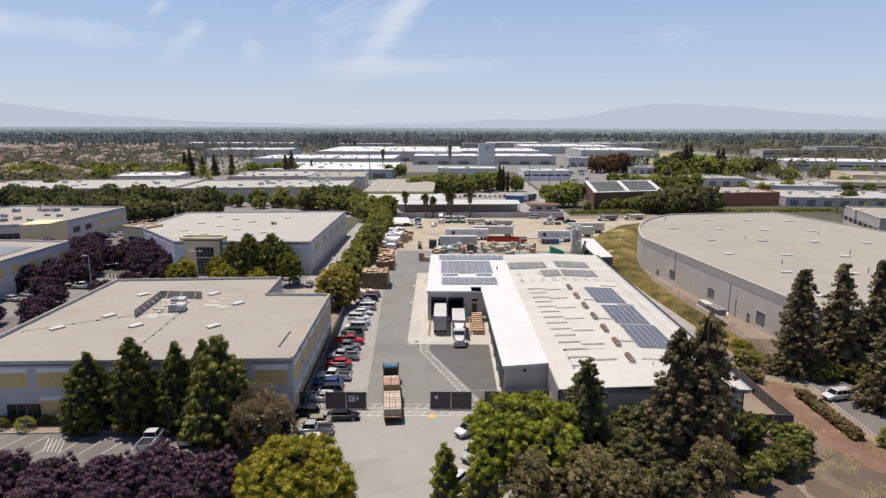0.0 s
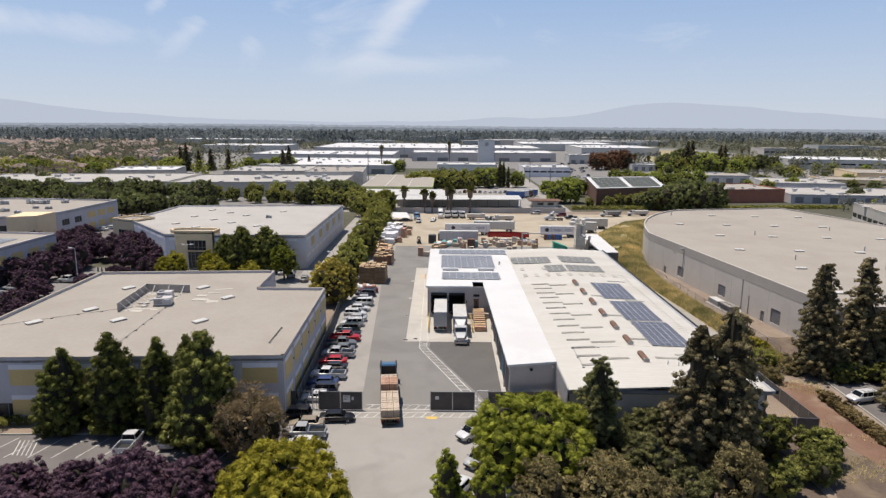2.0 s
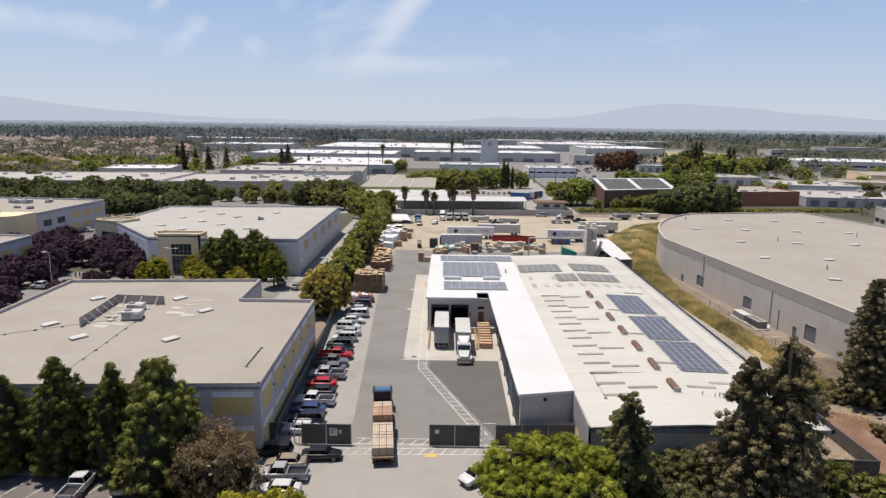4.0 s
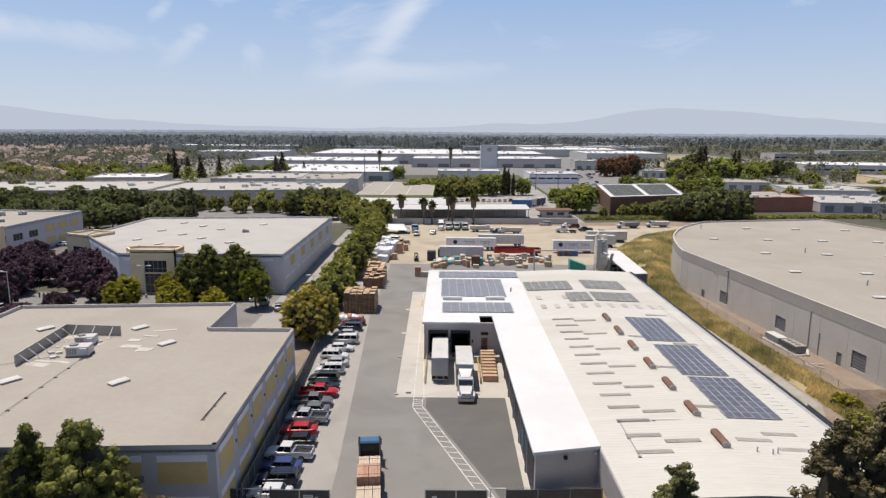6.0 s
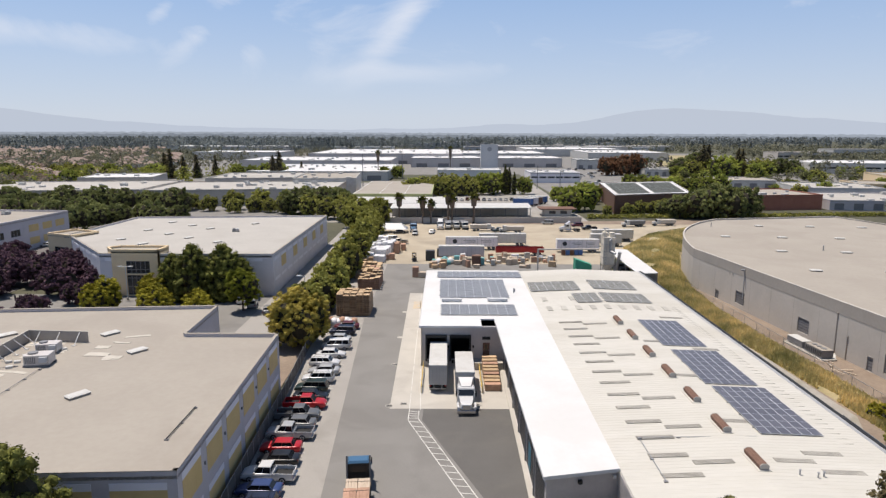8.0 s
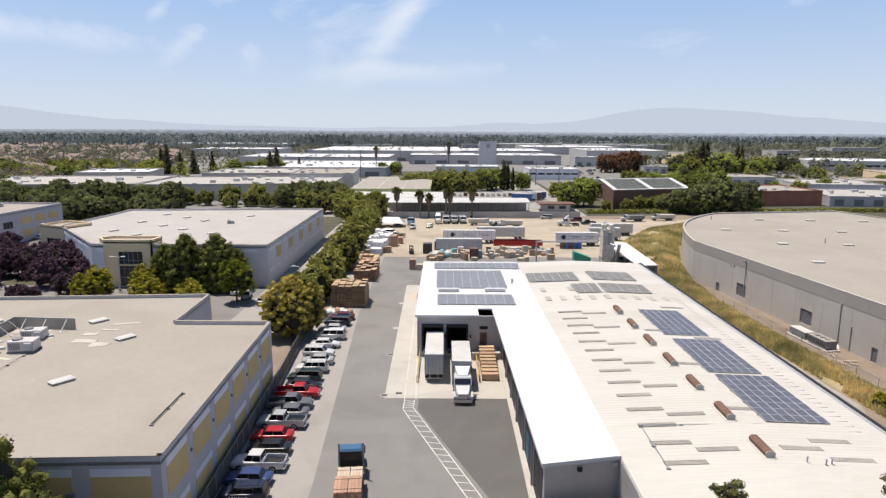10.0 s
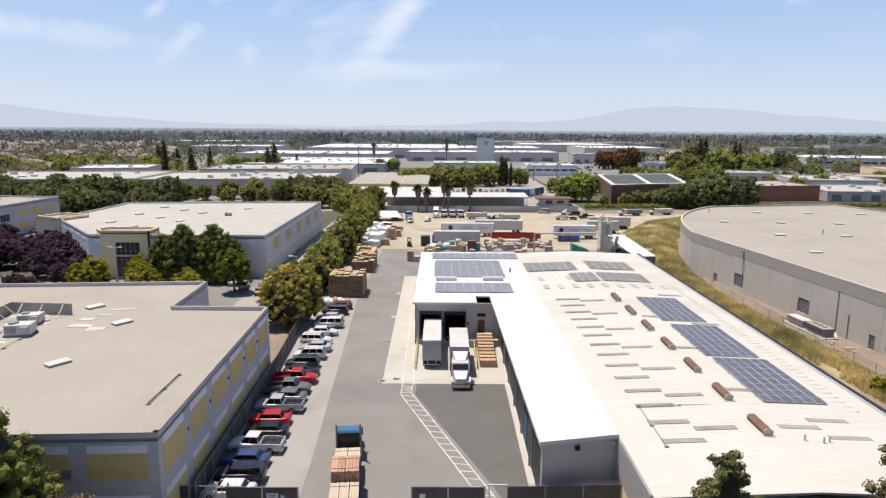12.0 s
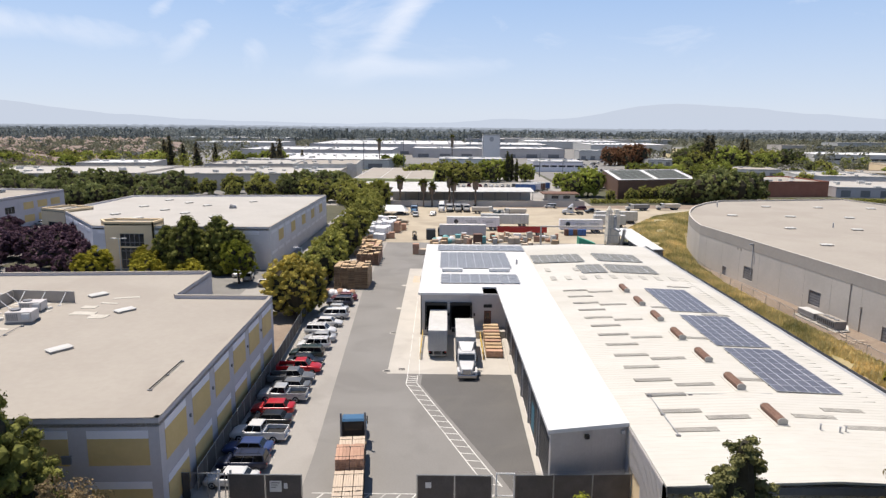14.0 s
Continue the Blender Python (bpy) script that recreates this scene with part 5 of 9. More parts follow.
def along(t):
    """Place, side direction, half width and height of the bank at t from 0 to 1."""
    k = min(len(bank_mid) - 2, int(t * (len(bank_mid) - 1)))
    f = t * (len(bank_mid) - 1) - k
    p0, p1 = Vector(bank_mid[k]), Vector(bank_mid[k + 1])
    prev, nxt = Vector(bank_mid[max(0, k - 1)]), Vector(bank_mid[min(len(bank_mid) - 1, k + 2)])
    d = ((p1 - prev) * (1 - f) + (nxt - p0) * f).normalized()
    return p0.lerp(p1, f), Vector((d.y, -d.x)), bank_w[k] * (1 - f) + bank_w[k + 1] * f, bank_h[k] * (1 - f) + bank_h[k + 1] * f


def bank_z(t, s):
    h = along(t)[3]
    return h * max(0, 1 - s * s) ** 0.8 + 0.14 * noise.noise(Vector((t * 60, s * 3, 0)))


g = Geo()
NA, NS = 120, 10
for i in range(NA + 1):
    for j in range(NS + 1):
        t, s = i / NA, -1 + 2 * j / NS
        p, d, w, h = along(t)
        g.v.append((*(p + d * s * w), bank_z(t, s) if abs(s) < 0.99 else -0.1))
for i in range(NA):
    for j in range(NS):
        a = i * (NS + 1) + j
        g.f.append((a, a + 1, a + NS + 2, a + NS + 1))
        g.m.append(0)
solid("ground_grass_bank", g, M["grass_floor"], "low bank of dry yellow grass curving round the warehouse", "grass bank", kind="structure", smooth=True)
rng = random.Random(11)
g = Geo()
for k in range(50000):
    t = rng.uniform(0.0, 0.97)
    s = rng.uniform(-0.92, 0.92)
    p, d, w, h = along(t)
    if noise.noise(Vector((p.x * 0.12, p.y * 0.12, s * 2))) < -0.45:
        continue
    p = p + d * s * w
    z = bank_z(t, s) - 0.05
    a, hh, ww = rng.uniform(0, 6.28), rng.uniform(0.35, 1.0), rng.uniform(0.1, 0.3)
    dx, dy, lx, ly = ww * math.cos(a), ww * math.sin(a), rng.uniform(-0.25, 0.25), rng.uniform(-0.25, 0.25)
    g.add([(p.x - dx, p.y - dy, z), (p.x + dx, p.y + dy, z), (p.x + lx, p.y + ly, z + hh)], [(0, 1, 2)])
g2 = Geo()
for k in range(14000):
    x, y = rng.uniform(43.5, 63), rng.uniform(58, 110)
    if noise.noise(Vector((x * 0.16, y * 0.16, 4))) < 0.06 or (x > 59.5 and 84 < y < 104.5):
        continue
    a, hh, ww = rng.uniform(0, 6.28), rng.uniform(0.12, 0.4), rng.uniform(0.03, 0.09)
    dx, dy, lx, ly = ww * math.cos(a), ww * math.sin(a), rng.uniform(-0.25, 0.25), rng.uniform(-0.25, 0.25)
    g2.add([(x - dx, y - dy, -0.03), (x + dx, y + dy, -0.03), (x + lx, y + ly, hh)], [(0, 1, 2)])
solid("weeds", g2, M["dry_grass"], "scattered dry weeds on the bare soil", "weeds", kind="stuff")
solid("dry_grass", g, M["dry_grass"], "tufts of dry yellow grass on the bank", "grass", kind="stuff")


def fence(name, pts, h, label, screened=True, pitch=3.0, barbed=False, material="chain"):
    """A chain-link fence with posts, rail and, where screened, dark privacy mesh."""
    c = pts[0]
    t = thing(name, (c[0], c[1], 0), label, "fence")
    for a, b in zip(pts, pts[1:]):
        a, b = Vector((a[0] - c[0], a[1] - c[1], 0)), Vector((b[0] - c[0], b[1] - c[1], 0))
        n = max(1, round((b - a).length / pitch))
        up = Vector((0, 0, 1))
        part("rail", Geo().tube(a + up * h, b + up * h, 0.035, n=6), M["steel"], t)
        for k in range(n + 1):
            p = a.lerp(b, k / n)
            part("post", Geo().tube(p - up * 0.1, p + up * (h + 0.08), 0.045, n=6), M["steel"], t)
        for k in range(n):
            p, q = a.lerp(b, (k + 0.02) / n), a.lerp(b, (k + 0.98) / n)
            if screened:
                part("mesh_panel", Geo().beam(p + up * (h / 2), q + up * (h / 2), 0.03, h - 0.12), M[material], t)
            else:
                g = Geo()
                m = int((q - p).length / 0.35)
                for j in range(m):
                    e = p.lerp(q, j / m)
                    f = p.lerp(q, (j + 1) / m)
                    g.beam(e + up * 0.1, f + up * (h - 0.05), 0.012, 0.012)
                    g.beam(f + up * 0.1, e + up * (h - 0.05), 0.012, 0.012)
                part("mesh_panel", g, M["steel"], t)
        if barbed:
            for dz in (0.15, 0.3):
                part("wire", Geo().tube(a + up * (h + dz), b + up * (h + dz), 0.012, n=4), M["steel"], t)
    return t


fence("boundary_fence", [(44.0, 86), (43.8, 130), (44.2, 182)], 1.9, "grey slatted chain-link fence along the warehouse's long side", material="grey")
fence("boundary_fence", [(50.2, 118), (50.0, 103), (50.2, 88.0), (44.5, 88.4)], 2.0, "dark screened fence on the slope", pitch=2.6)
fence("boundary_fence", [(-21.0, 96), (-21.85, 127.4), (-23.0, 150), (-23.6, 200), (-24.4, 222)], 2.1, "weathered dark board fence behind the parked cars", material="fence_board", pitch=2.4)
fence("wire_fence", [(60.2, 118), (59.0, 150), (57.6, 182), (58.6, 196)], 1.8, "thin wire fence posts along the dirt track", screened=False, pitch=4.5)
fence("gate_fence", [(-22.6, 94.0), (-20.9, 94.0)], 2.8, "screened yard fence beside the gate", barbed=True)
gate_l = fence("sliding_gate", [(-17.6, 93.9), (-11.4, 93.9)], 2.75, "open sliding gate with dark screen and white notices", pitch=3.1)
part("notice", Geo().box(3.5, -0.06, 1.2, 4.5, -0.03, 2.2), M["white"], gate_l, "white notice board")
part("notice", Geo().box(4.7, -0.06, 1.5, 5.0, -0.03, 2.0), M["white"], gate_l, "white notice board")
g = Geo()
for k in range(3):
    g.box(3.62, -0.068, 2.0 - 0.2 * k, 4.35 - 0.15 * k, -0.062, 2.06 - 0.2 * k)
part("writing", g, M["black"], gate_l)
gate_r = fence("sliding_gate", [(-1.7, 93.9), (4.6, 93.9)], 2.85, "dark screened sliding gate with a small white notice", pitch=3.1)
part("notice", Geo().box(0.7, -0.06, 1.7, 1.2, -0.03, 2.2), M["white"], gate_r, "small white notice")
fence("gate_fence", [(6.5, 94.0), (16.4, 94.4)], 2.85, "brown screened yard fence with barbed wire", barbed=True)
fence("wire_fence", [(-20.9, 94.0), (-17.9, 94.0)], 2.75, "see-through chain-link fence beside the gate", screened=False, pitch=1.5)
t = thing("gate_portal", (5.7, 93.9, 0), "white steel portal of the pedestrian gate", "gate")
part("post", Geo().box(-0.8, -0.06, 0, -0.7, 0.06, 3.1), M["white"], t)
part("post", Geo().box(0.7, -0.06, 0, 0.8, 0.06, 3.1), M["white"], t)
part("lintel", Geo().box(-0.7, -0.05, 3.0, 0.7, 0.05, 3.1), M["white"], t)
part("bar", Geo().box(-0.7, -0.03, 1.0, 0.7, 0.03, 1.07), M["white"], t)
t = thing("gate_portal", (-18.0, 94.2, 0), "white steel post pair of the sliding gate", "gate")
part("post", Geo().box(-0.6, -0.08, 0, -0.46, 0.08, 3.0), M["white"], t)
part("post", Geo().box(0.46, -0.08, 0, 0.6, 0.08, 3.0), M["white"], t)
part("lintel", Geo().box(-0.46, -0.06, 2.5, 0.46, 0.06, 2.6), M["white"], t)


# ---- trees ----
def leaves(rng, spots, size, out, flat=0.3):
    """Quads at the spots (place, outward): each a leaf clump, turned roughly outwards."""
    n = len(spots)
    P = np.array([s[0] for s in spots], dtype=float)
    N = np.array([s[1] for s in spots], dtype=float)
    r = np.random.RandomState(rng.randrange(1 << 30))
    N = N + r.normal(0, 0.26, (n, 3)) + np.array([0, 0, flat * 0.3])
    N /= np.linalg.norm(N, axis=1)[:, None] + 1e-9
    A = np.cross(N, r.normal(0, 1, (n, 3)))
    A /= np.linalg.norm(A, axis=1)[:, None] + 1e-9
    B = np.cross(N, A)
    s = size * r.uniform(0.6, 1.35, (n, 1))
    bend = N * s * 0.35
    v = np.stack([P - A * s * 0.5 - bend * 0.4, P - B * s * 0.36 + bend * 0.3, P + A * s * 0.5 - bend * 0.4, P + B * s * 0.36 + bend * 0.3], 1).reshape(-1, 3)
    out.v += [tuple(p) for p in v.tolist()]
    base = len(out.v) - 4 * n
    out.f += [(base + 4 * i, base + 4 * i + 1, base + 4 * i + 2, base + 4 * i + 3) for i in range(n)]
    out.m += [0] * n


PHI = (1 + math.sqrt(5)) / 2
ICO_V = [Vector(p).normalized() for p in ((-1, PHI, 0), (1, PHI, 0), (-1, -PHI, 0), (1, -PHI, 0), (0, -1, PHI), (0, 1, PHI), (0, -1, -PHI), (0, 1, -PHI), (PHI, 0, -1), (PHI, 0, 1), (-PHI, 0, -1), (-PHI, 0, 1))]
ICO_F = sorted(f for f in itertools.combinations(range(12), 3) if all((ICO_V[a] - ICO_V[b]).length < 1.1 for a, b in itertools.combinations(f, 2)))
ICO_F = [f if (ICO_V[f[1]] - ICO_V[f[0]]).cross(ICO_V[f[2]] - ICO_V[f[0]]).dot(ICO_V[f[0]]) > 0 else f[::-1] for f in ICO_F]


def clump_heart(geo, rng, c, r, squash):
    """The dense, uneven heart of a clump of leaves."""
    a = rng.uniform(0, 6.283)
    ca, sa = math.cos(a), math.sin(a)
    vs = []
    for p in ICO_V:
        q = r * rng.uniform(0.72, 1.12)
        vs.append((c.x + q * (p.x * ca - p.y * sa), c.y + q * (p.x * sa + p.y * ca), c.z + q * p.z * squash))
    geo.add(vs, ICO_F)


def clump_spots(rng, centre_, radius, n, squash=0.75, geo=None):
    """Leaves over the upper side of a clump, and its heart where geo is given."""
    out = []
    if geo:
        clump_heart(geo, rng, centre_, radius * 0.72, squash)
    for _ in range(n):
        d = Vector((rng.gauss(0, 1), rng.gauss(0, 1), rng.gauss(0.35, 0.85))).normalized()
        r = radius * rng.uniform(0.75, 1.05)
        out.append((centre_ + Vector((d.x * r, d.y * r, d.z * r * squash)), d))
    return out


def trunk_geo(rng, h, r, limbs, spread, h0=0.35):
    g = Geo()
    bend = Vector((rng.uniform(-0.15, 0.15), rng.uniform(-0.15, 0.15), 0))
    pts = [Vector((0, 0, -0.2)), Vector((0, 0, h * 0.35)) + bend * h * 0.1, Vector((0, 0, h * 0.75)) + bend * h * 0.3]
    for a, b, ra, rb in zip(pts, pts[1:], (r * 1.25, r), (r, r * 0.5)):
        g.tube(a, b, ra, rb, 8)
    for k in range(limbs):
        a = 6.283 * k / limbs + rng.uniform(-0.4, 0.4)
        s = pts[1].lerp(pts[2], rng.uniform(0, 0.9)) if k % 2 else pts[0].lerp(pts[1], rng.uniform(h0 / 0.35 * 0.9, 1) if h0 < 0.35 else 1)
        e = s + Vector((math.cos(a) * spread * rng.uniform(0.5, 0.85), math.sin(a) * spread * rng.uniform(0.5, 0.85), h * rng.uniform(0.12, 0.3)))
        g.tube(s, e, r * 0.42, r * 0.12, 6)
    return g


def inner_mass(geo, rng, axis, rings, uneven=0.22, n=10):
    """A closed, lumpy dark core, added to block light inside a crown: rings of (height, radius) round an axis."""
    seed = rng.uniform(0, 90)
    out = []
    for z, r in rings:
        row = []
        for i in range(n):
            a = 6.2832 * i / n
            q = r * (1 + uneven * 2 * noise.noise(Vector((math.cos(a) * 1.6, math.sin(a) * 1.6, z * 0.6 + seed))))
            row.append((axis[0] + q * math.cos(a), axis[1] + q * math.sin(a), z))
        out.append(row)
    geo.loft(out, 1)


def round_tree(rng, w, h, clumps, per, size, clear=0.15, fill=0.62, solid_clumps=True, lump=(0.045, 0.085)):
    """Crown of many lumps over an uneven dome, w wide, up to h high, bare up to clear * h."""
    g = Geo()
    lobes = []
    low = 0.14 if clear < 0.12 else 0.0
    for k in range(8):
        a = 6.283 * k / 7 + rng.uniform(-0.4, 0.4)
        r = w * rng.uniform(0.18, 0.31) if k else 0
        lobes.append((Vector((r * math.cos(a), r * math.sin(a), h * (rng.uniform(0.48, 0.66) - low) if k else h * 0.58)), w * rng.uniform(0.2, 0.28), h * (0.32 + low * 0.6 if k else 0.4)))
    spots = []
    for _ in range(clumps):
        c, rw, rh = rng.choice(lobes)
        d = Vector((rng.gauss(0, 1), rng.gauss(0, 1), rng.gauss(0.25, 0.9))).normalized()
        k = rng.uniform(0.74, 1.03)
        p = c + Vector((d.x * rw * k, d.y * rw * k, d.z * rh * k))
        p.z = min(max(p.z, h * clear), h)
        spots += clump_spots(rng, p, w * rng.uniform(*lump), per, 0.85, g if solid_clumps else None)
    leaves(rng, spots, size, g)
    core = []
    for c, rw, rh in lobes:
        core += [(c + Vector((q.x * rw, q.y * rw, max(h * clear - c.z, q.z * rh))) * 0.72, q) for q in (Vector((rng.gauss(0, 1), rng.gauss(0, 1), rng.gauss(0, 1))).normalized() for _ in range(40))]
    leaves(rng, core, w * 0.1, g)
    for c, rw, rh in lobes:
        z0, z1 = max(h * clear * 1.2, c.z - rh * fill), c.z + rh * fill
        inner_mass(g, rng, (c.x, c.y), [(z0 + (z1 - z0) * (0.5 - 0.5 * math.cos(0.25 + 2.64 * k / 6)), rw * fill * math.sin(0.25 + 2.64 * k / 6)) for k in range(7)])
    return g


def upright_tree(rng, w, h, clumps, per, size, point=0.75, lump=(0.06, 0.105)):
    """A dense narrow crown with several leaders."""
    g, spots, core = Geo(), [], []
    leaders = [(0, 0, 1.0)] + [(rng.uniform(-0.2, 0.2) * w, rng.uniform(-0.2, 0.2) * w, rng.uniform(0.8, 0.95)) for _ in range(3)]
    for _ in range(clumps):
        lx, ly, lh = rng.choice(leaders)
        z = rng.uniform(0.03, 1.0)
        r = 0.5 * w * (min(1, 0.62 + z * 1.5) * (1 - z ** 2.3 * point) ** 0.95) * rng.uniform(0.68, 1.12)
        r *= 0.85 + 0.3 * noise.noise(Vector((z * 5, lx, ly)))
        if z > 0.93:
            r *= 0.5
        a = rng.uniform(0, 6.283)
        p = Vector((lx * (1 - 0.4 * z) + r * math.cos(a), ly * (1 - 0.4 * z) + r * math.sin(a), z * h * lh))
        spots += clump_spots(rng, p, w * rng.uniform(*lump), per, 1.0, g)
        q = Vector((p.x * 0.6, p.y * 0.6, p.z * 0.95))
        core.append((q, Vector((math.cos(a), math.sin(a), 0.2))))
    leaves(rng, spots, size, g, 0.4)
    leaves(rng, core, w * 0.14, g)
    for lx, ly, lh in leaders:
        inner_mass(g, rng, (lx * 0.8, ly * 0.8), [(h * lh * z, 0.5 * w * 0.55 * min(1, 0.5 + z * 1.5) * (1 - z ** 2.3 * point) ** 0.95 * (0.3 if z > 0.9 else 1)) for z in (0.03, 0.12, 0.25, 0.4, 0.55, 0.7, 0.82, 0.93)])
    return g


def redwood_tree(rng, w, h, whorls, per, size):
    """A shaggy cone: tiers of limbs that end in rounded tufts."""
    g, spots = Geo(), []
    wave = rng.uniform(0, 50)
    for k in range(whorls):
        z = 0.05 + 0.94 * k / whorls
        reach = 0.5 * w * (1 - z) ** 0.6 * (0.62 + 0.4 * min(1, z * 6)) * rng.uniform(0.8, 1.08) + 0.2
        for _ in range(max(4, int(10 * (1 - z) + 3))):
            a = rng.uniform(0, 6.283)
            L = reach * rng.uniform(0.75, 1.05) * (0.92 + 0.5 * noise.noise(Vector((math.cos(a) * 1.3, math.sin(a) * 1.3, z * 7 + wave))))
            for f in ((1.0, 0.72) if z > 0.8 else (1.0, 0.74, 0.45)):
                p = Vector((math.cos(a) * L * f, math.sin(a) * L * f, z * h + 0.2 * L * f - 0.36 * L * f * f + rng.uniform(-0.2, 0.2)))
                spots += clump_spots(rng, p, (0.24 + 0.045 * w) * rng.uniform(0.7, 1.15) * (1 - 0.45 * z), per * 3, 0.85, g if f > 0.5 else None)
    leaves(rng, spots, size, g, 0.3)
    inner_mass(g, rng, (0, 0), [(h * z, (0.5 * w * (1 - z) ** 0.6 * (0.62 + 0.4 * min(1, z * 6)) + 0.2) * (0.56 - 0.2 * z)) for z in (0.05, 0.1, 0.2, 0.3, 0.4, 0.5, 0.6, 0.7, 0.8, 0.9, 0.97)], 0.3, 12)
    return g


def tree_thing(name, at, label, trunk, crown, leaf, group, category="tree", turn=0.0, bark="bark"):
    t = thing(name, at, label, category, group, turn=turn)
    if trunk:
        part("trunk", trunk, M[bark], t)
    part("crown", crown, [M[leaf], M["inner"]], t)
    return t


def plant(proto, spots, rng, s0=0.9, s1=1.1):
    for q in spots:
        x, y = q[:2]
        s = q[2] if len(q) > 2 else rng.uniform(s0, s1)
        copy_thing(proto, pose(x, y, 0, 0, 0, rng.uniform(0, 360)) @ Matrix.Diagonal((s, s, s * rng.uniform(0.94, 1.06), 1)))


rng = random.Random(21)
G_ROW = "upright trees along the wall"
for k, (x, y, h, w) in enumerate(((-49.3, 86.6, 11.4, 6.2), (-43.1, 86.7, 13.3, 6.4), (-36.9, 86.9, 12.7, 5.6), (-33.0, 87.0, 13.1, 5.6), (-29.5, 82.6, 15.0, 9.0))):
    tree_thing("upright_tree", (x, y, 0), "tall dense dark green upright tree beside the wall", trunk_geo(rng, h, 0.22, 4, 1.0, 0.1), upright_tree(rng, w * 1.08, h, 560, 40, 0.2, 0.78, (0.045, 0.085)), "leaf_dark", G_ROW, turn=60 * k)
G_RW = "redwood trees by the dirt slope"
for k, (x, y, h, w) in enumerate(((61.4, 108.9, 19.2, 9.6), (69.2, 110.6, 19.7, 9.4), (75.6, 110.4, 20.4, 9.6), (67.4, 94.6, 13.6, 8.8), (81.5, 109.5, 19, 9.6))):
    tree_thing("redwood_tree", (x, y, 0), "tall dark redwood with shaggy drooping branches", trunk_geo(rng, h * 1.25, 0.3, 0, 1.0), redwood_tree(rng, w, h, 42, 7, 0.26), "leaf_redwood", G_RW, turn=50 * k)
tree_thing("redwood_tree", (29.9, 78.3, 0), "tall dark evergreen of a leaning pair at the warehouse end", trunk_geo(rng, 22, 0.35, 0, 1.0), redwood_tree(rng, 11.4, 18.0, 44, 10, 0.23), "leaf_redwood", G_RW)
tree_thing("redwood_tree", (33.0, 77.6, 0), "tallest dark evergreen of a pair at the warehouse end", trunk_geo(rng, 24, 0.38, 0, 1.0), redwood_tree(rng, 11.2, 20.2, 48, 10, 0.23), "leaf_redwood", G_RW)
tree_thing("conifer", (18.8, 80.3, 0), "slender dark conifer in front of the warehouse", trunk_geo(rng, 16, 0.25, 0, 1.0), redwood_tree(rng, 7.8, 13.4, 36, 9, 0.22), "leaf_shade", G_RW)
tree_thing("broadleaf_tree", (11.3, 78.2, 0), "broad round tree with bright yellow-green crown", trunk_geo(rng, 8.5, 0.35, 6, 5.0), round_tree(rng, 15.6, 9.4, 950, 44, 0.22, 0.04, lump=(0.026, 0.05)), "leaf_lime", "round trees near the gate")
tree_thing("broadleaf_tree", (-16.3, 68.0, 0), "broad low tree with dense yellow-green crown", trunk_geo(rng, 8, 0.35, 6, 5.0), round_tree(rng, 15.2, 7.6, 950, 44, 0.22, 0.04, lump=(0.026, 0.05)), "leaf_yellow", "round trees near the gate")
tree_thing("young_tree", (0.5, 66.8, 0), "young tree with bright lime-green upright crown", trunk_geo(rng, 8, 0.13, 4, 1.0, 0.1), upright_tree(rng, 3.7, 8.4, 300, 30, 0.2, 0.75, (0.05, 0.09)), "leaf_lime", "young lime-green trees")
tree_thing("young_tree", (4.7, 66.0, 0), "young tree with bright lime-green bushy crown", trunk_geo(rng, 7.5, 0.13, 4, 1.0, 0.1), upright_tree(rng, 4.6, 7.8, 320, 30, 0.2, 0.75, (0.05, 0.09)), "leaf_lime", "young lime-green trees")
tree_thing("broadleaf_tree", (-23.4, 80.8, 0), "thin olive-brown tree with sparse dry leaves", trunk_geo(rng, 9, 0.2, 7, 3.0), round_tree(rng, 9.0, 9.9, 380, 40, 0.19, 0.06, 0.45, False), "leaf_tan", "dry trees")
G_SH = "dry shrubs and small trees in front of the warehouse"
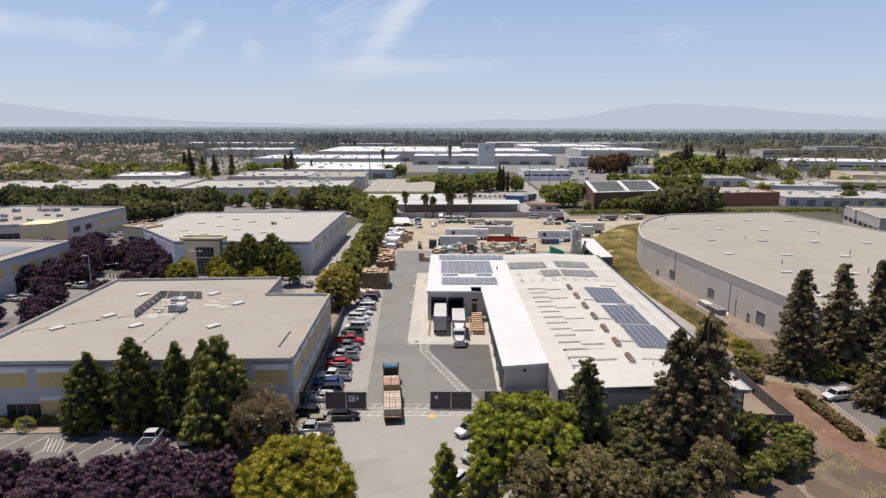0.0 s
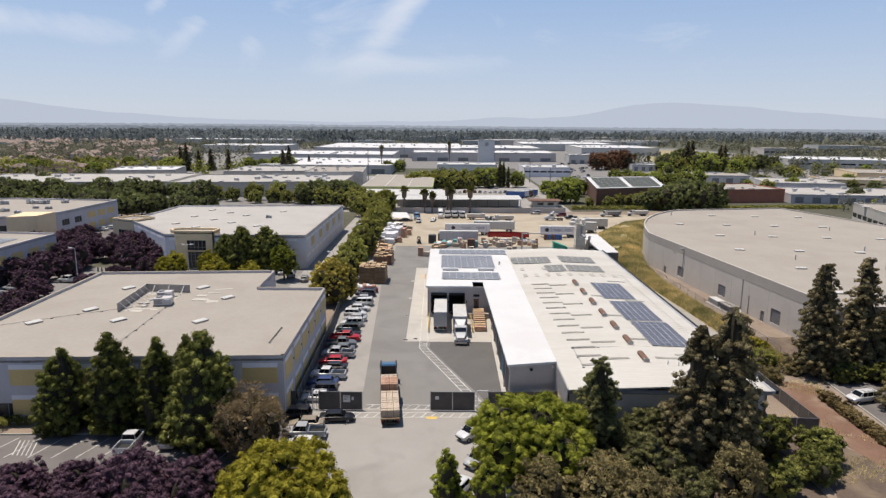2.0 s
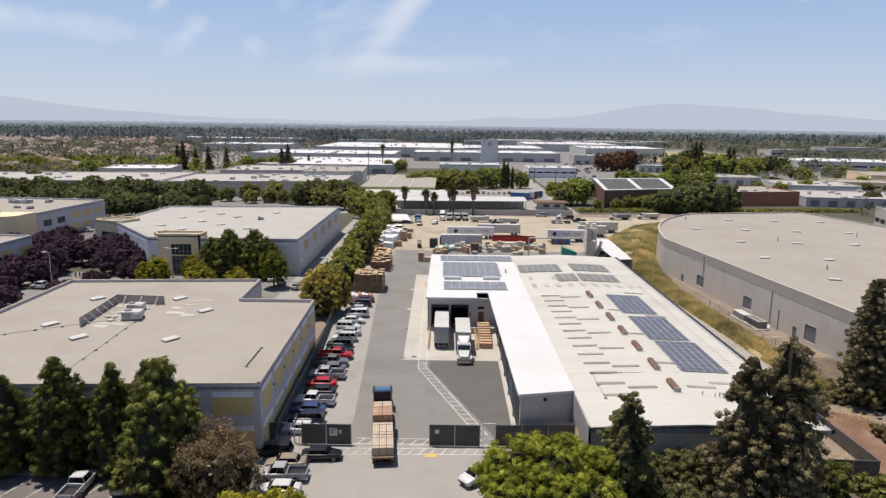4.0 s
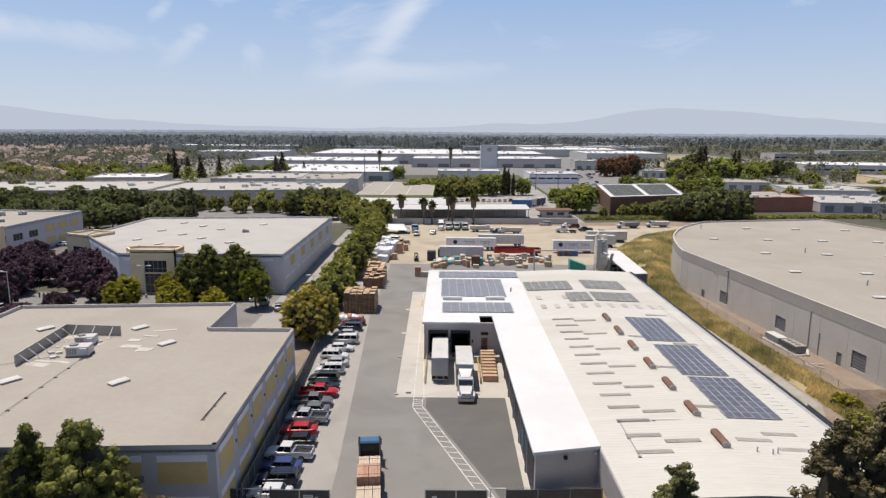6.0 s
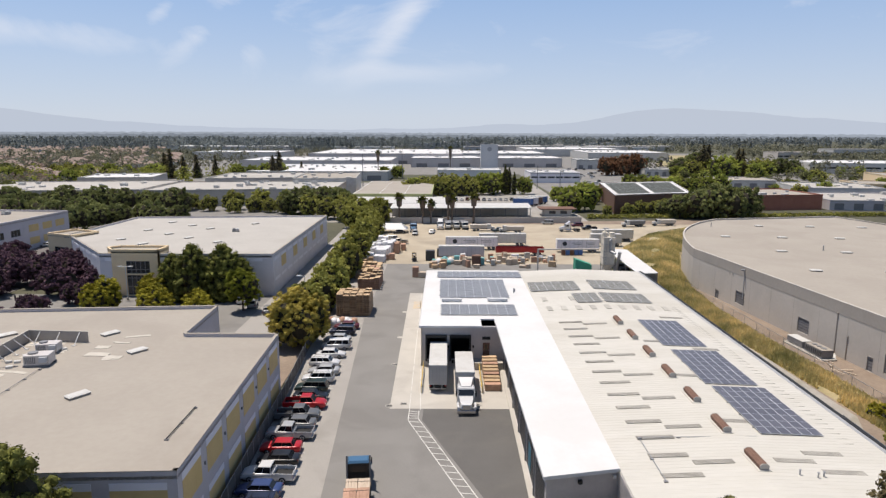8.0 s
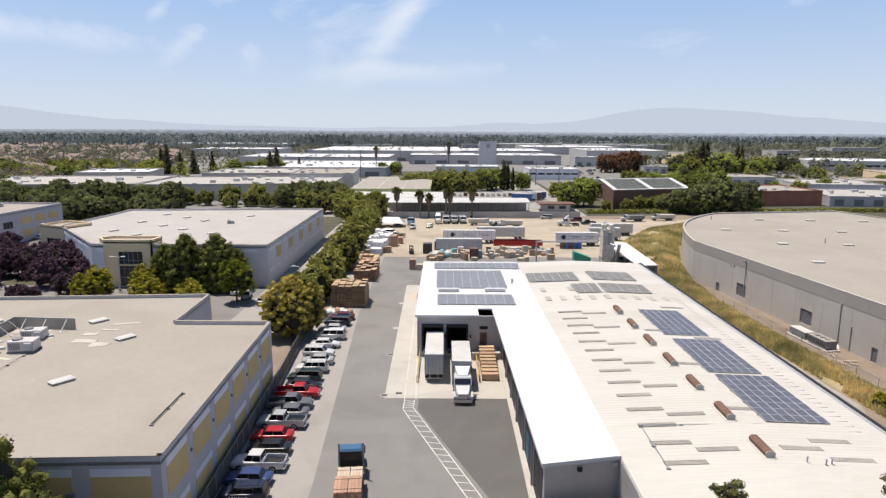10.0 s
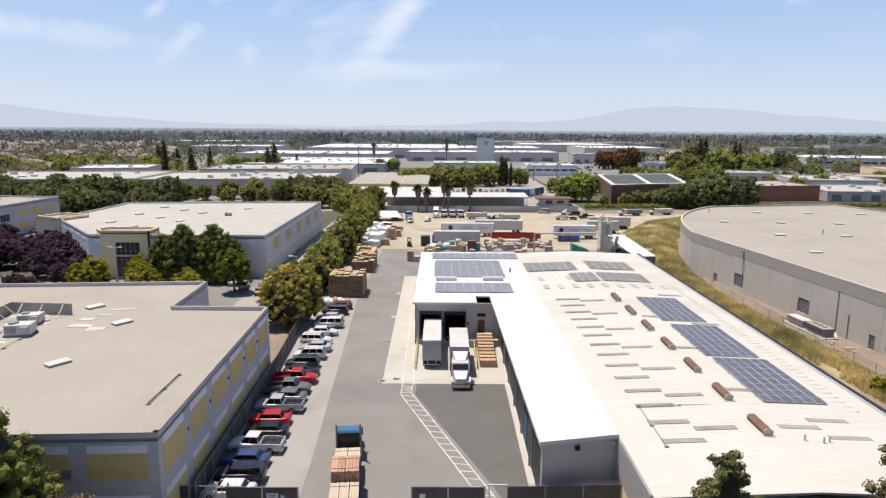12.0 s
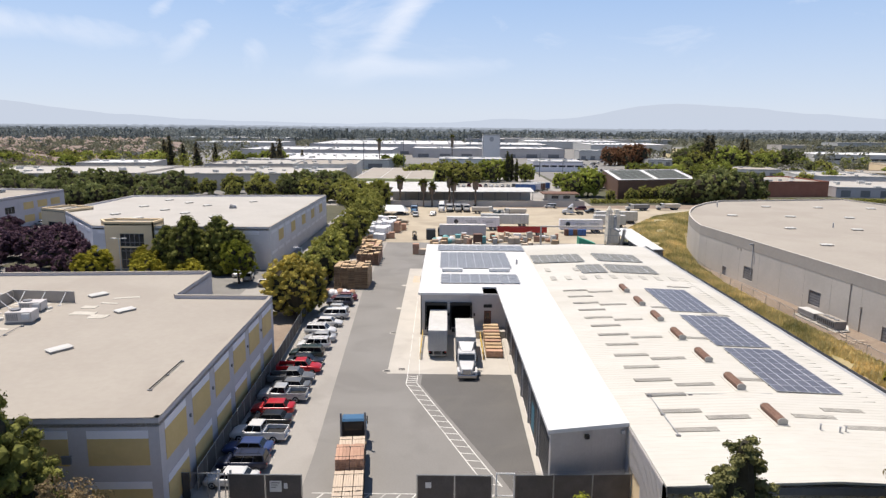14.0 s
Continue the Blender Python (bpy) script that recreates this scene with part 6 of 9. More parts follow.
for x, y, w, h, leaf, lab in ((25.5, 82.6, 8.5, 6.0, "leaf_shade", "dull olive-green spreading shrub tree"), (29.5, 83.0, 6.5, 5.0, "leaf_shade", "dull olive-green shrub tree before the warehouse"),
                              (10.4, 68.2, 6.8, 7.0, "leaf_brown", "twiggy grey-brown dry shrub tree"), (17.5, 70.0, 7.5, 6.6, "leaf_brown", "dry olive-brown bushy tree before the warehouse"),
                              (24.0, 74.5, 7.4, 6.2, "leaf_shade", "olive-green bushy tree before the warehouse"), (31.0, 69.0, 6.6, 8.6, "leaf_brown", "twiggy dry tree with brown-grey leaves"),
                              (40.6, 82.0, 6.4, 5.4, "leaf_mid", "leafy green bush by the fence"), (42.8, 76.0, 6.0, 4.0, "leaf_mid", "sprawling green bush on the slope"),
                              (37.5, 73.0, 5.5, 4.4, "leaf_mid", "olive bush on the slope before the warehouse"), (14.8, 76.0, 6.0, 6.8, "leaf_mid", "green leafy tree beside a round tree"),
                              (54.8, 113.0, 4.6, 3.2, "leaf_ficus", "grey-green bush beside the redwoods"), (61.6, 82.6, 5.6, 2.6, "leaf_ficus", "low green bush on the mulch"),
                              (57.2, 121.0, 4.2, 2.2, "leaf_yellow", "low yellow-green bush on the bank"),
                              (45.8, 80.0, 6.2, 4.6, "leaf_mid", "leafy green bush against the slope fence"), (21.0, 67.2, 7.0, 6.2, "leaf_brown", "dry olive-brown bushy tree before the warehouse"),
                              (36.6, 81.6, 6.6, 7.2, "leaf_dark", "dense dark bush under the tall evergreens"), (26.0, 68.5, 6.4, 5.4, "leaf_shade", "dull olive bush under the tall evergreens"),
                              # the three dark shrubs by the redwoods are added to stand for shade
                              (52.6, 106.0, 4.6, 2.4, "leaf_brown", "low dry bush where the bank begins"), (57.6, 109.8, 3.6, 2.4, "leaf_brown", "low dry bush at the redwoods"), (64.5, 106.6, 6.0, 3.0, "leaf_dark", "dark shrub added for shade at the redwoods' feet"), (70.5, 106.0, 6.4, 3.2, "leaf_dark", "dark shrub added for shade at the redwoods' feet"), (76.0, 105.4, 6.0, 3.0, "leaf_dark", "dark shrub added for shade at the redwoods' feet"), (61.5, 75.0, 4.6, 2.2, "leaf_brown", "low dry weeds on the soil")):
    tree_thing("shrub", (x, y, 0), lab, trunk_geo(rng, h * 0.9, 0.13, 7, w * 0.4, 0.1), round_tree(rng, w, h, int(26 * w), 40, 0.23, 0.02, 0.4 if leaf == "leaf_brown" else 0.6, leaf != "leaf_brown"), leaf, G_SH, "shrub")
# clipped hedge along the small car park
g = Geo()
spots = []
for k in range(620):
    f = rng.random()
    spots += clump_spots(rng, Vector((57.3 + rng.uniform(-0.85, 0.85), 99.6 - 15.5 * f, rng.uniform(0.2, 1.15))), 0.42, 9, 0.8, g)
leaves(rng, spots, 0.22, g)
solid("hedge", g, M["leaf_hedge"], "long clipped brownish hedge beside the car park", "hedge")

# purple plum trees
plum = tree_thing("plum_tree", (-26.0, 68.6, 0), "purple-leaved plum tree with dark rounded crown", trunk_geo(rng, 5.6, 0.2, 7, 3.0), round_tree(rng, 8.4, 6.2, 420, 34, 0.2, 0.08, lump=(0.035, 0.065)), "leaf_purple", "purple plum trees")
plant(plum, [(-32.0, 68.2), (-38.0, 68.7), (-44.0, 68.0), (-50.5, 68.6), (-57.0, 68.2), (-63.5, 68.6), (-29.0, 63.6), (-36.0, 63.2), (-43.0, 63.4), (-50, 63.4), (-57, 63)], rng)
plum_far = tree_thing("plum_tree", (-84, 199, 0), "purple-leaved plum tree with wide dark crown", trunk_geo(rng, 5.6, 0.2, 7, 3.0), round_tree(rng, 8.6, 6.4, 150, 20, 0.42, 0.08), "leaf_purple", "purple plum trees")
plant(plum_far, [(-90, 201, 1.25), (-97, 207, 1.1), (-83.5, 196, 1.2), (-80.0, 190.0, 1.05), (-103, 216, 1.1), (-104, 195, 1.2), (-110, 204, 1.2), (-112, 189, 1.2), (-102, 183, 1.2), (-108, 176, 1.2), (-98, 172.0, 1.0),
             (-100, 160, 0.9), (-93, 152, 0.8), (-90, 140, 0.9), (-98, 135, 0.9), (-86, 134, 0.8), (-94, 124, 0.85), (-87, 185, 1.15), (-120, 212, 1.1), (-126, 205, 1.1), (-79, 178, 0.8), (-96, 196, 1.3), (-90, 193, 1.2), (-107, 186, 1.25), (-113, 197, 1.25), (-117, 182, 1.3), (-104, 168, 1.15), (-110, 166, 1.1), (-86, 207, 1.1), (-92, 212, 1.1), (-82, 167, 0.75), (-86, 160, 0.75), (-116, 214, 1.2)], rng, 0.9, 1.1)

# the row of trees between lane and yard
ficus = tree_thing("street_tree", (-26.6, 162.5, 0), "rounded olive-green tree in the row along the yard", trunk_geo(rng, 7, 0.25, 6, 2.5), round_tree(rng, 8.6, 9.0, 380, 20, 0.32, 0.1, lump=(0.035, 0.07)), "leaf_ficus", "row of yard trees")
tree_thing("street_tree", (-25.2, 150.5, 0), "rounded golden-olive tree at the head of the row", trunk_geo(rng, 7, 0.25, 6, 2.5), round_tree(rng, 11.0, 10.8, 620, 24, 0.3, 0.06, lump=(0.03, 0.06)), "leaf_golden", "row of yard trees")
plant(ficus, [(-25.6, 173.5, 0.95), (-25.0, 184.0, 1.08), (-25.9, 194, 0.9), (-25.2, 203.5, 1.12), (-25.8, 213, 0.98), (-25.2, 222.5, 1.15), (-25.8, 233, 1.02), (-25.4, 244, 1.18), (-25.8, 255, 1.05),
              (-26, 266, 1.15), (-26.4, 277, 1.05), (-29, 287, 1.12), (-36, 291, 1.08)], rng)
lime = tree_thing("street_tree", (-41.5, 172.5, 0), "airy bright green tree in the court", trunk_geo(rng, 9, 0.18, 6, 2.5), round_tree(rng, 7.4, 9.6, 240, 30, 0.28, 0.2), "leaf_lime", "court trees")
court = tree_thing("street_tree", (-69.5, 170.5, 0), "rounded yellow-green tree in the court", trunk_geo(rng, 6, 0.22, 6, 2.5), round_tree(rng, 8.4, 7.9, 420, 22, 0.28, 0.08, lump=(0.035, 0.07)), "leaf_yellow", "court trees")
plant(court, [(-56.5, 166, 1.0), (-47.2, 163.5, 0.93), (-63, 178, 0.86)], rng)
dk = tree_thing("upright_tree", (-54.8, 181, 0), "dense dark green tree against the entrance wall", trunk_geo(rng, 11, 0.22, 4, 1.0, 0.1), upright_tree(rng, 8.8, 12.2, 400, 34, 0.28, 0.6), "leaf_dark", "court trees")
plant(dk, [(-48.6, 182, 1.0), (-59.4, 181.5, 0.8), (-44.5, 182.4, 0.75)], rng)


# ---- the distance: buildings, woods, hills ----
def far_building(poly, h, label, wall, roof, group="far industrial buildings", parapet=0.5, stripes=0, bays=0, name="industrial_building", units=0, seed=1, face=0):
    """A flat-roofed hall far off: walls, roof, window strip and doors as real recesses on one side."""
    holes = {}
    L = math.dist(poly[face], poly[(face + 1) % len(poly)])
    if bays:
        holes[face] = [(L * (k + 0.25) / bays, L * (k + 0.75) / bays, 0.2, min(h - 1.5, 4.0)) for k in range(bays)]
    if stripes:
        holes[face] = [(L * (k + 0.08) / stripes, L * (k + 0.92) / stripes, h * 0.45, h * 0.62) for k in range(stripes)]
    b, q = shell(name, poly, h, label, M[wall], M[roof], parapet, holes, group)
    for u0, u1, w0, w1 in holes.get(face, ()):
        part("window" if stripes else "bay_door", on_wall(Geo(), q[face], q[(face + 1) % len(q)], u0, u1, w0, w1, -0.15, 0.25), M["window"] if stripes else M["fascia"], b)
    r = random.Random(seed)
    xs, ys = [p[0] for p in q], [p[1] for p in q]
    for _ in range(units):
        x, y = r.uniform(min(xs) * 0.8, max(xs) * 0.8), r.uniform(min(ys) * 0.75, max(ys) * 0.75)
        s = r.uniform(0.8, 1.7)
        part("roof_unit", Geo().box(x - s, y - s * 0.7, h - parapet, x + s, y + s * 0.7, h - parapet + r.uniform(0.5, 1.5), c=0.03), M["offwhite"], b)
    return b, q


def rect(x0, y0, x1, y1, skew=0.0):
    return [(x0, y0), (x1, y0 + skew), (x1, y1 + skew), (x0, y1)]


def rot(x, y, w, d, deg):
    c, s = math.cos(radians(deg)), math.sin(radians(deg))
    return [(x + a * c - b * s, y + a * s + b * c) for a, b in ((-w / 2, -d / 2), (w / 2, -d / 2), (w / 2, d / 2), (-w / 2, d / 2))]


# left: the neighbouring ochre and lilac offices
B4 = [(-131.5, 219.5), (-129.5, 264.5), (-176, 268), (-196, 232), (-175, 206)]
b4h = {0: [(2 + 7.2 * k, 6.2 + 7.2 * k, 4.8, 6.9) for k in range(3)] + [(2 + 7.2 * k, 6.2 + 7.2 * k, 1.0, 3.2) for k in range(3)],
       4: [(3 + 8.5 * k, 9 + 8.5 * k, 4.8, 6.8) for k in range(5)]}
b4, q4 = shell("office_building", B4, 9.8, "two-storey lilac-grey office building with ochre panels", M["wall_grey"], M["roof_tan"], 0.5, b4h)
for u0, u1, w0, w1 in b4h[0]:
    glaze(b4, q4, 0, u0, u1, w0, w1, 3, 1)
for u0, u1, w0, w1 in b4h[4]:
    glaze(b4, q4, 4, u0, u1, w0, w1, 3, 1)
for k in range(3):
    panel(b4, q4, 0, 24.5 + 6.6 * k, 29.2 + 6.6 * k, 5.4, 7.6, M["wall_gold"])
    panel(b4, q4, 0, 24.5 + 6.6 * k, 29.2 + 6.6 * k, 1.4, 3.6, M["wall_gold"])
part("tower", Geo().prism([(x - centre(B4)[0], y - centre(B4)[1]) for x, y in ((-138, 210.5), (-130.4, 214), (-130.0, 223.5), (-140, 223))], -0.2, 10.4), M["wall_tan"], b4, "tan stucco corner tower")
rr = random.Random(3)
for k in range(16):
    hvac((rr.uniform(-182, -140), rr.uniform(224, 258), 9.3), rr.uniform(0, 90), rr.uniform(0.5, 0.95))
B5 = [(-109.0, 153.0), (-108.0, 186.0), (-150, 189), (-190, 150), (-180, 128), (-112, 122)]
b5h = {5: [(8.5, 12.0, 0.0, 4.4), (26, 27.4, 0, 2.4)]}
b5, q5 = shell("office_warehouse", B5, 9.6, "lilac-grey warehouse with ochre panels and solar panels on its roof", M["wall_grey"], M["roof_tan"], 0.4, {5: b5h[5], 0: [(9.0, 12.2, 0.0, 4.2)]})
for u0, u1, w0, w1 in [(9.0, 12.2, 0.0, 4.2)]:
    part("bay_door", on_wall(Geo(), q5[0], q5[1], u0, u1, w0, w1, -0.15, 0.2), M["metal_dark"], b5, "dark open bay door")
for u0, u1, w0, w1 in b5h[5]:
    part("bay_door", on_wall(Geo(), q5[5], q5[0], u0, u1, w0, w1, -0.15, 0.2), M["metal_dark"], b5)
for k in range(5):
    panel(b5, q5, 0, 1.2 + 6.6 * k, 5.8 + 6.6 * k, 5.2, 7.4, M["wall_gold"])
    panel(b5, q5, 5, 1.2 + 6.6 * k, 5.8 + 6.6 * k, 5.2, 7.4, M["wall_gold"])
for k in range(4):
    solar_array(-150 + 9.5 * k, 160, -142 + 9.5 * k, 178, 3, 8, 9.2, label="pale rows of rooftop solar panels")

# long beige halls beyond the lane
far_building([(-150, 361), (-56, 374), (-58, 430), (-152, 417)], 8.2, "long beige warehouse with flat pale roof behind trees", "wall_taupe", "roof_pale", units=22, seed=2)
far_building([(-270, 350), (-153, 368), (-156, 432), (-273, 414)], 8.0, "long beige warehouse with flat pale roof behind trees", "wall_taupe", "roof_pale", units=18, seed=4)
far_building([(-146, 440), (-72, 450), (-74, 505), (-148, 495)], 8.6, "beige warehouse with flat pale roof", "wall_taupe", "roof_pale", units=16, seed=5)
far_building([(-225, 442), (-182, 450), (-190, 490), (-233, 482)], 8.6, "low warehouse with flat white roof", "wall_taupe", "roof_white", units=5, seed=6)
far_building([(-88, 420), (-52, 424), (-56, 478), (-92, 474)], 10.0, "pale grey warehouse with roof units", "offwhite", "roof_tan", units=8, seed=7)
# factory roofs
far_building(rect(-150, 536, -43, 650, 0), 7.2, "long white-roofed factory hall with doors", "offwhite", "roof_white", bays=5, units=26, seed=8)
far_building(rect(-196, 668, -52, 760, 0), 9.6, "grey-walled factory hall with white roof", "metal_wall", "roof_white", units=24, seed=9)
far_building(rect(-156, 792, 20, 985, 0), 12.0, "big grey factory hall with bright white roof", "metal_wall", "roof_white", bays=9, units=30, seed=10)
far_building(rect(-36, 728, 121, 802, 0), 9.6, "long grey factory hall with ribbed walls", "metal_wall", "roof_white", bays=7, units=24, seed=11)
far_building(rect(-6, 822, 118, 940, 0), 11.4, "pale factory hall behind the tower block", "offwhite", "roof_white", units=22, seed=12)
far_building(rect(182, 888, 285, 1010, 0), 10.4, "pale factory hall with white roof and doors", "offwhite", "roof_white", bays=12, units=22, seed=12)
far_building(rect(120, 1030, 262, 1180, 0), 11.0, "distant white-roofed factory hall", "offwhite", "roof_white", units=20, seed=13)
far_building(rect(-330, 900, -215, 980, 0), 10.0, "distant pale warehouse with white roof", "offwhite", "roof_white", units=8, seed=14)
far_building(rect(-480, 1180, -260, 1260, 0), 11.0, "distant pale warehouse with white roof", "offwhite", "roof_white", units=8, seed=15)
tb, _ = far_building(rect(35, 698, 52, 711, 0), 24.0, "tall white windowless tower block with round emblem", "white", "offwhite", name="tower_block", group="factory tower")
part("emblem", Geo().tube((0, -6.5, 19.6), (0, -6.8, 19.6), 2.2, 2.2, 20), M["grey"], tb, "round grey emblem plate")
far_building(rect(62, 520, 98, 556, 0), 7.5, "low grey office with band of windows", "wall_band", "offwhite", stripes=6, units=6, seed=16)
far_building(rect(-6, 540, 42, 575, 0), 8.0, "white hall with pale flat roof", "white", "offwhite", units=4, seed=17)
far_building(rect(166, 590, 192, 612, 0), 6.0, "pale flat-roofed hall with dark doors", "offwhite", "offwhite", bays=4, units=4, seed=18)
far_building(rect(130, 697, 166, 725, 0), 9.4, "pale showroom hall with dark doors", "offwhite", "roof_white", bays=4, units=8, seed=19)
# right: solar roof, brick building, long halls
far_building([(146, 352), (182, 357), (178, 392), (142, 387)], 7.2, "low red-brick building with pale roof", "brick", "roof_tan", units=6, seed=21)
far_building([(184, 354), (262, 345), (268, 390), (190, 399)], 4.8, "long low lilac-grey building with flat roof", "wall_grey", "roof_pale", bays=9, units=14, seed=22)
far_building([(196, 405), (240, 399), (248, 440), (204, 447)], 6.6, "low grey building with dark roof units", "offwhite", "roof_pale", bays=5, units=10, seed=23)
far_building([(248, 436), (306, 425), (312, 455), (254, 466)], 6.4, "tan low office building with flat roof", "wall_tan", "roof_tan", stripes=7, units=6, seed=27)
far_building([(176, 470), (214, 466), (220, 500), (182, 504)], 6.0, "low pale workshop with tan roof", "offwhite", "roof_tan", bays=4, units=6, seed=28)
far_building([(330, 640), (560, 590), (575, 660), (345, 712)], 9.5, "long pale hall with dark window band", "offwhite", "roof_white", stripes=16, units=8, seed=24)
far_building([(290, 470), (420, 440), (432, 486), (302, 518)], 8.5, "tan two-storey office building", "wall_tan", "roof_tan", stripes=12, units=8, seed=25)
far_building([(155.5, 233), (190, 226), (200, 262), (165, 270)], 10.2, "taupe office building with dark windows", "wall_taupe", "roof_tan", stripes=7, units=4, seed=26, face=3)
for k in range(9):
    x = 430 + 95 * k
    far_building(rect(x, 900 + 40 * (k % 3), x + 70, 940 + 40 * (k % 3), 0), 11.0 + (k % 2) * 3, "distant pale apartment block with windows", "offwhite" if k % 2 else "wall_taupe", "roof_tan", "distant apartment blocks", stripes=9, name="apartment_block", seed=30 + k)
rr = random.Random(77)
for k in range(30):
    x, y = rr.uniform(-150, 420), rr.uniform(1180, 1700)
    far_building(rot(x, y, rr.uniform(40, 110), rr.uniform(30, 60), rr.uniform(-8, 8)), rr.uniform(7, 13), "distant pale flat-roofed commercial building", rr.choice(("offwhite", "grey", "wall_taupe")), rr.choice(("roof_white", "roof_tan", "offwhite")), "distant commercial buildings", seed=60 + k)
# houses with tiled roofs, far left
house_walls = [M["wall_tan"], M["offwhite"], M["wall_taupe"]]
tile_roof = mat("red_brown_roof_tiles", (0.26, 0.195, 0.16), (0.35, 0.275, 0.235), 0.9, scale=8, fine=1.0, vary=0.2)


def house(x, y, deg, w, d, wall):
    t = thing("house", (x, y, 0), "small house with reddish-brown tiled hip roof", "house", "houses of the far suburb", turn=deg)
    g = Geo()
    q = [(-w / 2, -d / 2), (w / 2, -d / 2), (w / 2, d / 2), (-w / 2, d / 2)]
    for i in range(4):
        wall_run(g, q[i], q[(i + 1) % 4], -0.2, 5.2, 0.25, [(w * 0.15, w * 0.35, 3.2, 4.4), (w * 0.6, w * 0.85, 3.2, 4.4), (w * 0.2, w * 0.45, 0.6, 2.2)] if i == 0 else ())
    part("wall", g, wall, t)
    e = 0.6
    part("roof", Geo().loft([[(-w / 2 - e, -d / 2 - e, 5.0), (w / 2 + e, -d / 2 - e, 5.0), (w / 2 + e, d / 2 + e, 5.0), (-w / 2 - e, d / 2 + e, 5.0)],
                             [(-w / 4, -0.1, 7.6), (w / 4, -0.1, 7.6), (w / 4, 0.1, 7.6), (-w / 4, 0.1, 7.6)]]), tile_roof, t)
    for a, b, z0, z1 in ((0.15, 0.35, 3.2, 4.4), (0.6, 0.85, 3.2, 4.4), (0.2, 0.45, 0.6, 2.2)):
        part("window", Geo().box(-w / 2 + a * w, -d / 2 + 0.1, z0, -w / 2 + b * w, -d / 2 + 0.2, z1), M["window"], t)
    return t


for k in range(26):
    x, y = rr.uniform(-420, -230), rr.uniform(500, 700)
    if x > -0.42 * y - 10:
        continue
    house(x, y, rr.choice((0, 90, 180, 15, 105)), rr.uniform(13, 18), rr.uniform(10, 13), rr.choice(house_walls))
# the rest of the suburb: roofs past counting
g = Geo()
for k in range(420):
    x, y = rr.uniform(-1100, -230), rr.uniform(640, 1350)
    if x > -0.36 * y - 20 or x < -0.75 * y:
        continue
    w, d, z = rr.uniform(11, 19), rr.uniform(9, 13), rr.uniform(5.0, 7.5)
    a = rr.choice((0, 1.57, 0.25, 1.8))
    P = lambda u, v, q: (x + u * math.cos(a) - v * math.sin(a), y + u * math.sin(a) + v * math.cos(a), q)
    g.loft([[P(-w / 2, -d / 2, -0.1), P(w / 2, -d / 2, -0.1), P(w / 2, d / 2, -0.1), P(-w / 2, d / 2, -0.1)], [P(-w / 2, -d / 2, z), P(w / 2, -d / 2, z), P(w / 2, d / 2, z), P(-w / 2, d / 2, z)]], 1)
    e = 0.7
    g.loft([[P(-w / 2 - e, -d / 2 - e, z), P(w / 2 + e, -d / 2 - e, z), P(w / 2 + e, d / 2 + e, z), P(-w / 2 - e, d / 2 + e, z)], [P(-w / 4, -0.1, z + 2.9), P(w / 4, -0.1, z + 2.9), P(w / 4, 0.1, z + 2.9), P(-w / 4, 0.1, z + 2.9)]], 0)
solid("suburb_houses", g, [tile_roof, M["offwhite"]], "many small houses with pinkish-brown tiled hip roofs", "houses", kind="stuff")
sheet("ground_dry_field", [(226, 752), (286, 752), (410, 1090), (335, 1090)], 0.0, M["grass_floor"], "dry yellow field between distant blocks", "field")

# mid-distance trees, each its own
rng = random.Random(41)
G_M = "trees of the business park"
mid_round = tree_thing("park_tree", (-180, 345, 0), "dark green rounded tree before a beige wall", trunk_geo(rng, 8, 0.25, 5, 2.5), round_tree(rng, 11, 11, 130, 9, 0.8, 0.0), "leaf_park", G_M)
mid_olive = tree_thing("park_tree", (-60, 330, 0), "olive-green rounded tree of the park", trunk_geo(rng, 8, 0.25, 5, 2.5), round_tree(rng, 11, 10.5, 130, 9, 0.8, 0.0), "leaf_ficus", G_M)
mid_lime = tree_thing("park_tree", (-19, 428, 0), "bright green rounded broadleaf tree", trunk_geo(rng, 8, 0.25, 5, 2.5), round_tree(rng, 11.5, 11, 130, 9, 0.8, 0.0), "leaf_park_lime", G_M)
mid_rust = tree_thing("park_tree", (137, 604, 0), "large rusty red-brown leaved tree", trunk_geo(rng, 14, 0.3, 5, 3.5), round_tree(rng, 16, 18, 180, 12, 0.9, 0.05), "leaf_rust", G_M)
mid_con = tree_thing("conifer", (-216, 558, 0), "tall dark pointed conifer among roofs", trunk_geo(rng, 28, 0.4, 0, 1), redwood_tree(rng, 13, 24, 15, 1, 1.2), "leaf_redwood", G_M)
cypress = tree_thing("cypress", (35.5, 430, 0), "narrow dark columnar cypress tree", trunk_geo(rng, 18, 0.25, 0, 1), upright_tree(rng, 4.4, 18.5, 110, 10, 0.8, 0.6), "leaf_dark", G_M)
plant(mid_round, [(-240 + 6.6 * k + 1.5 * math.sin(k * 3), 347 + 3 * math.sin(k * 1.7), 1.0 + 0.22 * math.sin(k * 2.3)) for k in range(19)] + [(-130, 352, 0.8), (-63, 340, 1.25), (-56, 345, 1.3), (-47, 338, 1.2), (-68, 334, 1.2),
                  (-132, 290, 1.0), (-126, 293, 1.0), (-119, 300, 1.0), (-112, 296, 0.9), (-106, 300, 0.8), (-138, 284, 1.0), (-143, 300, 1.1), (-150, 290, 1.1), (-156, 300, 1.1), (-164, 305, 1.1), (-172, 298, 1.1), (-180, 310, 1.1), (-188, 300, 1.1)], rng)
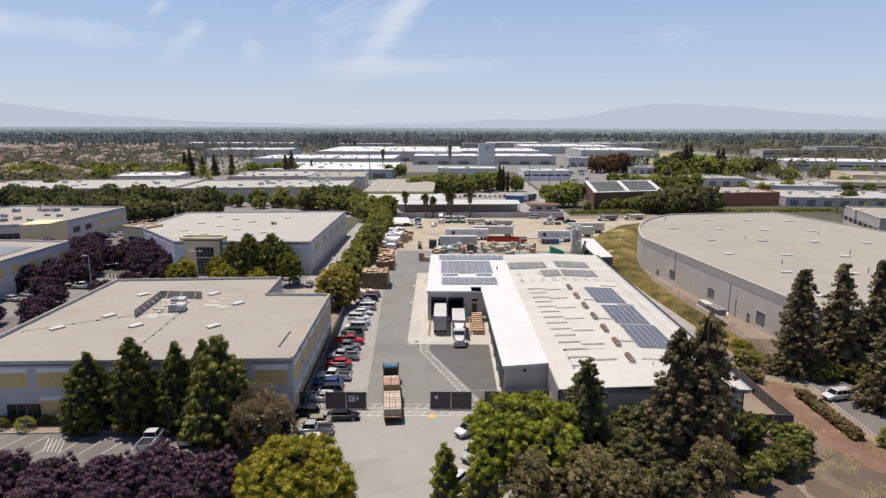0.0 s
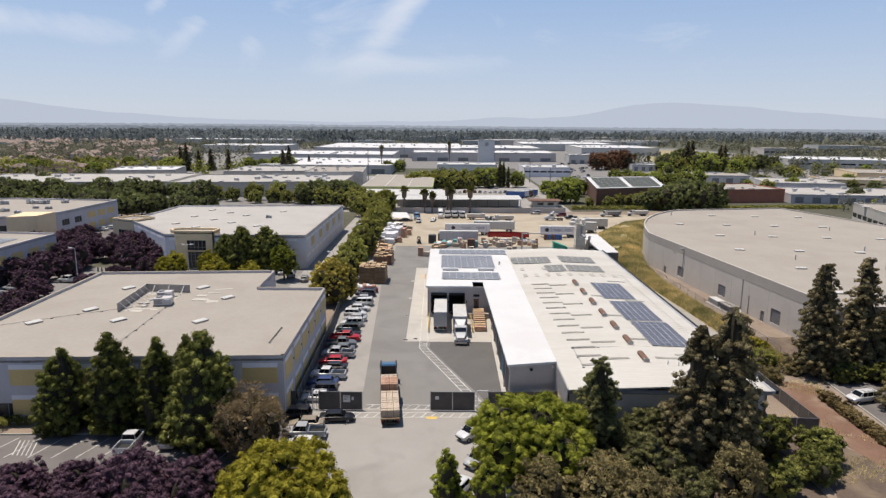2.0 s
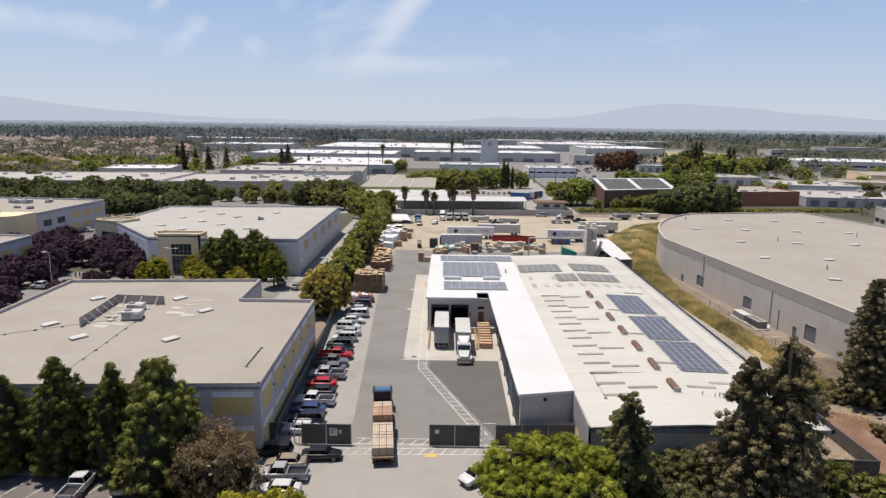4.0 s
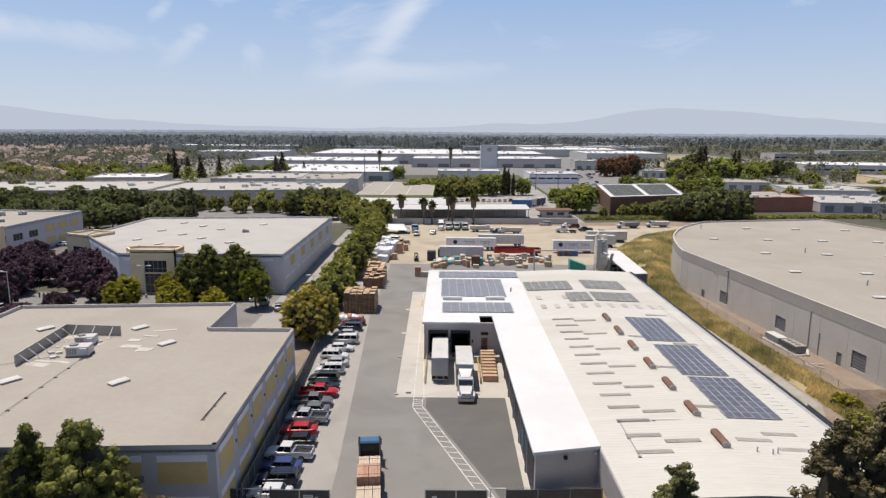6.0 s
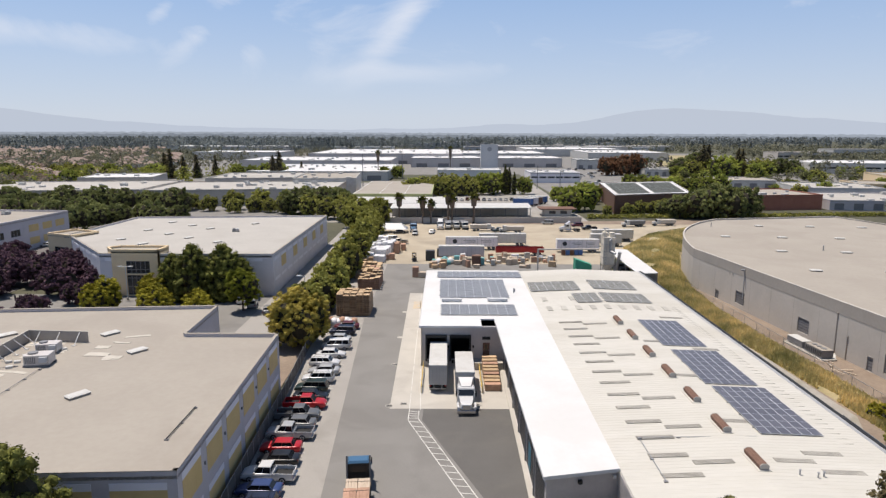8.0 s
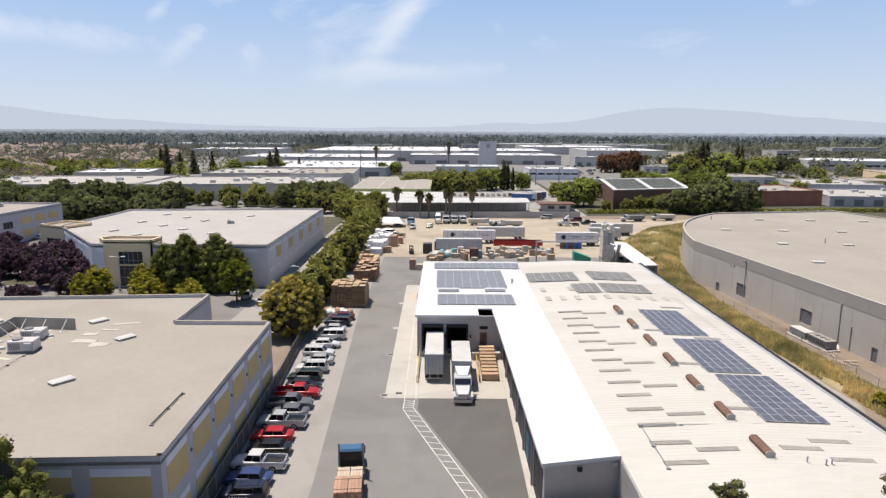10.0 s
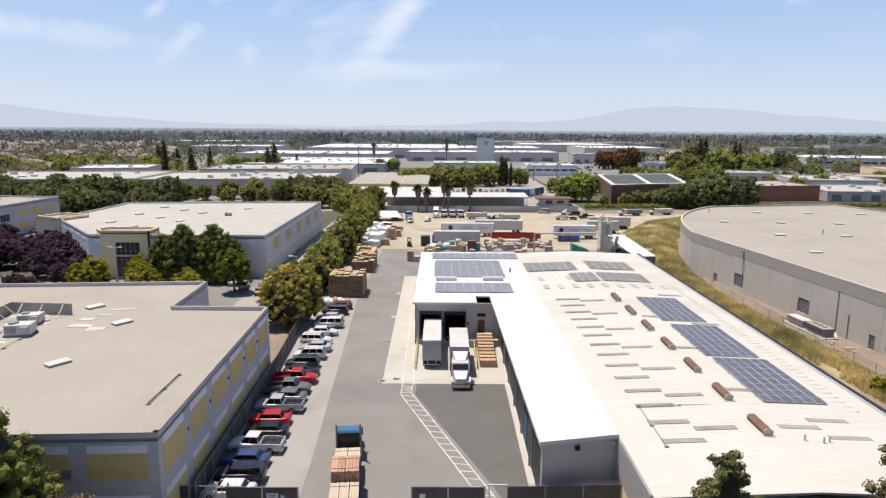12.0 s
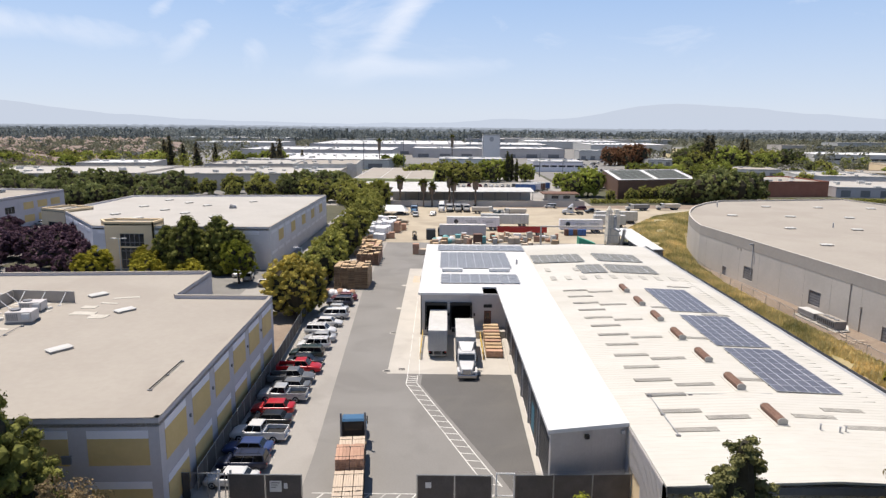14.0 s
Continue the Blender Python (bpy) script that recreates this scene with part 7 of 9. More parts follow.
plant(mid_olive, [(-96, 338, 0.7), (-88, 342, 0.8), (-80, 340, 0.7), (-72, 336, 1.0), (-50, 318, 1.0), (-42, 312, 1.0), (-36, 318, 1.0), (-44, 330, 1.1), (-34, 304, 1.0), (-110, 345, 0.8), (-120, 350, 0.8),
                  (-30, 310, 1.0), (-27, 304, 1.05), (4, 428, 1.3), (12, 430, 1.2), (8, 421, 1.0), (-2, 436, 1.3), (16, 424, 1.0), (-88, 352, 1.0), (-74, 350, 1.0), (-100, 350, 1.0), (-22, 424, 0.9), (-4, 425, 1.1), (18, 432, 0.9), (-10, 432, 1.0), (-14, 440, 1.0)], rng)
plant(mid_lime, [(58, 346, 1.15), (66, 349, 1.3), (26, 428, 1.3), (32, 440, 1.3), (22, 445, 1.2), (47, 432, 1.0), (66, 385, 0.95), (74, 380, 1.0), (60, 392, 0.8), (80, 392, 0.9), (-280, 556, 1.1), (-265, 560, 1.2), (-250, 556, 1.1), (-235, 562, 1.1), (-226, 556, 1.2),
                 (-163, 556, 1.2), (-152, 558, 1.1), (-142, 562, 1.2), (-131, 560, 1.3), (-48, 560, 1.0), (-38, 566, 1.0), (120, 470, 1.0), (130, 476, 0.9), (-200, 500, 0.9), (-212, 505, 0.8)], rng)
plant(mid_rust, [(146, 610, 1.0), (155, 606, 1.1), (163, 610, 1.15), (150, 602, 0.8)], rng)
plant(mid_con, [(-205, 556, 0.8), (-197, 562, 0.85), (-183, 565, 0.75), (-224, 566, 0.9), (-132, 545, 0.85), (-129, 552, 0.9), (-120, 590, 0.5), (-70, 372, 0.45)], rng)
plant(cypress, [(38, 431, 0.95), (41, 429, 0.8)], rng)
# the dark wood beside the solar roof
plant(mid_round, [(134, 344, 0.9), (128, 340, 0.9), (97, 334, 0.6), (103, 336, 0.65), (140, 336, 0.7)], rng)
plant(mid_olive, [(72, 331, 0.5), (82, 334, 0.55), (88, 335, 0.65), (94, 337, 0.6), (100, 340, 0.7), (106, 342, 0.75)], rng)
plant(mid_olive, [(205, 590, 1.5), (218, 596, 1.6), (236, 600, 1.5), (250, 604, 1.5), (262, 596, 1.6), (276, 606, 1.4), (133, 452, 1.0), (146, 456, 1.1), (158, 450, 1.0), (122, 446, 0.9)], rng)
plant(mid_lime, [(222, 572, 1.8), (231, 576, 1.6), (262, 580, 1.3), (250, 574, 1.2), (138, 440, 1.1), (128, 444, 1.0), (158, 438, 1.1), (148, 436, 1.0), (168, 444, 1.1)], rng)
plant(mid_round, [(198, 602, 1.7), (212, 608, 2.0), (246, 608, 1.6), (284, 606, 1.6), (298, 612, 1.4)], rng)
plant(mid_con, [(216, 596, 1.15), (224, 606, 1.2), (243, 590, 1.0), (256, 612, 1.0)], rng)
plant(mid_round, [(102, 324, 1.1), (109, 322, 1.4), (116, 325, 1.55), (122, 322, 1.4), (129, 326, 1.5)], rng)
for k in range(95):
    x, y = rng.uniform(185, 480), rng.uniform(350, 640)
    plant(rng.choice((mid_round, mid_olive, mid_lime)), [(x, y, rng.uniform(0.45, 0.95))], rng)
for k in range(100):
    x, y = rng.uniform(-460, -240), rng.uniform(380, 620)
    if x < -0.55 * y + 20:
        plant(rng.choice((mid_round, mid_olive, mid_lime, mid_olive)), [(x, y, rng.uniform(0.7, 1.2))], rng)
# fan palms on the far side of the yard
def palm(at, h, label="fan palm with shaggy brown trunk skirt"):
    t = thing("palm_tree", at, label, "palm tree", "palms behind the yard")
    part("trunk", Geo().tube((0, 0, -0.2), (0, 0, h * 0.55), 0.45, 0.35).tube((0, 0, h * 0.55), (0, 0, h * 0.86), 1.0, 1.35, 10), M["palm_trunk"], t)
    g = Geo()
    r = random.Random(int(h * 10))
    for k in range(60):
        a, el = r.uniform(0, 6.28), r.uniform(-0.5, 1.3)
        L = r.uniform(2.1, 3.1)
        d = Vector((math.cos(a) * math.cos(el), math.sin(a) * math.cos(el), math.sin(el)))
        s = Vector((-math.sin(a), math.cos(a), 0)) * 0.55
        o = Vector((0, 0, h * 0.86))
        g.add([o, o + d * L * 0.55 - s, o + d * L + Vector((0, 0, -0.5)), o + d * L * 0.55 + s], [(0, 1, 2, 3)])
    part("crown", g, M["leaf_dark"], t)
    return t


for x, h in ((-18.4, 12.4), (-9.0, 10.9), (-5.6, 9.2), (1.4, 14.0), (3.0, 11.5), (11.8, 12.6)):
    palm((x, 305.5, 0), h)
copy_thing(lime, pose(-26.5, 306, 0, 0, 0, 40) @ Matrix.Diagonal((1.1, 1.1, 1.15, 1)))

# hedge and dry strip along the back road
g, spots = Geo(), []
for k in range(1500):
    x = rng.uniform(62, 200)
    spots += clump_spots(rng, Vector((x, 322 + 0.08 * (x - 62) + rng.uniform(-2, 2), rng.uniform(0.2, 1.3))), 0.7, 3)
leaves(rng, spots, 0.9, g)
solid("hedge", g, M["leaf_ficus"], "long olive-green hedge along the far road", "hedge")


# ---- woods and hills to the horizon ----
def woods(name, label, n, x0, x1, y0, y1, hmin, hmax, leaf, size, seed, per=26, cone=0.4, keep=None):
    r = random.Random(seed)
    g, spots = Geo(), []
    for _ in range(n):
        x, y = r.uniform(x0, x1), r.uniform(y0, y1)
        if keep and not keep(x, y):
            continue
        h = r.uniform(hmin, hmax)
        con = r.random() < cone
        w = h * (0.32 if con else 0.85)
        for _ in range(per):
            z = r.random()
            rad = 0.5 * w * ((1 - z) if con else math.sqrt(max(0, 1 - (2 * z - 1) ** 2)) * 1.0)
            a = r.uniform(0, 6.283)
            d = Vector((math.cos(a), math.sin(a), 1.1))
            spots.append((Vector((x + rad * d.x, y + rad * d.y, h * (0.12 + 0.88 * z))), d))
    leaves(r, spots, size, g)
    return solid(name, g, M[leaf], label, "woods", kind="stuff")


clear = lambda x, y: not ((-235 < x < 160 and 570 < y < 970) or (50 < x < 440 and 740 < y < 1160) or (-60 < x < 60 and y < 640))
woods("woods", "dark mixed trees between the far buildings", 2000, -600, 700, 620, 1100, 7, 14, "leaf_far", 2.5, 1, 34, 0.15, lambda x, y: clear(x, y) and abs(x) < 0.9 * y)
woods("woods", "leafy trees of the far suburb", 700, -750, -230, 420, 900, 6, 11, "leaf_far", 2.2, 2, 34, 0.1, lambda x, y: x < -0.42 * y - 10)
woods("woods", "dusty pink-brown trees of the far suburb", 800, -750, -250, 430, 900, 5, 9, "leaf_pink", 2.2, 3, 32, 0.0, lambda x, y: x < -0.42 * y - 10)
woods("woods", "yellow-green trees before the factory and suburb", 150, -420, -150, 505, 585, 6, 11, "leaf_far_lime", 1.7, 7, 50, 0.0, lambda x, y: x < -230 or y < 580 and x < -165)
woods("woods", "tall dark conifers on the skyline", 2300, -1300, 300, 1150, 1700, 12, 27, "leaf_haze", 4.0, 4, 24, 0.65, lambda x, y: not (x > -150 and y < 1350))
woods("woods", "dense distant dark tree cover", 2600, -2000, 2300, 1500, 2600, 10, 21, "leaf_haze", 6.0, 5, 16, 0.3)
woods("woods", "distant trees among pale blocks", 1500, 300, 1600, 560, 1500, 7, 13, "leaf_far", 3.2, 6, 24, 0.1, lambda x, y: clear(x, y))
free = lambda x, y: not ((172 < x < 318 and 340 < y < 508) or (284 < x < 438 and 434 < y < 524) or (148 < x < 206 and 220 < y < 276))
woods("woods", "small green and brown street trees between low offices", 420, 190, 520, 270, 600, 4, 8, "leaf_far", 1.3, 8, 44, 0.0, lambda x, y: free(x, y) and x > 0.45 * y)
woods("woods", "yellow-green street trees between low offices", 120, 190, 520, 290, 600, 4, 8, "leaf_far_lime", 1.3, 9, 44, 0.0, lambda x, y: free(x, y) and x > 0.45 * y)
for x, y, h in ((-53, 560, 24), (4, 590, 27), (178, 626, 14), (192, 630, 12)):
    palm((x, y, 0), h, "tall slender palm among factory halls")


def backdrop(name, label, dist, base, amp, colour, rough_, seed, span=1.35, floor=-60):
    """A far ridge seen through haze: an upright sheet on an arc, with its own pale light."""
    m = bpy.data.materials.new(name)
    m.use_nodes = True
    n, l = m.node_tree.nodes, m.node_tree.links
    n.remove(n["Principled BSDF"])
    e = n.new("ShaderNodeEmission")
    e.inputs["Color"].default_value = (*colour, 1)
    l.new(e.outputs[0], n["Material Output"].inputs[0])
    g, k = Geo(), 420
    for i in range(k + 1):
        a = -span / 2 + span * i / k
        x, y = dist * math.sin(a), dist * math.cos(a)
        h = base(a) + amp * noise.fractal(Vector((a * rough_, seed, 0)), 0.9, 2.0, 5)
        g.v += [(x, y, floor), (x, y, h)]
    for i in range(k):
        g.f.append((2 * i, 2 * i + 2, 2 * i + 3, 2 * i + 1))
        g.m.append(0)
    return solid(name, g, m, label, "backdrop", kind="structure")


bump_ = lambda a, c, w, h: h * math.exp(-((a - c) / w) ** 2)
# haze is painted here: each ridge glows in one pale blue-grey colour
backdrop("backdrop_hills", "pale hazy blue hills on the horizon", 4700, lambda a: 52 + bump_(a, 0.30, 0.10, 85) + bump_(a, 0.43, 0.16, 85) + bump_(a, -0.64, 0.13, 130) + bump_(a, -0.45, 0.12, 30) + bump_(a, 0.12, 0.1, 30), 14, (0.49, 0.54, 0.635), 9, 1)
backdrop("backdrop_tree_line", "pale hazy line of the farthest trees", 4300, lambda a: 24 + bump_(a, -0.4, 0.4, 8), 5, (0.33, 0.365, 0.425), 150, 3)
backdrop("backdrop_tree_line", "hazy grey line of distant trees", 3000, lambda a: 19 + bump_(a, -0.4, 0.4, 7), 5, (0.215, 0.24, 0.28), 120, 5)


# ---- vehicles ----
def wheel_meshes(r, w):
    n = 16
    ring = lambda x, q: [(x, q * math.cos(6.2832 * i / n), q * math.sin(6.2832 * i / n)) for i in range(n)]
    tyre = Geo().loft([ring(-w / 2, r * 0.62), ring(-w / 2, r * 0.94), ring(-w * 0.3, r), ring(w * 0.3, r), ring(w / 2, r * 0.94), ring(w / 2, r * 0.62)], caps=True).mesh("wheel", M["rubber"], True)
    x = w / 2 + 0.02
    g = Geo().loft([ring(-x + 0.03, r * 0.2), ring(-x, r * 0.56), ring(-x + 0.016, r * 0.6), ring(x - 0.016, r * 0.6), ring(x, r * 0.56), ring(x - 0.03, r * 0.2)], caps=True)
    return tyre, g.mesh("rim", M["grey"], True)


WHEELS = {"car": wheel_meshes(0.33, 0.23), "pickup": wheel_meshes(0.39, 0.27), "truck": wheel_meshes(0.5, 0.55), "steer": wheel_meshes(0.5, 0.3)}
M["head"] = mat("headlight_lens", (0.75, 0.75, 0.75), None, 0.15)
M["tail"] = mat("tail_light_lens", (0.35, 0.02, 0.02), None, 0.2)


def wheels(t, kind, xs, ys, r, rims=True):
    tyre, rim = WHEELS[kind]
    for y in ys:
        for x in xs:
            w = part("wheel", tyre, None, t, at=(x, y, r))
            if rims:
                part("rim", rim, None, w)


def ring8(y, w, zb, zs, zt, tuck=0.86):
    h = [(0.86, zb), (0.95, zb + 0.08), (0.99, zb + 0.24), (1.0, zb + (zs - zb) * 0.62), (0.985, zs), (0.94, zs + (zt - zs) * 0.55), (tuck, zt), (tuck * 0.55, zt + 0.025)]
    return [(-a * w, y, z) for a, z in h[:1]] + [(a * w, y, z) for a, z in h] + [(-a * w, y, z) for a, z in h[:0:-1]]


CARS = dict(  # length, half width, belt, bonnet, roof, cabin from/to (rear .. front, share of length), boot height
    sedan=(4.75, 0.91, 0.95, 0.88, 1.45, -0.36, 0.20, 0.98),
    suv=(4.75, 0.95, 1.10, 1.08, 1.76, -0.47, 0.22, 1.10),
    van=(5.0, 0.98, 1.10, 1.00, 1.84, -0.48, 0.32, 1.10),
    pickup=(5.7, 0.99, 1.16, 1.14, 1.86, -0.10, 0.22, 1.10),
)


def car(at, turn, kind, colour, label, rack=False, group="parked cars", category=None, far=False):
    """A car with its nose along its own +y."""
    L, w, belt, bonnet, roof, c0, c1, boot = CARS[kind]
    paint = car_paint(*colour)
    t = thing({"sedan": "sedan", "suv": "suv", "van": "minivan", "pickup": "pickup_truck"}[kind], at, label, category or ("pickup truck" if kind == "pickup" else "car"), group, turn=turn)
    zb = 0.24 if kind in ("sedan",) else 0.34
    h = L / 2
    g = Geo()
    yb0, yb1 = L * c0, L * c1
    rings = [ring8(-h, w * 0.88, zb + 0.12, boot * 0.78, boot * 0.86), ring8(-h + 0.16, w * 0.97, zb, boot * 0.9, boot), ring8(yb0, w, zb, belt * 0.93, belt),
             ring8((yb0 + yb1) / 2, w, zb, belt * 0.93, belt), ring8(yb1 + 0.25, w, zb, belt * 0.92, belt * 0.985), ring8(h - 0.5, w * 0.97, zb, bonnet * 0.82, bonnet * 0.93), ring8(h - 0.08, w * 0.86, zb + 0.05, bonnet * 0.66, bonnet * 0.76),
             ring8(h, w * 0.78, zb + 0.14, bonnet * 0.55, bonnet * 0.62)]
    if kind == "pickup":
        rings = rings[2:]
        rings[0] = ring8(yb0 - 0.02, w, zb, belt * 0.93, belt)
    g.loft(rings)
    part("body", g, paint, t, smooth=True)
    if kind == "pickup":
        bed = Geo()
        y0, y1 = -h, yb0 - 0.06
        bed.box(-w, y0 + 0.06, zb + 0.1, -w + 0.09, y1, belt)
        bed.box(w - 0.09, y0 + 0.06, zb + 0.1, w, y1, belt)
        bed.box(-w, y0, zb + 0.1, w, y0 + 0.06, belt)
        bed.box(-w + 0.09, y1 - 0.07, zb + 0.1, w - 0.09, y1, belt)
        part("cargo_bed", bed, paint, t)
        part("bed_floor", Geo().box(-w + 0.09, y0 + 0.06, zb + 0.1, w - 0.09, y1 - 0.07, 0.72), M["black"], t, "dark bed liner")
        part("bumper", Geo().box(-w * 0.95, y0 - 0.14, 0.42, w * 0.95, y0 - 0.002, 0.62), M["chrome"], t)
    # greenhouse
    rk = 0.42 if kind in ("sedan",) else 0.10 if kind == "pickup" else 0.22
    ws = 0.62 if kind != "van" else 0.75
    wr = w * 0.76
    yr0, yr1 = yb0 + rk, yb1 - ws + 0.25
    lower = [(-w * 0.9, yb0 + 0.03, belt - 0.03), (w * 0.9, yb0 + 0.03, belt - 0.03), (w * 0.88, yb1 + 0.22, belt - 0.03), (-w * 0.88, yb1 + 0.22, belt - 0.03)]
    upper = [(-wr, yr0, roof - 0.06), (wr, yr0, roof - 0.06), (wr, yr1, roof - 0.06), (-wr, yr1, roof - 0.06)]
    top = [(-wr * 0.9, yr0 + 0.08, roof), (wr * 0.9, yr0 + 0.08, roof), (wr * 0.9, yr1 - 0.08, roof), (-wr * 0.9, yr1 - 0.08, roof)]
    part("cabin", Geo().loft([lower, upper, top]), paint, t)
    lo, up = [Vector(p) for p in lower], [Vector(p) for p in upper]

    def pane(name, a, b, c, d, e0=0.04, e1=0.96, f0=0.06, f1=0.95):
        """Glass on the cabin face a b c d (a b below), a little proud."""
        n = (b - a).cross(d - a).normalized() * 0.008
        P = lambda u, v: a.lerp(b, u).lerp(d.lerp(c, u), v)
        q = [P(e0, f0), P(e1, f0), P(e1, f1), P(e0, f1)]
        part(name, Geo().loft([[p - n for p in q], [p + n for p in q]]), M["car_glass"], t)

    pane("rear_window", lo[0], lo[1], up[1], up[0])
    pane("windscreen", lo[2], lo[3], up[3], up[2])
    for k in ((0.04, 0.30), (0.33, 0.62), (0.65, 0.96)) if kind in ("suv", "van") and not far else ((0.05, 0.50), (0.53, 0.96)):
        pane("side_window", lo[1], lo[2], up[2], up[1], *k)
        pane("side_window", lo[3], lo[0], up[0], up[3], 1 - k[1], 1 - k[0])
    if far:
        r = 0.39 if kind == "pickup" else 0.33
        wheels(t, "pickup" if kind == "pickup" else "car", (-w + 0.1, w - 0.1), (-h + 0.2 * L, h - 0.19 * L), r, False)
        return t
    for s in (-1, 1):
        part("headlight", Geo().box(s * w * 0.55 - 0.16, h - 0.16, bonnet * 0.60, s * w * 0.55 + 0.16, h - 0.02, bonnet * 0.74), M["head"], t)
        part("tail_light", Geo().box(s * w * 0.76 - 0.1, -h - 0.012, boot * 0.66, s * w * 0.76 + 0.1, -h + 0.1, boot * 0.84), M["tail"], t)
        part("mirror", Geo().box(s * w - (0 if s > 0 else 0.18), yb1 - 0.1, belt, s * w + (0.18 if s > 0 else 0), yb1 + 0.06, belt + 0.16), paint, t)
    part("grille", Geo().box(-w * 0.42, h - 0.06, bonnet * 0.42, w * 0.42, h + 0.01, bonnet * 0.6), M["black"], t)
    part("number_plate", Geo().box(-0.26, -h - 0.03 - (0.13 if kind == "pickup" else 0), 0.55, 0.26, -h + 0.04, 0.68), M["white"], t)
    if rack:
        g = Geo()
        for s in (-1, 1):
            g.tube((s * wr * 0.8, yr0 + 0.2, roof + 0.06), (s * wr * 0.8, yr1 - 0.2, roof + 0.06), 0.02, n=5)
        g.tube((-wr * 0.8, yr0 + 0.5, roof + 0.07), (wr * 0.8, yr0 + 0.5, roof + 0.07), 0.02, n=5)
        g.tube((-wr * 0.8, yr1 - 0.5, roof + 0.07), (wr * 0.8, yr1 - 0.5, roof + 0.07), 0.02, n=5)
        part("roof_rack", g, M["black"], t)
    big = kind == "pickup"
    r = 0.39 if big else 0.33
    wheels(t, "pickup" if big else "car", (-w + 0.1, w - 0.1), (-h + 0.2 * L, h - 0.19 * L), r)
    return t


WHITE, SILVER, BLACK, RED = ("white", (0.74, 0.74, 0.74)), ("silver", (0.46, 0.47, 0.48)), ("black", (0.012, 0.012, 0.014)), ("red", (0.50, 0.012, 0.018))
NAVY, BLUE, GREEN, GREY, MAROON, TAN = ("navy", (0.018, 0.026, 0.06)), ("blue", (0.04, 0.07, 0.20)), ("dark_green", (0.018, 0.035, 0.03)), ("grey", (0.16, 0.165, 0.17)), ("maroon", (0.12, 0.012, 0.02)), ("tan", (0.36, 0.30, 0.22))
ROW = [(97.0, "sedan", WHITE, 90, "white sedan partly behind the gate fence"), (99.7, "suv", NAVY, 90, "dark blue suv with roof rack"), (102.7, "sedan", BLUE, 90, "blue sedan in the parking row"),
       (105.7, "pickup", WHITE, 90, "white crew-cab pickup with dark open bed"), (109.0, "sedan", BLACK, 90, "black sedan in the parking row"), (112.0, "sedan", RED, 90, "bright red sedan in the parking row"),
       (115.5, "pickup", SILVER, 90, "silver crew-cab pickup with dark open bed"), (118.3, "sedan", GREY, 90, "dark grey sedan in the parking row"), (120.8, "pickup", GREY, -90, "grey-green pickup backed into its stall"),
       (124.2, "pickup", RED, -90, "bright red pickup backed into its stall"), (127.0, "sedan", BLACK, -90, "black sedan backed into its stall"), (129.8, "suv", GREEN, 90, "dark green suv with roof rack"), (133.4, "suv", WHITE, 90, "white boxy suv in the parking row"),
       (136.8, "sedan", SILVER, 90, "silver sedan in the parking row"), (140.0, "suv", WHITE, -90, "white suv with roof rack"), (144.4, "sedan", WHITE, -90, "white sedan in the parking row"),
       (148.6, "van", WHITE, 90, "white minivan in the parking row"), (152.4, "sedan", SILVER, 90, "silver hatchback in the parking row"), (156.6, "suv", NAVY, 90, "dark navy suv near the trees"), (160.2, "sedan", MAROON, 90, "maroon sedan near the pallet stacks")]
for k, (y, kind, col, turn, lab) in enumerate(ROW):
    car((-18.4 + 0.25 * math.sin(k * 2.1), y, 0.004), turn + 2 * math.sin(k * 1.7), kind, col, lab, rack=kind == "suv", group="cars of the parking row")
G_F = "cars outside the gate"
car((-14.4, 90.4, 0), -86, "sedan", BLACK, "glossy black sedan parked along the gate", group=G_F)
car((-20.4, 91.0, 0), 90, "suv", BLACK, "small black jeep with pale soft roof", group=G_F)
car((-18.2, 88.4, 0), 92, "sedan", TAN, "dusty tan sedan with dark bonnet", group=G_F)
car((-18.0, 85.7, 0), 92, "pickup", SILVER, "silver-white pickup truck with grey bed", group=G_F)
car((-17.6, 82.7, 0), 91, "sedan", WHITE, "white sedan parked outside the gate", group=G_F)
car((-16.9, 79.9, 0), 91, "sedan", GREY, "grey sedan half under a tree", group=G_F)
car((4.0, 86.0, 0), 130, "suv", WHITE, "white suv parked askew outside the gate", rack=True, group=G_F)
car((4.6, 79.2, 0), 140, "suv", SILVER, "silver-blue suv under the round tree", rack=True, group=G_F)
car((1.8, 72.6, 0), 150, "sedan", WHITE, "white sedan behind the lime-green trees", group=G_F)
G_L = "cars of the front car park"
car((-39.2, 82.8, 0), 2, "pickup", WHITE, "white crew-cab pickup in a slanted stall", group=G_L)
car((-34.4, 83.6, 0), 4, "suv", SILVER, "silver suv under the upright trees", group=G_L)
car((62.4, 98.2, 0.01), 105, "suv", WHITE, "white suv in the shaded car park", rack=True)
car((68.6, 95.0, 0.01), 100, "sedan", SILVER, "silver sedan in the shaded car park")
G_W = "cars of the western car parks"
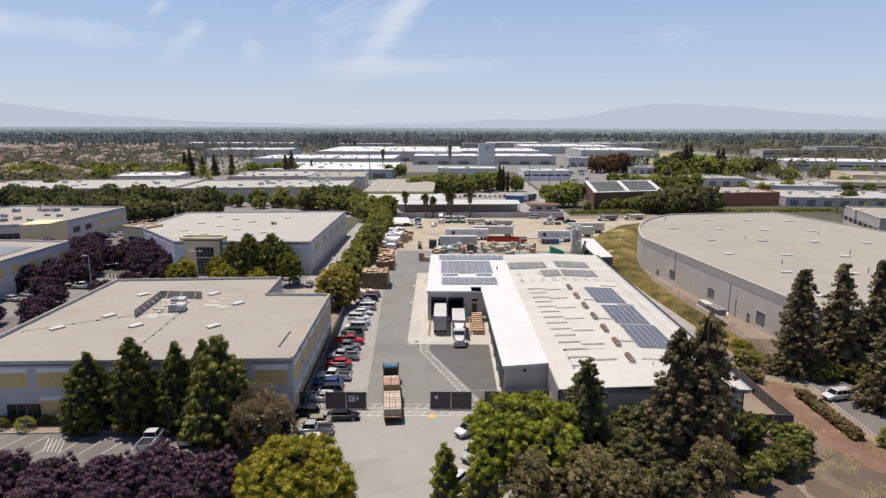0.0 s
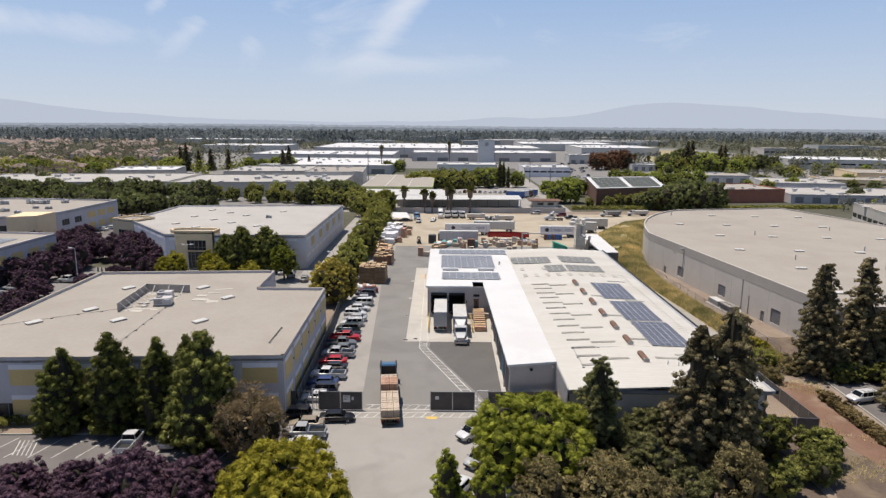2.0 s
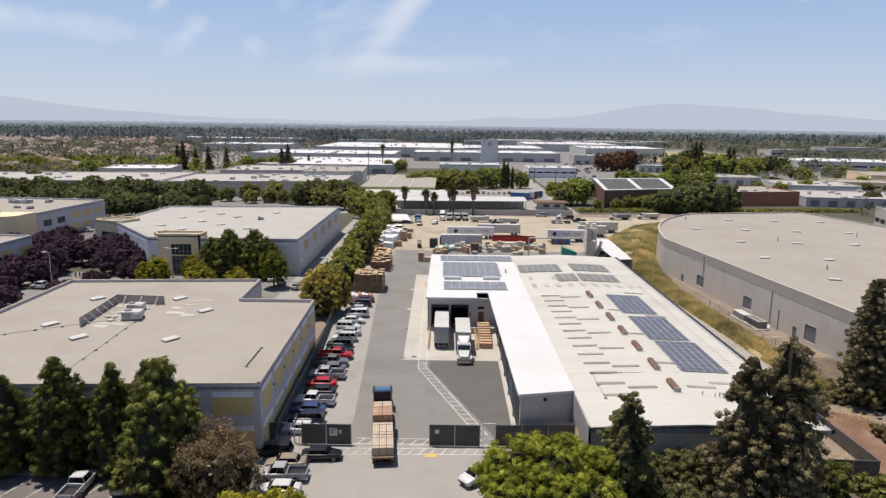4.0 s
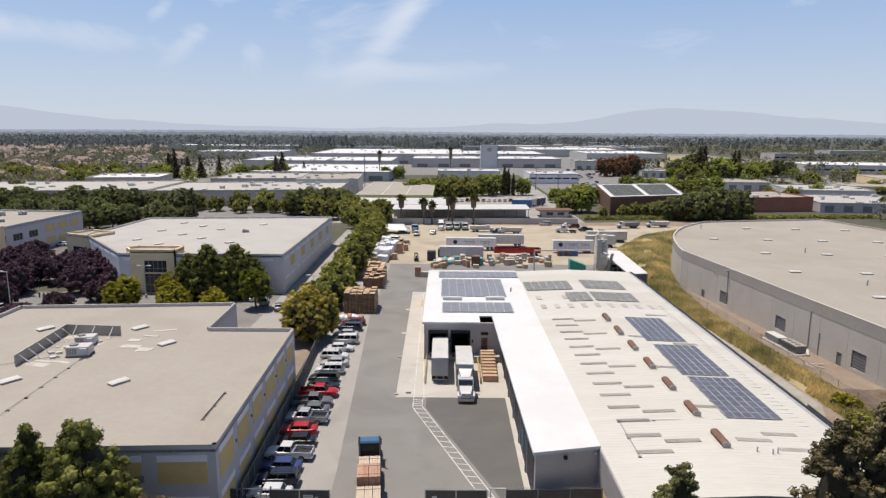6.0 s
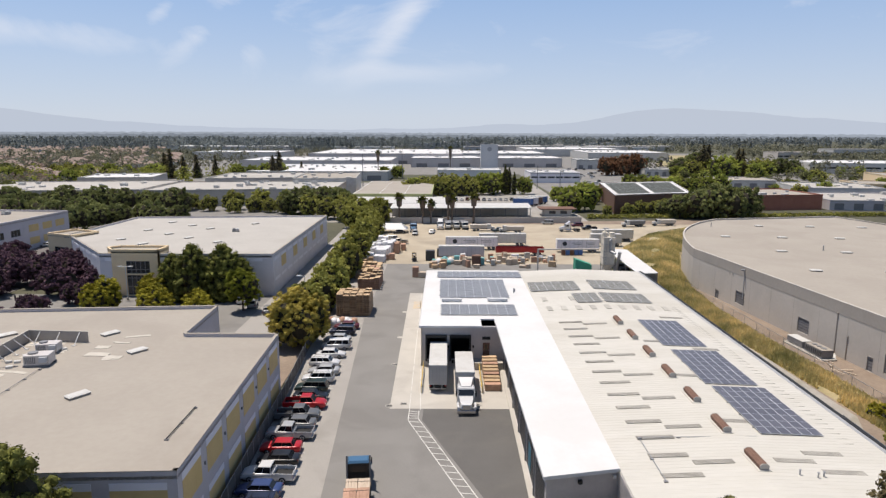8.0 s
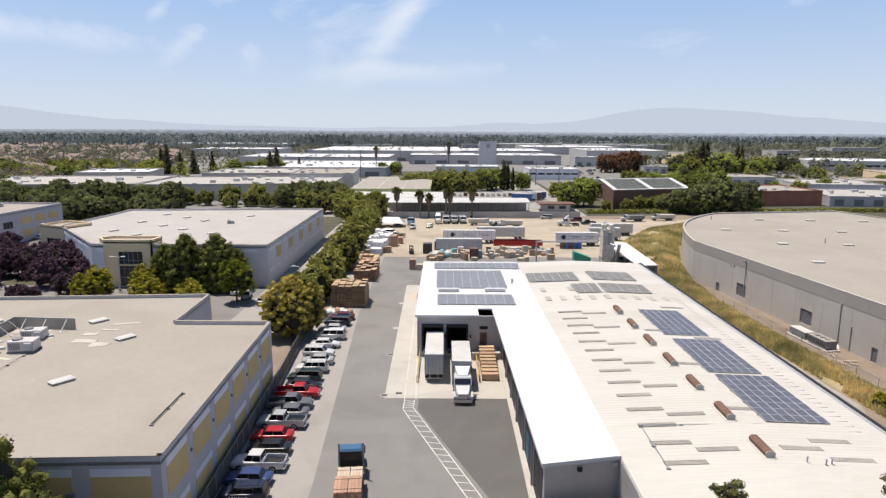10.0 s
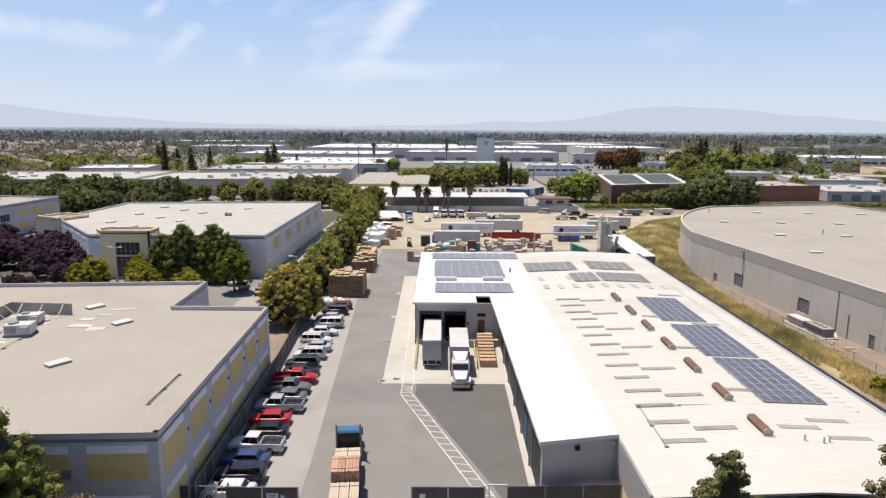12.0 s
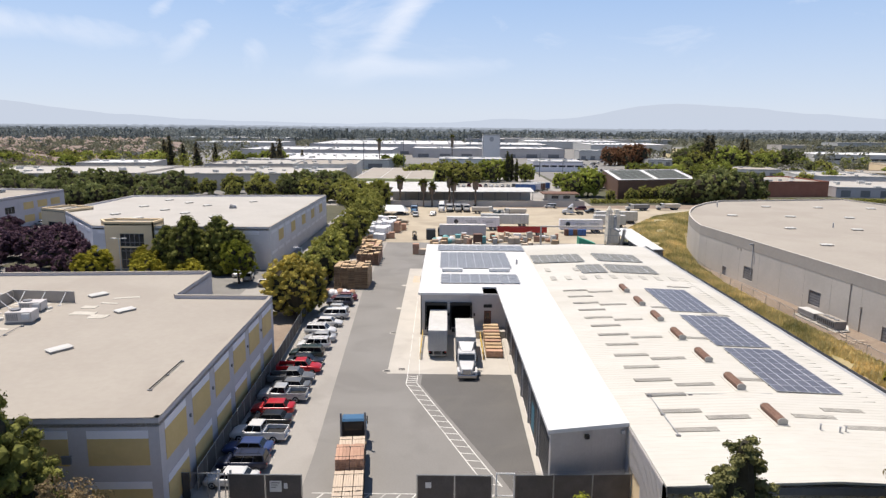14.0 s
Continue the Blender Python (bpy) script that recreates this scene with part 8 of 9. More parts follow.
for x, y, a, kind, col, lab in ((-106.0, 155.5, 75, "sedan", SILVER, "silver sedan by the lilac wall"), (-104.2, 160.0, 75, "sedan", WHITE, "white sedan by the lilac wall"), (-105.4, 164.4, 75, "sedan", SILVER, "grey sedan by the lilac wall"),
                                (-106.0, 169.0, 75, "pickup", GREY, "grey pickup by the lilac wall"), (-105.0, 176.5, 70, "pickup", TAN, "tan work truck by the wall"), (-95.0, 168.0, 85, "pickup", WHITE, "white pickup near a street lamp"),
                                (-124.5, 225.0, 92, "suv", RED, "red suv under the plum trees"), (-128.0, 248.5, 80, "sedan", WHITE, "white sedan outside the offices"), (-127.0, 252.5, 80, "sedan", WHITE, "white hatchback outside the offices"),
                                (-126.4, 257.0, 80, "suv", SILVER, "silver suv outside the offices"), (-40.6, 176.0, 10, "suv", SILVER, "silver suv in the court"), (-44.0, 179.5, 12, "sedan", WHITE, "white sedan in the court"),
                                (-36.0, 171.5, 5, "sedan", GREY, "grey sedan on the lane"), (-118, 238, 80, "sedan", GREY, "grey sedan in the car park"), (-119, 243, 80, "suv", WHITE, "white suv in the car park")):
    car((x, y, 0), a, kind, col, lab, group=G_W)
for k in range(3):
    g = thing("bollard", (-94.2 + 1.05 * k, 180.5, 0), "short dark post in the court", "bollard", "court bollards")
    part("post", Geo().tube((0, 0, -0.1), (0, 0, 1.1), 0.16, 0.16, 10), M["metal_dark"], g)
    part("cap", Geo().tube((0, 0, 1.1), (0, 0, 1.2), 0.16, 0.06, 10), M["metal_dark"], g)


def box_shell(t, x0, y0, z0, x1, y1, z1, material, roof_mat=None):
    """A van body: sides with upright posts, roof, rear frame."""
    part("box", Geo().box(x0, y0, z0, x1, y1, z1), material, t)
    part("roof_sheet", Geo().box(x0 + 0.03, y0 + 0.03, z1, x1 - 0.03, y1 - 0.03, z1 + 0.03), roof_mat or material, t)
    g = Geo()
    for x in (x0 - 0.02, x1):
        n = int((y1 - y0) / 1.2)
        for k in range(n + 1):
            y = y0 + 0.1 + (y1 - y0 - 0.2) * k / n
            g.box(x, y - 0.03, z0 + 0.1, x + 0.02, y + 0.03, z1 - 0.1)
    tagged(part("side_post", g, M["grey"], t), kind="stuff")
    part("rail", Geo().box(x0 - 0.03, y0, z1 - 0.1, x0, y1, z1).box(x1, y0, z1 - 0.1, x1 + 0.03, y1, z1), M["steel"], t)


def trailer(at, turn, length=12.0, body="offwhite", label="white box trailer", group="box trailers", marks=False):
    """A box trailer, its doors towards -y."""
    t = thing("box_trailer", at, label, "trailer", group, turn=turn)
    box_shell(t, -1.3, 0, 1.15, 1.3, length, 4.05, M[body], M["offwhite"])
    part("door", Geo().box(-1.22, -0.05, 1.25, -0.01, 0, 3.95), M[body], t)
    part("door", Geo().box(0.01, -0.05, 1.25, 1.22, 0, 3.95), M[body], t)
    for x in (-0.75, -0.2, 0.2, 0.75):
        part("lock_bar", Geo().tube((x, -0.08, 1.3), (x, -0.08, 3.9), 0.025, n=5), M["steel"], t)
    part("underframe", Geo().box(-0.5, 0.2, 0.95, -0.35, length - 0.4, 1.15).box(0.35, 0.2, 0.95, 0.5, length - 0.4, 1.15), M["black"], t)
    part("bumper", Geo().box(-1.2, -0.02, 0.5, 1.2, 0.1, 0.62).box(-0.6, 0.0, 0.6, -0.5, 0.1, 1.15).box(0.5, 0.0, 0.6, 0.6, 0.1, 1.15), M["steel"], t)
    part("landing_gear", Geo().box(-0.9, length - 2.6, 0, -0.75, length - 2.4, 1.15).box(0.75, length - 2.6, 0, 0.9, length - 2.4, 1.15), M["steel"], t)
    for s in (-1, 1):
        part("tail_light", Geo().box(s * 1.1 - 0.12, -0.04, 0.95, s * 1.1 + 0.12, 0.02, 1.1), M["tail"], t)
    wheels(t, "truck", (-0.98, 0.98), (1.3, 2.6), 0.5)
    if marks:
        part("emblem", Geo().tube((-1.33, length * 0.82, 2.8), (-1.36, length * 0.82, 2.8), 0.7, 0.7, 16), M["metal_dark"], t, "round dark emblem")
        g = Geo()
        for k, (a, b) in enumerate(((0.12, 0.32), (0.12, 0.28), (0.42, 0.66), (0.42, 0.6))):
            g.box(-1.335, length * a, 2.9 - 0.45 * (k % 2), -1.325, length * b, 3.1 - 0.45 * (k % 2))
        part("writing", g, M["grey"], t, "faded grey lettering bars")
    return t


def tractor(at, turn, paint, label, sleeper=False, fairing=True, rear_only=False):
    """A conventional truck tractor, nose along +y, its cab's back at the origin."""
    t = thing("truck_tractor", at, label, "truck", "heavy trucks", turn=turn)
    w = 1.15
    g = Geo()
    g.loft([[(-w, 0, 0.9), (w, 0, 0.9), (w, 0, 2.85), (-w, 0, 2.85)], [(-w, 1.5, 0.9), (w, 1.5, 0.9), (w, 1.5, 2.85), (-w, 1.5, 2.85)],
            [(-w, 1.95, 0.9), (w, 1.95, 0.9), (w, 1.95, 2.0), (-w, 1.95, 2.0)]])
    part("cab", g, paint, t)
    part("cab_roof", Geo().loft([[(-w, -0.02, 2.85), (w, -0.02, 2.85), (w, 1.52, 2.85), (-w, 1.52, 2.85)], [(-w * 0.86, 0.15, 3.05), (w * 0.86, 0.15, 3.05), (w * 0.86, 1.3, 3.02), (-w * 0.86, 1.3, 3.02)]]), paint, t)
    part("windscreen", Geo().loft([[(-w * 0.9, 1.55, 2.75), (w * 0.9, 1.55, 2.75), (w * 0.9, 1.53, 2.70), (-w * 0.9, 1.53, 2.70)], [(-w * 0.9, 1.97, 2.08), (w * 0.9, 1.97, 2.08), (w * 0.9, 1.9, 2.05), (-w * 0.9, 1.9, 2.05)]]), M["window"], t)
    part("rear_window", Geo().box(-w * 0.72, -0.04, 1.95, w * 0.72, 0.0, 2.7), M["window"], t)
    for s in (-1, 1):
        part("side_window", Geo().box(s * w - 0.02, 0.45, 1.95, s * w + 0.02, 1.4, 2.7), M["window"], t)
        part("mirror", Geo().box(s * (w + 0.18) - 0.06, 1.6, 1.8, s * (w + 0.18) + 0.06, 1.75, 2.6).box(s * (w + 0.09) - 0.09, 1.62, 2.2, s * (w + 0.09) + 0.09, 1.68, 2.26), M["black"], t)
        part("exhaust_pipe", Geo().tube((s * (w + 0.04), -0.2, 1.0), (s * (w + 0.04), -0.2, 3.85), 0.1, 0.1, 8), M["fascia"], t)
        part("fuel_tank", Geo().tube((s * 0.95, -0.2, 0.72), (s * 0.95, 1.2, 0.72), 0.32, 0.32, 12), M["chrome"], t)
        part("fender", Geo().loft([[(s * 1.15 - 0.16, 2.1, 0.55), (s * 1.15 + 0.1, 2.1, 0.55), (s * 1.15 + 0.1, 2.1, 1.2), (s * 1.15 - 0.16, 2.1, 1.2)],
                                   [(s * 1.15 - 0.16, 2.9, 1.1), (s * 1.15 + 0.1, 2.9, 1.1), (s * 1.15 + 0.1, 2.9, 1.28), (s * 1.15 - 0.16, 2.9, 1.28)],
                                   [(s * 1.1 - 0.2, 3.75, 0.75), (s * 1.1 + 0.1, 3.75, 0.75), (s * 1.1 + 0.1, 3.75, 1.15), (s * 1.1 - 0.2, 3.75, 1.15)]]), paint, t)
        part("headlight", Geo().box(s * 0.98 - 0.18, 3.72, 0.95, s * 0.98 + 0.18, 3.84, 1.2), M["head"], t)
    part("bonnet", Geo().loft([[(-0.95, 1.9, 1.0), (0.95, 1.9, 1.0), (0.95, 1.9, 2.0), (-0.95, 1.9, 2.0)], [(-0.85, 3.2, 0.95), (0.85, 3.2, 0.95), (0.8, 3.2, 1.72), (-0.8, 3.2, 1.72)],
                               [(-0.7, 3.85, 0.9), (0.7, 3.85, 0.9), (0.62, 3.8, 1.5), (-0.62, 3.8, 1.5)]]), paint, t)
    part("grille", Geo().box(-0.5, 3.84, 0.85, 0.5, 3.9, 1.42), M["chrome"], t)
    part("bumper", Geo().box(-1.2, 3.7, 0.4, 1.2, 3.98, 0.8, c=0.04), M["chrome"], t)
    part("frame_rail", Geo().box(-0.5, -4.0, 0.7, -0.35, 3.4, 0.95).box(0.35, -4.0, 0.7, 0.5, 3.4, 0.95), M["black"], t)
    part("fifth_wheel", Geo().box(-0.5, -2.9, 0.98, 0.5, -2.1, 1.1), M["black"], t)
    if fairing:
        part("roof_fairing", Geo().loft([[(-1.05, 0.0, 3.0), (1.05, 0.0, 3.0), (1.0, 0.0, 3.9), (-1.0, 0.0, 3.9)], [(-0.9, 0.75, 3.0), (0.9, 0.75, 3.0), (0.8, 0.75, 3.45), (-0.8, 0.75, 3.45)],
                                         [(-0.7, 1.3, 3.0), (0.7, 1.3, 3.0), (0.6, 1.3, 3.08), (-0.6, 1.3, 3.08)]]), paint, t)
    wheels(t, "steer", (-1.0, 1.0), (2.95,), 0.5)
    wheels(t, "truck", (-0.9, 0.9), (-2.0, -3.3), 0.5)
    return t


# at the dock: a parked box trailer, and a white tractor with its van body
trailer((-0.55, 129.6, 0.01), 0, 10.6, "grey", "pale grey box trailer backed to the dock door")
tractor((3.3, 125.6, 0.01), 180, car_paint("truck_white", (0.72, 0.72, 0.72)), "white conventional truck tractor before the dock")
t = trailer((3.25, 135.6, 0.01), 180, 8.7, "offwhite", "white box trailer behind the white tractor")

# the blue flatbed truck with bundles of lumber
HAUL = pose(-6.95, 88.6, 0, 0, 0, 5.7)


def on_haul(x, y, z=0.0):
    return tuple(HAUL @ Vector((x, y, z)))


ft = tractor(on_haul(0, 15.4), 5.7, car_paint("truck_blue", (0.07, 0.17, 0.30)), "blue truck tractor with black cab back", fairing=False)
part("cab_back", Geo().box(-1.12, -0.035, 1.0, 1.12, -0.005, 2.82), M["black"], ft, "black rear wall of the cab")
t = thing("flatbed_trailer", on_haul(0, 0), "flatbed trailer loaded with lumber bundles", "trailer", turn=5.7)
part("deck", Geo().box(-1.27, 0, 1.05, 1.27, 14.2, 1.25), M["wood_dark"], t)
part("side_rail", Geo().box(-1.31, 0, 0.98, -1.27, 14.2, 1.27).box(1.27, 0, 0.98, 1.31, 14.2, 1.27), M["black"], t)
part("underframe", Geo().box(-0.5, 0.2, 0.7, -0.3, 13.6, 1.05).box(0.3, 0.2, 0.7, 0.5, 13.6, 1.05), M["black"], t)
part("bumper", Geo().box(-1.2, -0.04, 0.5, 1.2, 0.1, 0.66), M["black"], t)
for s in (-1, 1):
    part("tail_light", Geo().box(s * 1.0 - 0.12, -0.06, 0.85, s * 1.0 + 0.12, 0.0, 1.0), M["tail"], t)
wheels(t, "truck", (-0.95, 0.95), (1.2, 2.5), 0.5)


def lumber_bundle(at, wx, ly, hz, turn, material="lumber", label="strapped bundle of pale lumber"):
    b = thing("lumber_bundle", at, label, "lumber", "lumber on the flatbed", turn=turn)
    n, m = max(2, int(hz / 0.22)), 4
    for k in range(n):
        z = k * hz / n
        for j in range(m):
            x = -wx / 2 + wx * j / m
            part("plank", Geo().box(x + 0.01, -ly / 2 + 0.03 * ((k + j) % 3), z + 0.006, x + wx / m - 0.01, ly / 2 - 0.03 * ((k * 2 + j) % 3), z + hz / n - 0.006), M[material], b)
    for y in (-ly * 0.3, ly * 0.3):
        part("strap", Geo().box(-wx / 2 - 0.015, y - 0.03, 0, wx / 2 + 0.015, y + 0.03, hz + 0.012), M["black"], b)
    return b


for y, hz in ((2.0, 1.0), (5.4, 1.0)):
    for x in (-0.85, 0, 0.85):
        lumber_bundle(on_haul(x, y, 1.25), 0.8, 3.3, hz, 5.7)
for s in (-1, 1):
    lumber_bundle(on_haul(s * 0.63, 8.7, 1.25), 1.22, 2.9, 1.9, 5.7, "wood_red", "tall crate of reddish lumber on the flatbed")
    lumber_bundle(on_haul(s * 0.62, 12.1, 1.25), 1.18, 3.3, 0.85, 5.7)


# ---- the yard's goods ----
def pallet_mesh(name, material):
    """A pallet as one comb-shaped piece: deck boards over three runners."""
    prof = [(-0.6, 0.0), (-0.5, 0.0), (-0.5, 0.1), (-0.05, 0.1), (-0.05, 0.0), (0.05, 0.0), (0.05, 0.1), (0.5, 0.1), (0.5, 0.0), (0.6, 0.0), (0.6, 0.134), (-0.6, 0.134)]
    g = Geo().prism(prof, -0.5, 0.5)
    g.v = [(x, z, y) for x, y, z in g.v]
    return g.mesh(name, material)


def pallet_pile(n, mesh):
    """Many pallets joined, for the columns behind the outer ones."""
    g = Geo()
    vs, fs = [tuple(v.co) for v in mesh.vertices], [tuple(q.vertices) for q in mesh.polygons]
    for k in range(n):
        g.add([(x, y, z + 0.137 * k) for x, y, z in vs], fs)
    return g.mesh("pallet_column", mesh.materials[0])


PALLET, PALLET_D, PALLET_R = pallet_mesh("pallet", M["wood"]), pallet_mesh("pallet", M["wood_dark"]), pallet_mesh("pallet", M["wood_red"])


def pallet_stack(x, y, n, mesh, z=0.0, turn=0.0, top=None, inner=False, group="pallet stacks beside the lane", label="tall stack of weathered wooden pallets"):
    t = thing("pallet_stack", (x, y, z), label, "pallets", group, turn=turn)
    r = random.Random(int(x * 31 + y * 17))
    if inner:
        tagged(part("pallet_column", pallet_pile(n - 1, mesh), None, t), kind="stuff")
        part("pallet", top or mesh, None, t, at=pose(0, 0, 0.137 * (n - 1)))
        return t
    for k in range(n):
        part("pallet", (top or mesh) if k >= n - 1 else mesh, None, t, at=pose(r.uniform(-0.03, 0.03), r.uniform(-0.03, 0.03), 0.137 * k, 0, 0, r.uniform(-1.5, 1.5)))
    return t


rng = random.Random(9)
for i in range(5):
    for j in range(6):
        pallet_stack(-20.9 + 1.36 * i, 169.2 + 1.22 * j, rng.choice((31, 32, 33, 33)) if j < 5 else 24, PALLET_D, top=PALLET, inner=j > 1 or (j == 1 and i < 4))
for i in range(4):
    for j in range(5):
        pallet_stack(-19.6 + 1.3 * i, 191.8 + 2.0 * j, rng.choice((17, 19, 20, 21)), PALLET_R, top=PALLET, inner=j > 1 or (j == 1 and i < 3), label="stack of reddish wooden pallets topped with pale boards")


def crate(x, y, w, d, h, material, label, z=0.0, turn=0.0, group="crates of the yard", slat=2):
    """A slatted crate or a wrapped load on a pallet."""
    t = thing("crate", (x, y, z), label, "crate", group, turn=turn)
    part("load", Geo().box(-w / 2, -d / 2, 0.14, w / 2, d / 2, h, c=0.02), M[material], t)
    part("pallet", Geo().box(-w / 2, -d / 2, 0, w / 2, -d / 2 + 0.1, 0.14).box(-w / 2, d / 2 - 0.1, 0, w / 2, d / 2, 0.14).box(-w / 2, -0.05, 0, w / 2, 0.05, 0.14), M["wood_dark"], t)
    for k in range(slat):
        zz = 0.14 + (h - 0.2) * (k + 0.35) / slat
        part("band", Geo().box(-w / 2 - 0.012, -d / 2 - 0.012, zz, w / 2 + 0.012, d / 2 + 0.012, zz + 0.04), M["wood_dark"] if material.startswith("wood") else M[material], t)
    return t


for k in range(22):
    x, y = -21.8 + 1.5 * (k % 4) + rng.uniform(-0.2, 0.2), 204.0 + 3.1 * (k // 4) + rng.uniform(-0.4, 0.4)
    crate(x, y, 1.3, rng.uniform(1.4, 2.6), rng.uniform(1.2, 2.5), rng.choice(("wood", "wood_red", "wood")), "wooden crate of sawn boards in the yard", 0, rng.uniform(-5, 5))
for k in range(30):
    i, j = k % 4, k // 4
    x, y = -22.6 + 1.65 * i + rng.uniform(-0.15, 0.15), 225.0 + 3.6 * j + rng.uniform(-0.2, 0.2)
    h = rng.uniform(2.4, 3.6) if j > 0 else rng.uniform(1.8, 2.6)
    crate(x + 0.28 * j, y, 1.5, 3.0, h, "wrap", "tall load wrapped in white plastic", 0, rng.uniform(-3, 3), "wrapped loads of the yard", 1)
for x, y, h in ((-14.6, 238.5, 3.2), (-14.3, 240.6, 3.2), (-15.2, 228.6, 1.8), (-16.8, 228.4, 1.4), (-12.8, 243.5, 2.0), (-13.0, 247.0, 1.6)):
    crate(x, y, 1.5, 1.5, h, "wood_red", "reddish-brown boxed load in the yard")
# heap of wrapped bags at the end of the parking row
t = thing("tarp_heap", (-19.6, 163.8, 0), "low heap of bags under pale pink and white sheets", "tarpaulin")
for k in range(7):
    x, y, s = -2.2 + 0.75 * k, rng.uniform(-0.5, 0.5), rng.uniform(0.6, 0.95)
    g = Geo()
    ringz = lambda z, q: [(x + q * s * math.cos(a * 0.785), y + q * 1.1 * math.sin(a * 0.785), z) for a in range(8)]
    g.loft([ringz(0, 1), ringz(0.7 * s, 1.02), ringz(1.2 * s, 0.8), ringz(1.45 * s, 0.35)])
    part("bag", g, M["wrap"] if k % 3 else M["wood_red"], t, smooth=True)

# dock: crates between yellow rails, on a ramp
for k in range(9):
    crate(7.35, 130.6 + 1.05 * k, 2.3, 0.92, 1.0 + 0.14 * k, "wood" if k % 3 else "wood_red", "crate of short boards in the dock row", 0.012, 0, "crates in the dock row", 2)


def guard_rail(x, y0, y1, label):
    t = thing("guard_rail", (x, y0, 0.012), label, "guard rail", "yellow dock rails")
    n = 5
    for k in range(n):
        part("post", Geo().tube((0, (y1 - y0) * k / (n - 1), 0), (0, (y1 - y0) * k / (n - 1), 1.1), 0.06, n=8), M["paint_yellow"], t)
    part("rail", Geo().tube((0, 0, 1.08), (0, y1 - y0, 1.08), 0.05, n=8), M["paint_yellow"], t)
    part("rail", Geo().tube((0, 0, 0.6), (0, y1 - y0, 0.6), 0.05, n=8), M["paint_yellow"], t)
    return t


guard_rail(5.75, 129.4, 139.6, "yellow tube rail beside the dock crates")
guard_rail(-2.95, 129.4, 139.6, "yellow tube rail beside the parked trailer")

# back yard: box trailers, red trailer, loose goods
M["teal"] = mat("teal_plastic", (0.18, 0.46, 0.46), (0.25, 0.55, 0.55), 0.5)
trailer((16.8, 245.4, 0), 90, 16.4, "wall_band", "long pale grey box trailer with round emblem", "trailers of the back yard", True)
trailer((26.6, 252.6, 0), 90, 15.2, "offwhite", "long white box trailer behind another", "trailers of the back yard")
trailer((11.6, 229.2, 0), 90, 13.2, "wall_grey", "grey box trailer beside loose goods", "trailers of the back yard")
trailer((47.8, 241.5, 0), 90, 13.0, "wall_band", "pale box trailer with round emblem", "trailers of the back yard", True)
trailer((64.0, 262.0, 0), 92, 14.0, "offwhite", "white box trailer near the bank", "trailers of the back yard")
trailer((57.5, 252.0, 0), 90, 10.0, "offwhite", "white box trailer near the bank", "trailers of the back yard")
t = thing("dropside_trailer", (30.0, 235.8, 0), "long low bright red dropside trailer", "trailer", turn=90)
part("bed", Geo().box(-1.25, 0, 1.0, 1.25, 14.5, 1.2), M["rust"], t)
red = car_paint("trailer_red", (0.45, 0.02, 0.02))
part("side_board", Geo().box(-1.3, 0, 1.0, -1.24, 14.5, 2.5), red, t)
part("side_board", Geo().box(1.24, 0, 1.0, 1.3, 14.5, 2.5), red, t)
part("tailgate", Geo().box(-1.24, 0, 1.2, 1.24, 0.06, 2.5), red, t)
part("headboard", Geo().box(-1.24, 14.44, 1.2, 1.24, 14.5, 2.7), red, t)
wheels(t, "truck", (-0.95, 0.95), (1.3, 2.6, 11.5), 0.5)
for k in range(34):
    x, y = rng.uniform(13.5, 30.5), rng.uniform(216, 231)
    if rng.random() < 0.35:
        x, y = rng.uniform(-4, 11), rng.uniform(215, 223)
    crate(x, y, rng.uniform(0.9, 1.9), rng.uniform(0.9, 1.6), rng.uniform(0.6, 2.0), rng.choice(("lumber", "wood", "wood_red", "lumber", "concrete")), "boxed load of goods in the back yard", 0, rng.uniform(-25, 25), "loose goods of the back yard", 2)
for k in range(30):
    x, y = rng.choice(((rng.uniform(4, 22), rng.uniform(219, 229)), (rng.uniform(16, 33), rng.uniform(222, 232)), (rng.uniform(-3, 4), rng.uniform(216, 226))))
    crate(x, y, rng.uniform(0.9, 2.2), rng.uniform(0.9, 1.6), rng.uniform(0.5, 2.4), rng.choice(("lumber", "wood", "wood_red", "offwhite", "wrap", "lumber", "wood", "lumber", "offwhite", "wood_red", "teal")), "boxed load of goods in the back yard", 0, rng.uniform(-25, 25), "loose goods of the back yard", 1)
crate(-4.0, 227.6, 2.6, 2.4, 2.9, "metal_dark", "dark blue-grey container bin in the yard")
crate(-0.6, 233.5, 3.0, 2.2, 2.4, "metal_dark", "dark metal container in the yard")
crate(-7.2, 205.5, 1.6, 1.6, 2.6, "wood_red", "reddish-brown stack at the warehouse corner")
crate(-5.2, 205.0, 2.6, 1.8, 1.4, "lumber", "pale pink boxed load at the warehouse corner")
crate(9.0, 220.5, 2.4, 2.4, 2.8, "rust", "brown cylindrical machine in the yard")
M["green_tarp"] = mat("green_sheet", (0.06, 0.36, 0.24), (0.08, 0.43, 0.29), 0.6)
M["blue_tarp"] = mat("blue_sheet", (0.06, 0.14, 0.38), (0.08, 0.18, 0.45), 0.6)
t = thing("tarp_heap", (0.2, 222.5, 0), "heap of goods under a teal and white sheet", "tarpaulin")
for k, (x, y, s) in enumerate(((-1.6, 0, 0.9), (0, 0.4, 1.2), (1.6, 0.2, 1.0), (0.6, -1.0, 0.8))):
    ringz = lambda z, q: [(x + q * 1.2 * math.cos(a * 0.785), y + q * math.sin(a * 0.785), z) for a in range(8)]
    part("sheet", Geo().loft([ringz(0, 1), ringz(0.9 * s, 1.0), ringz(1.5 * s, 0.6), ringz(1.7 * s, 0.2)]), M["teal"] if k % 2 else M["wrap"], t, smooth=True)
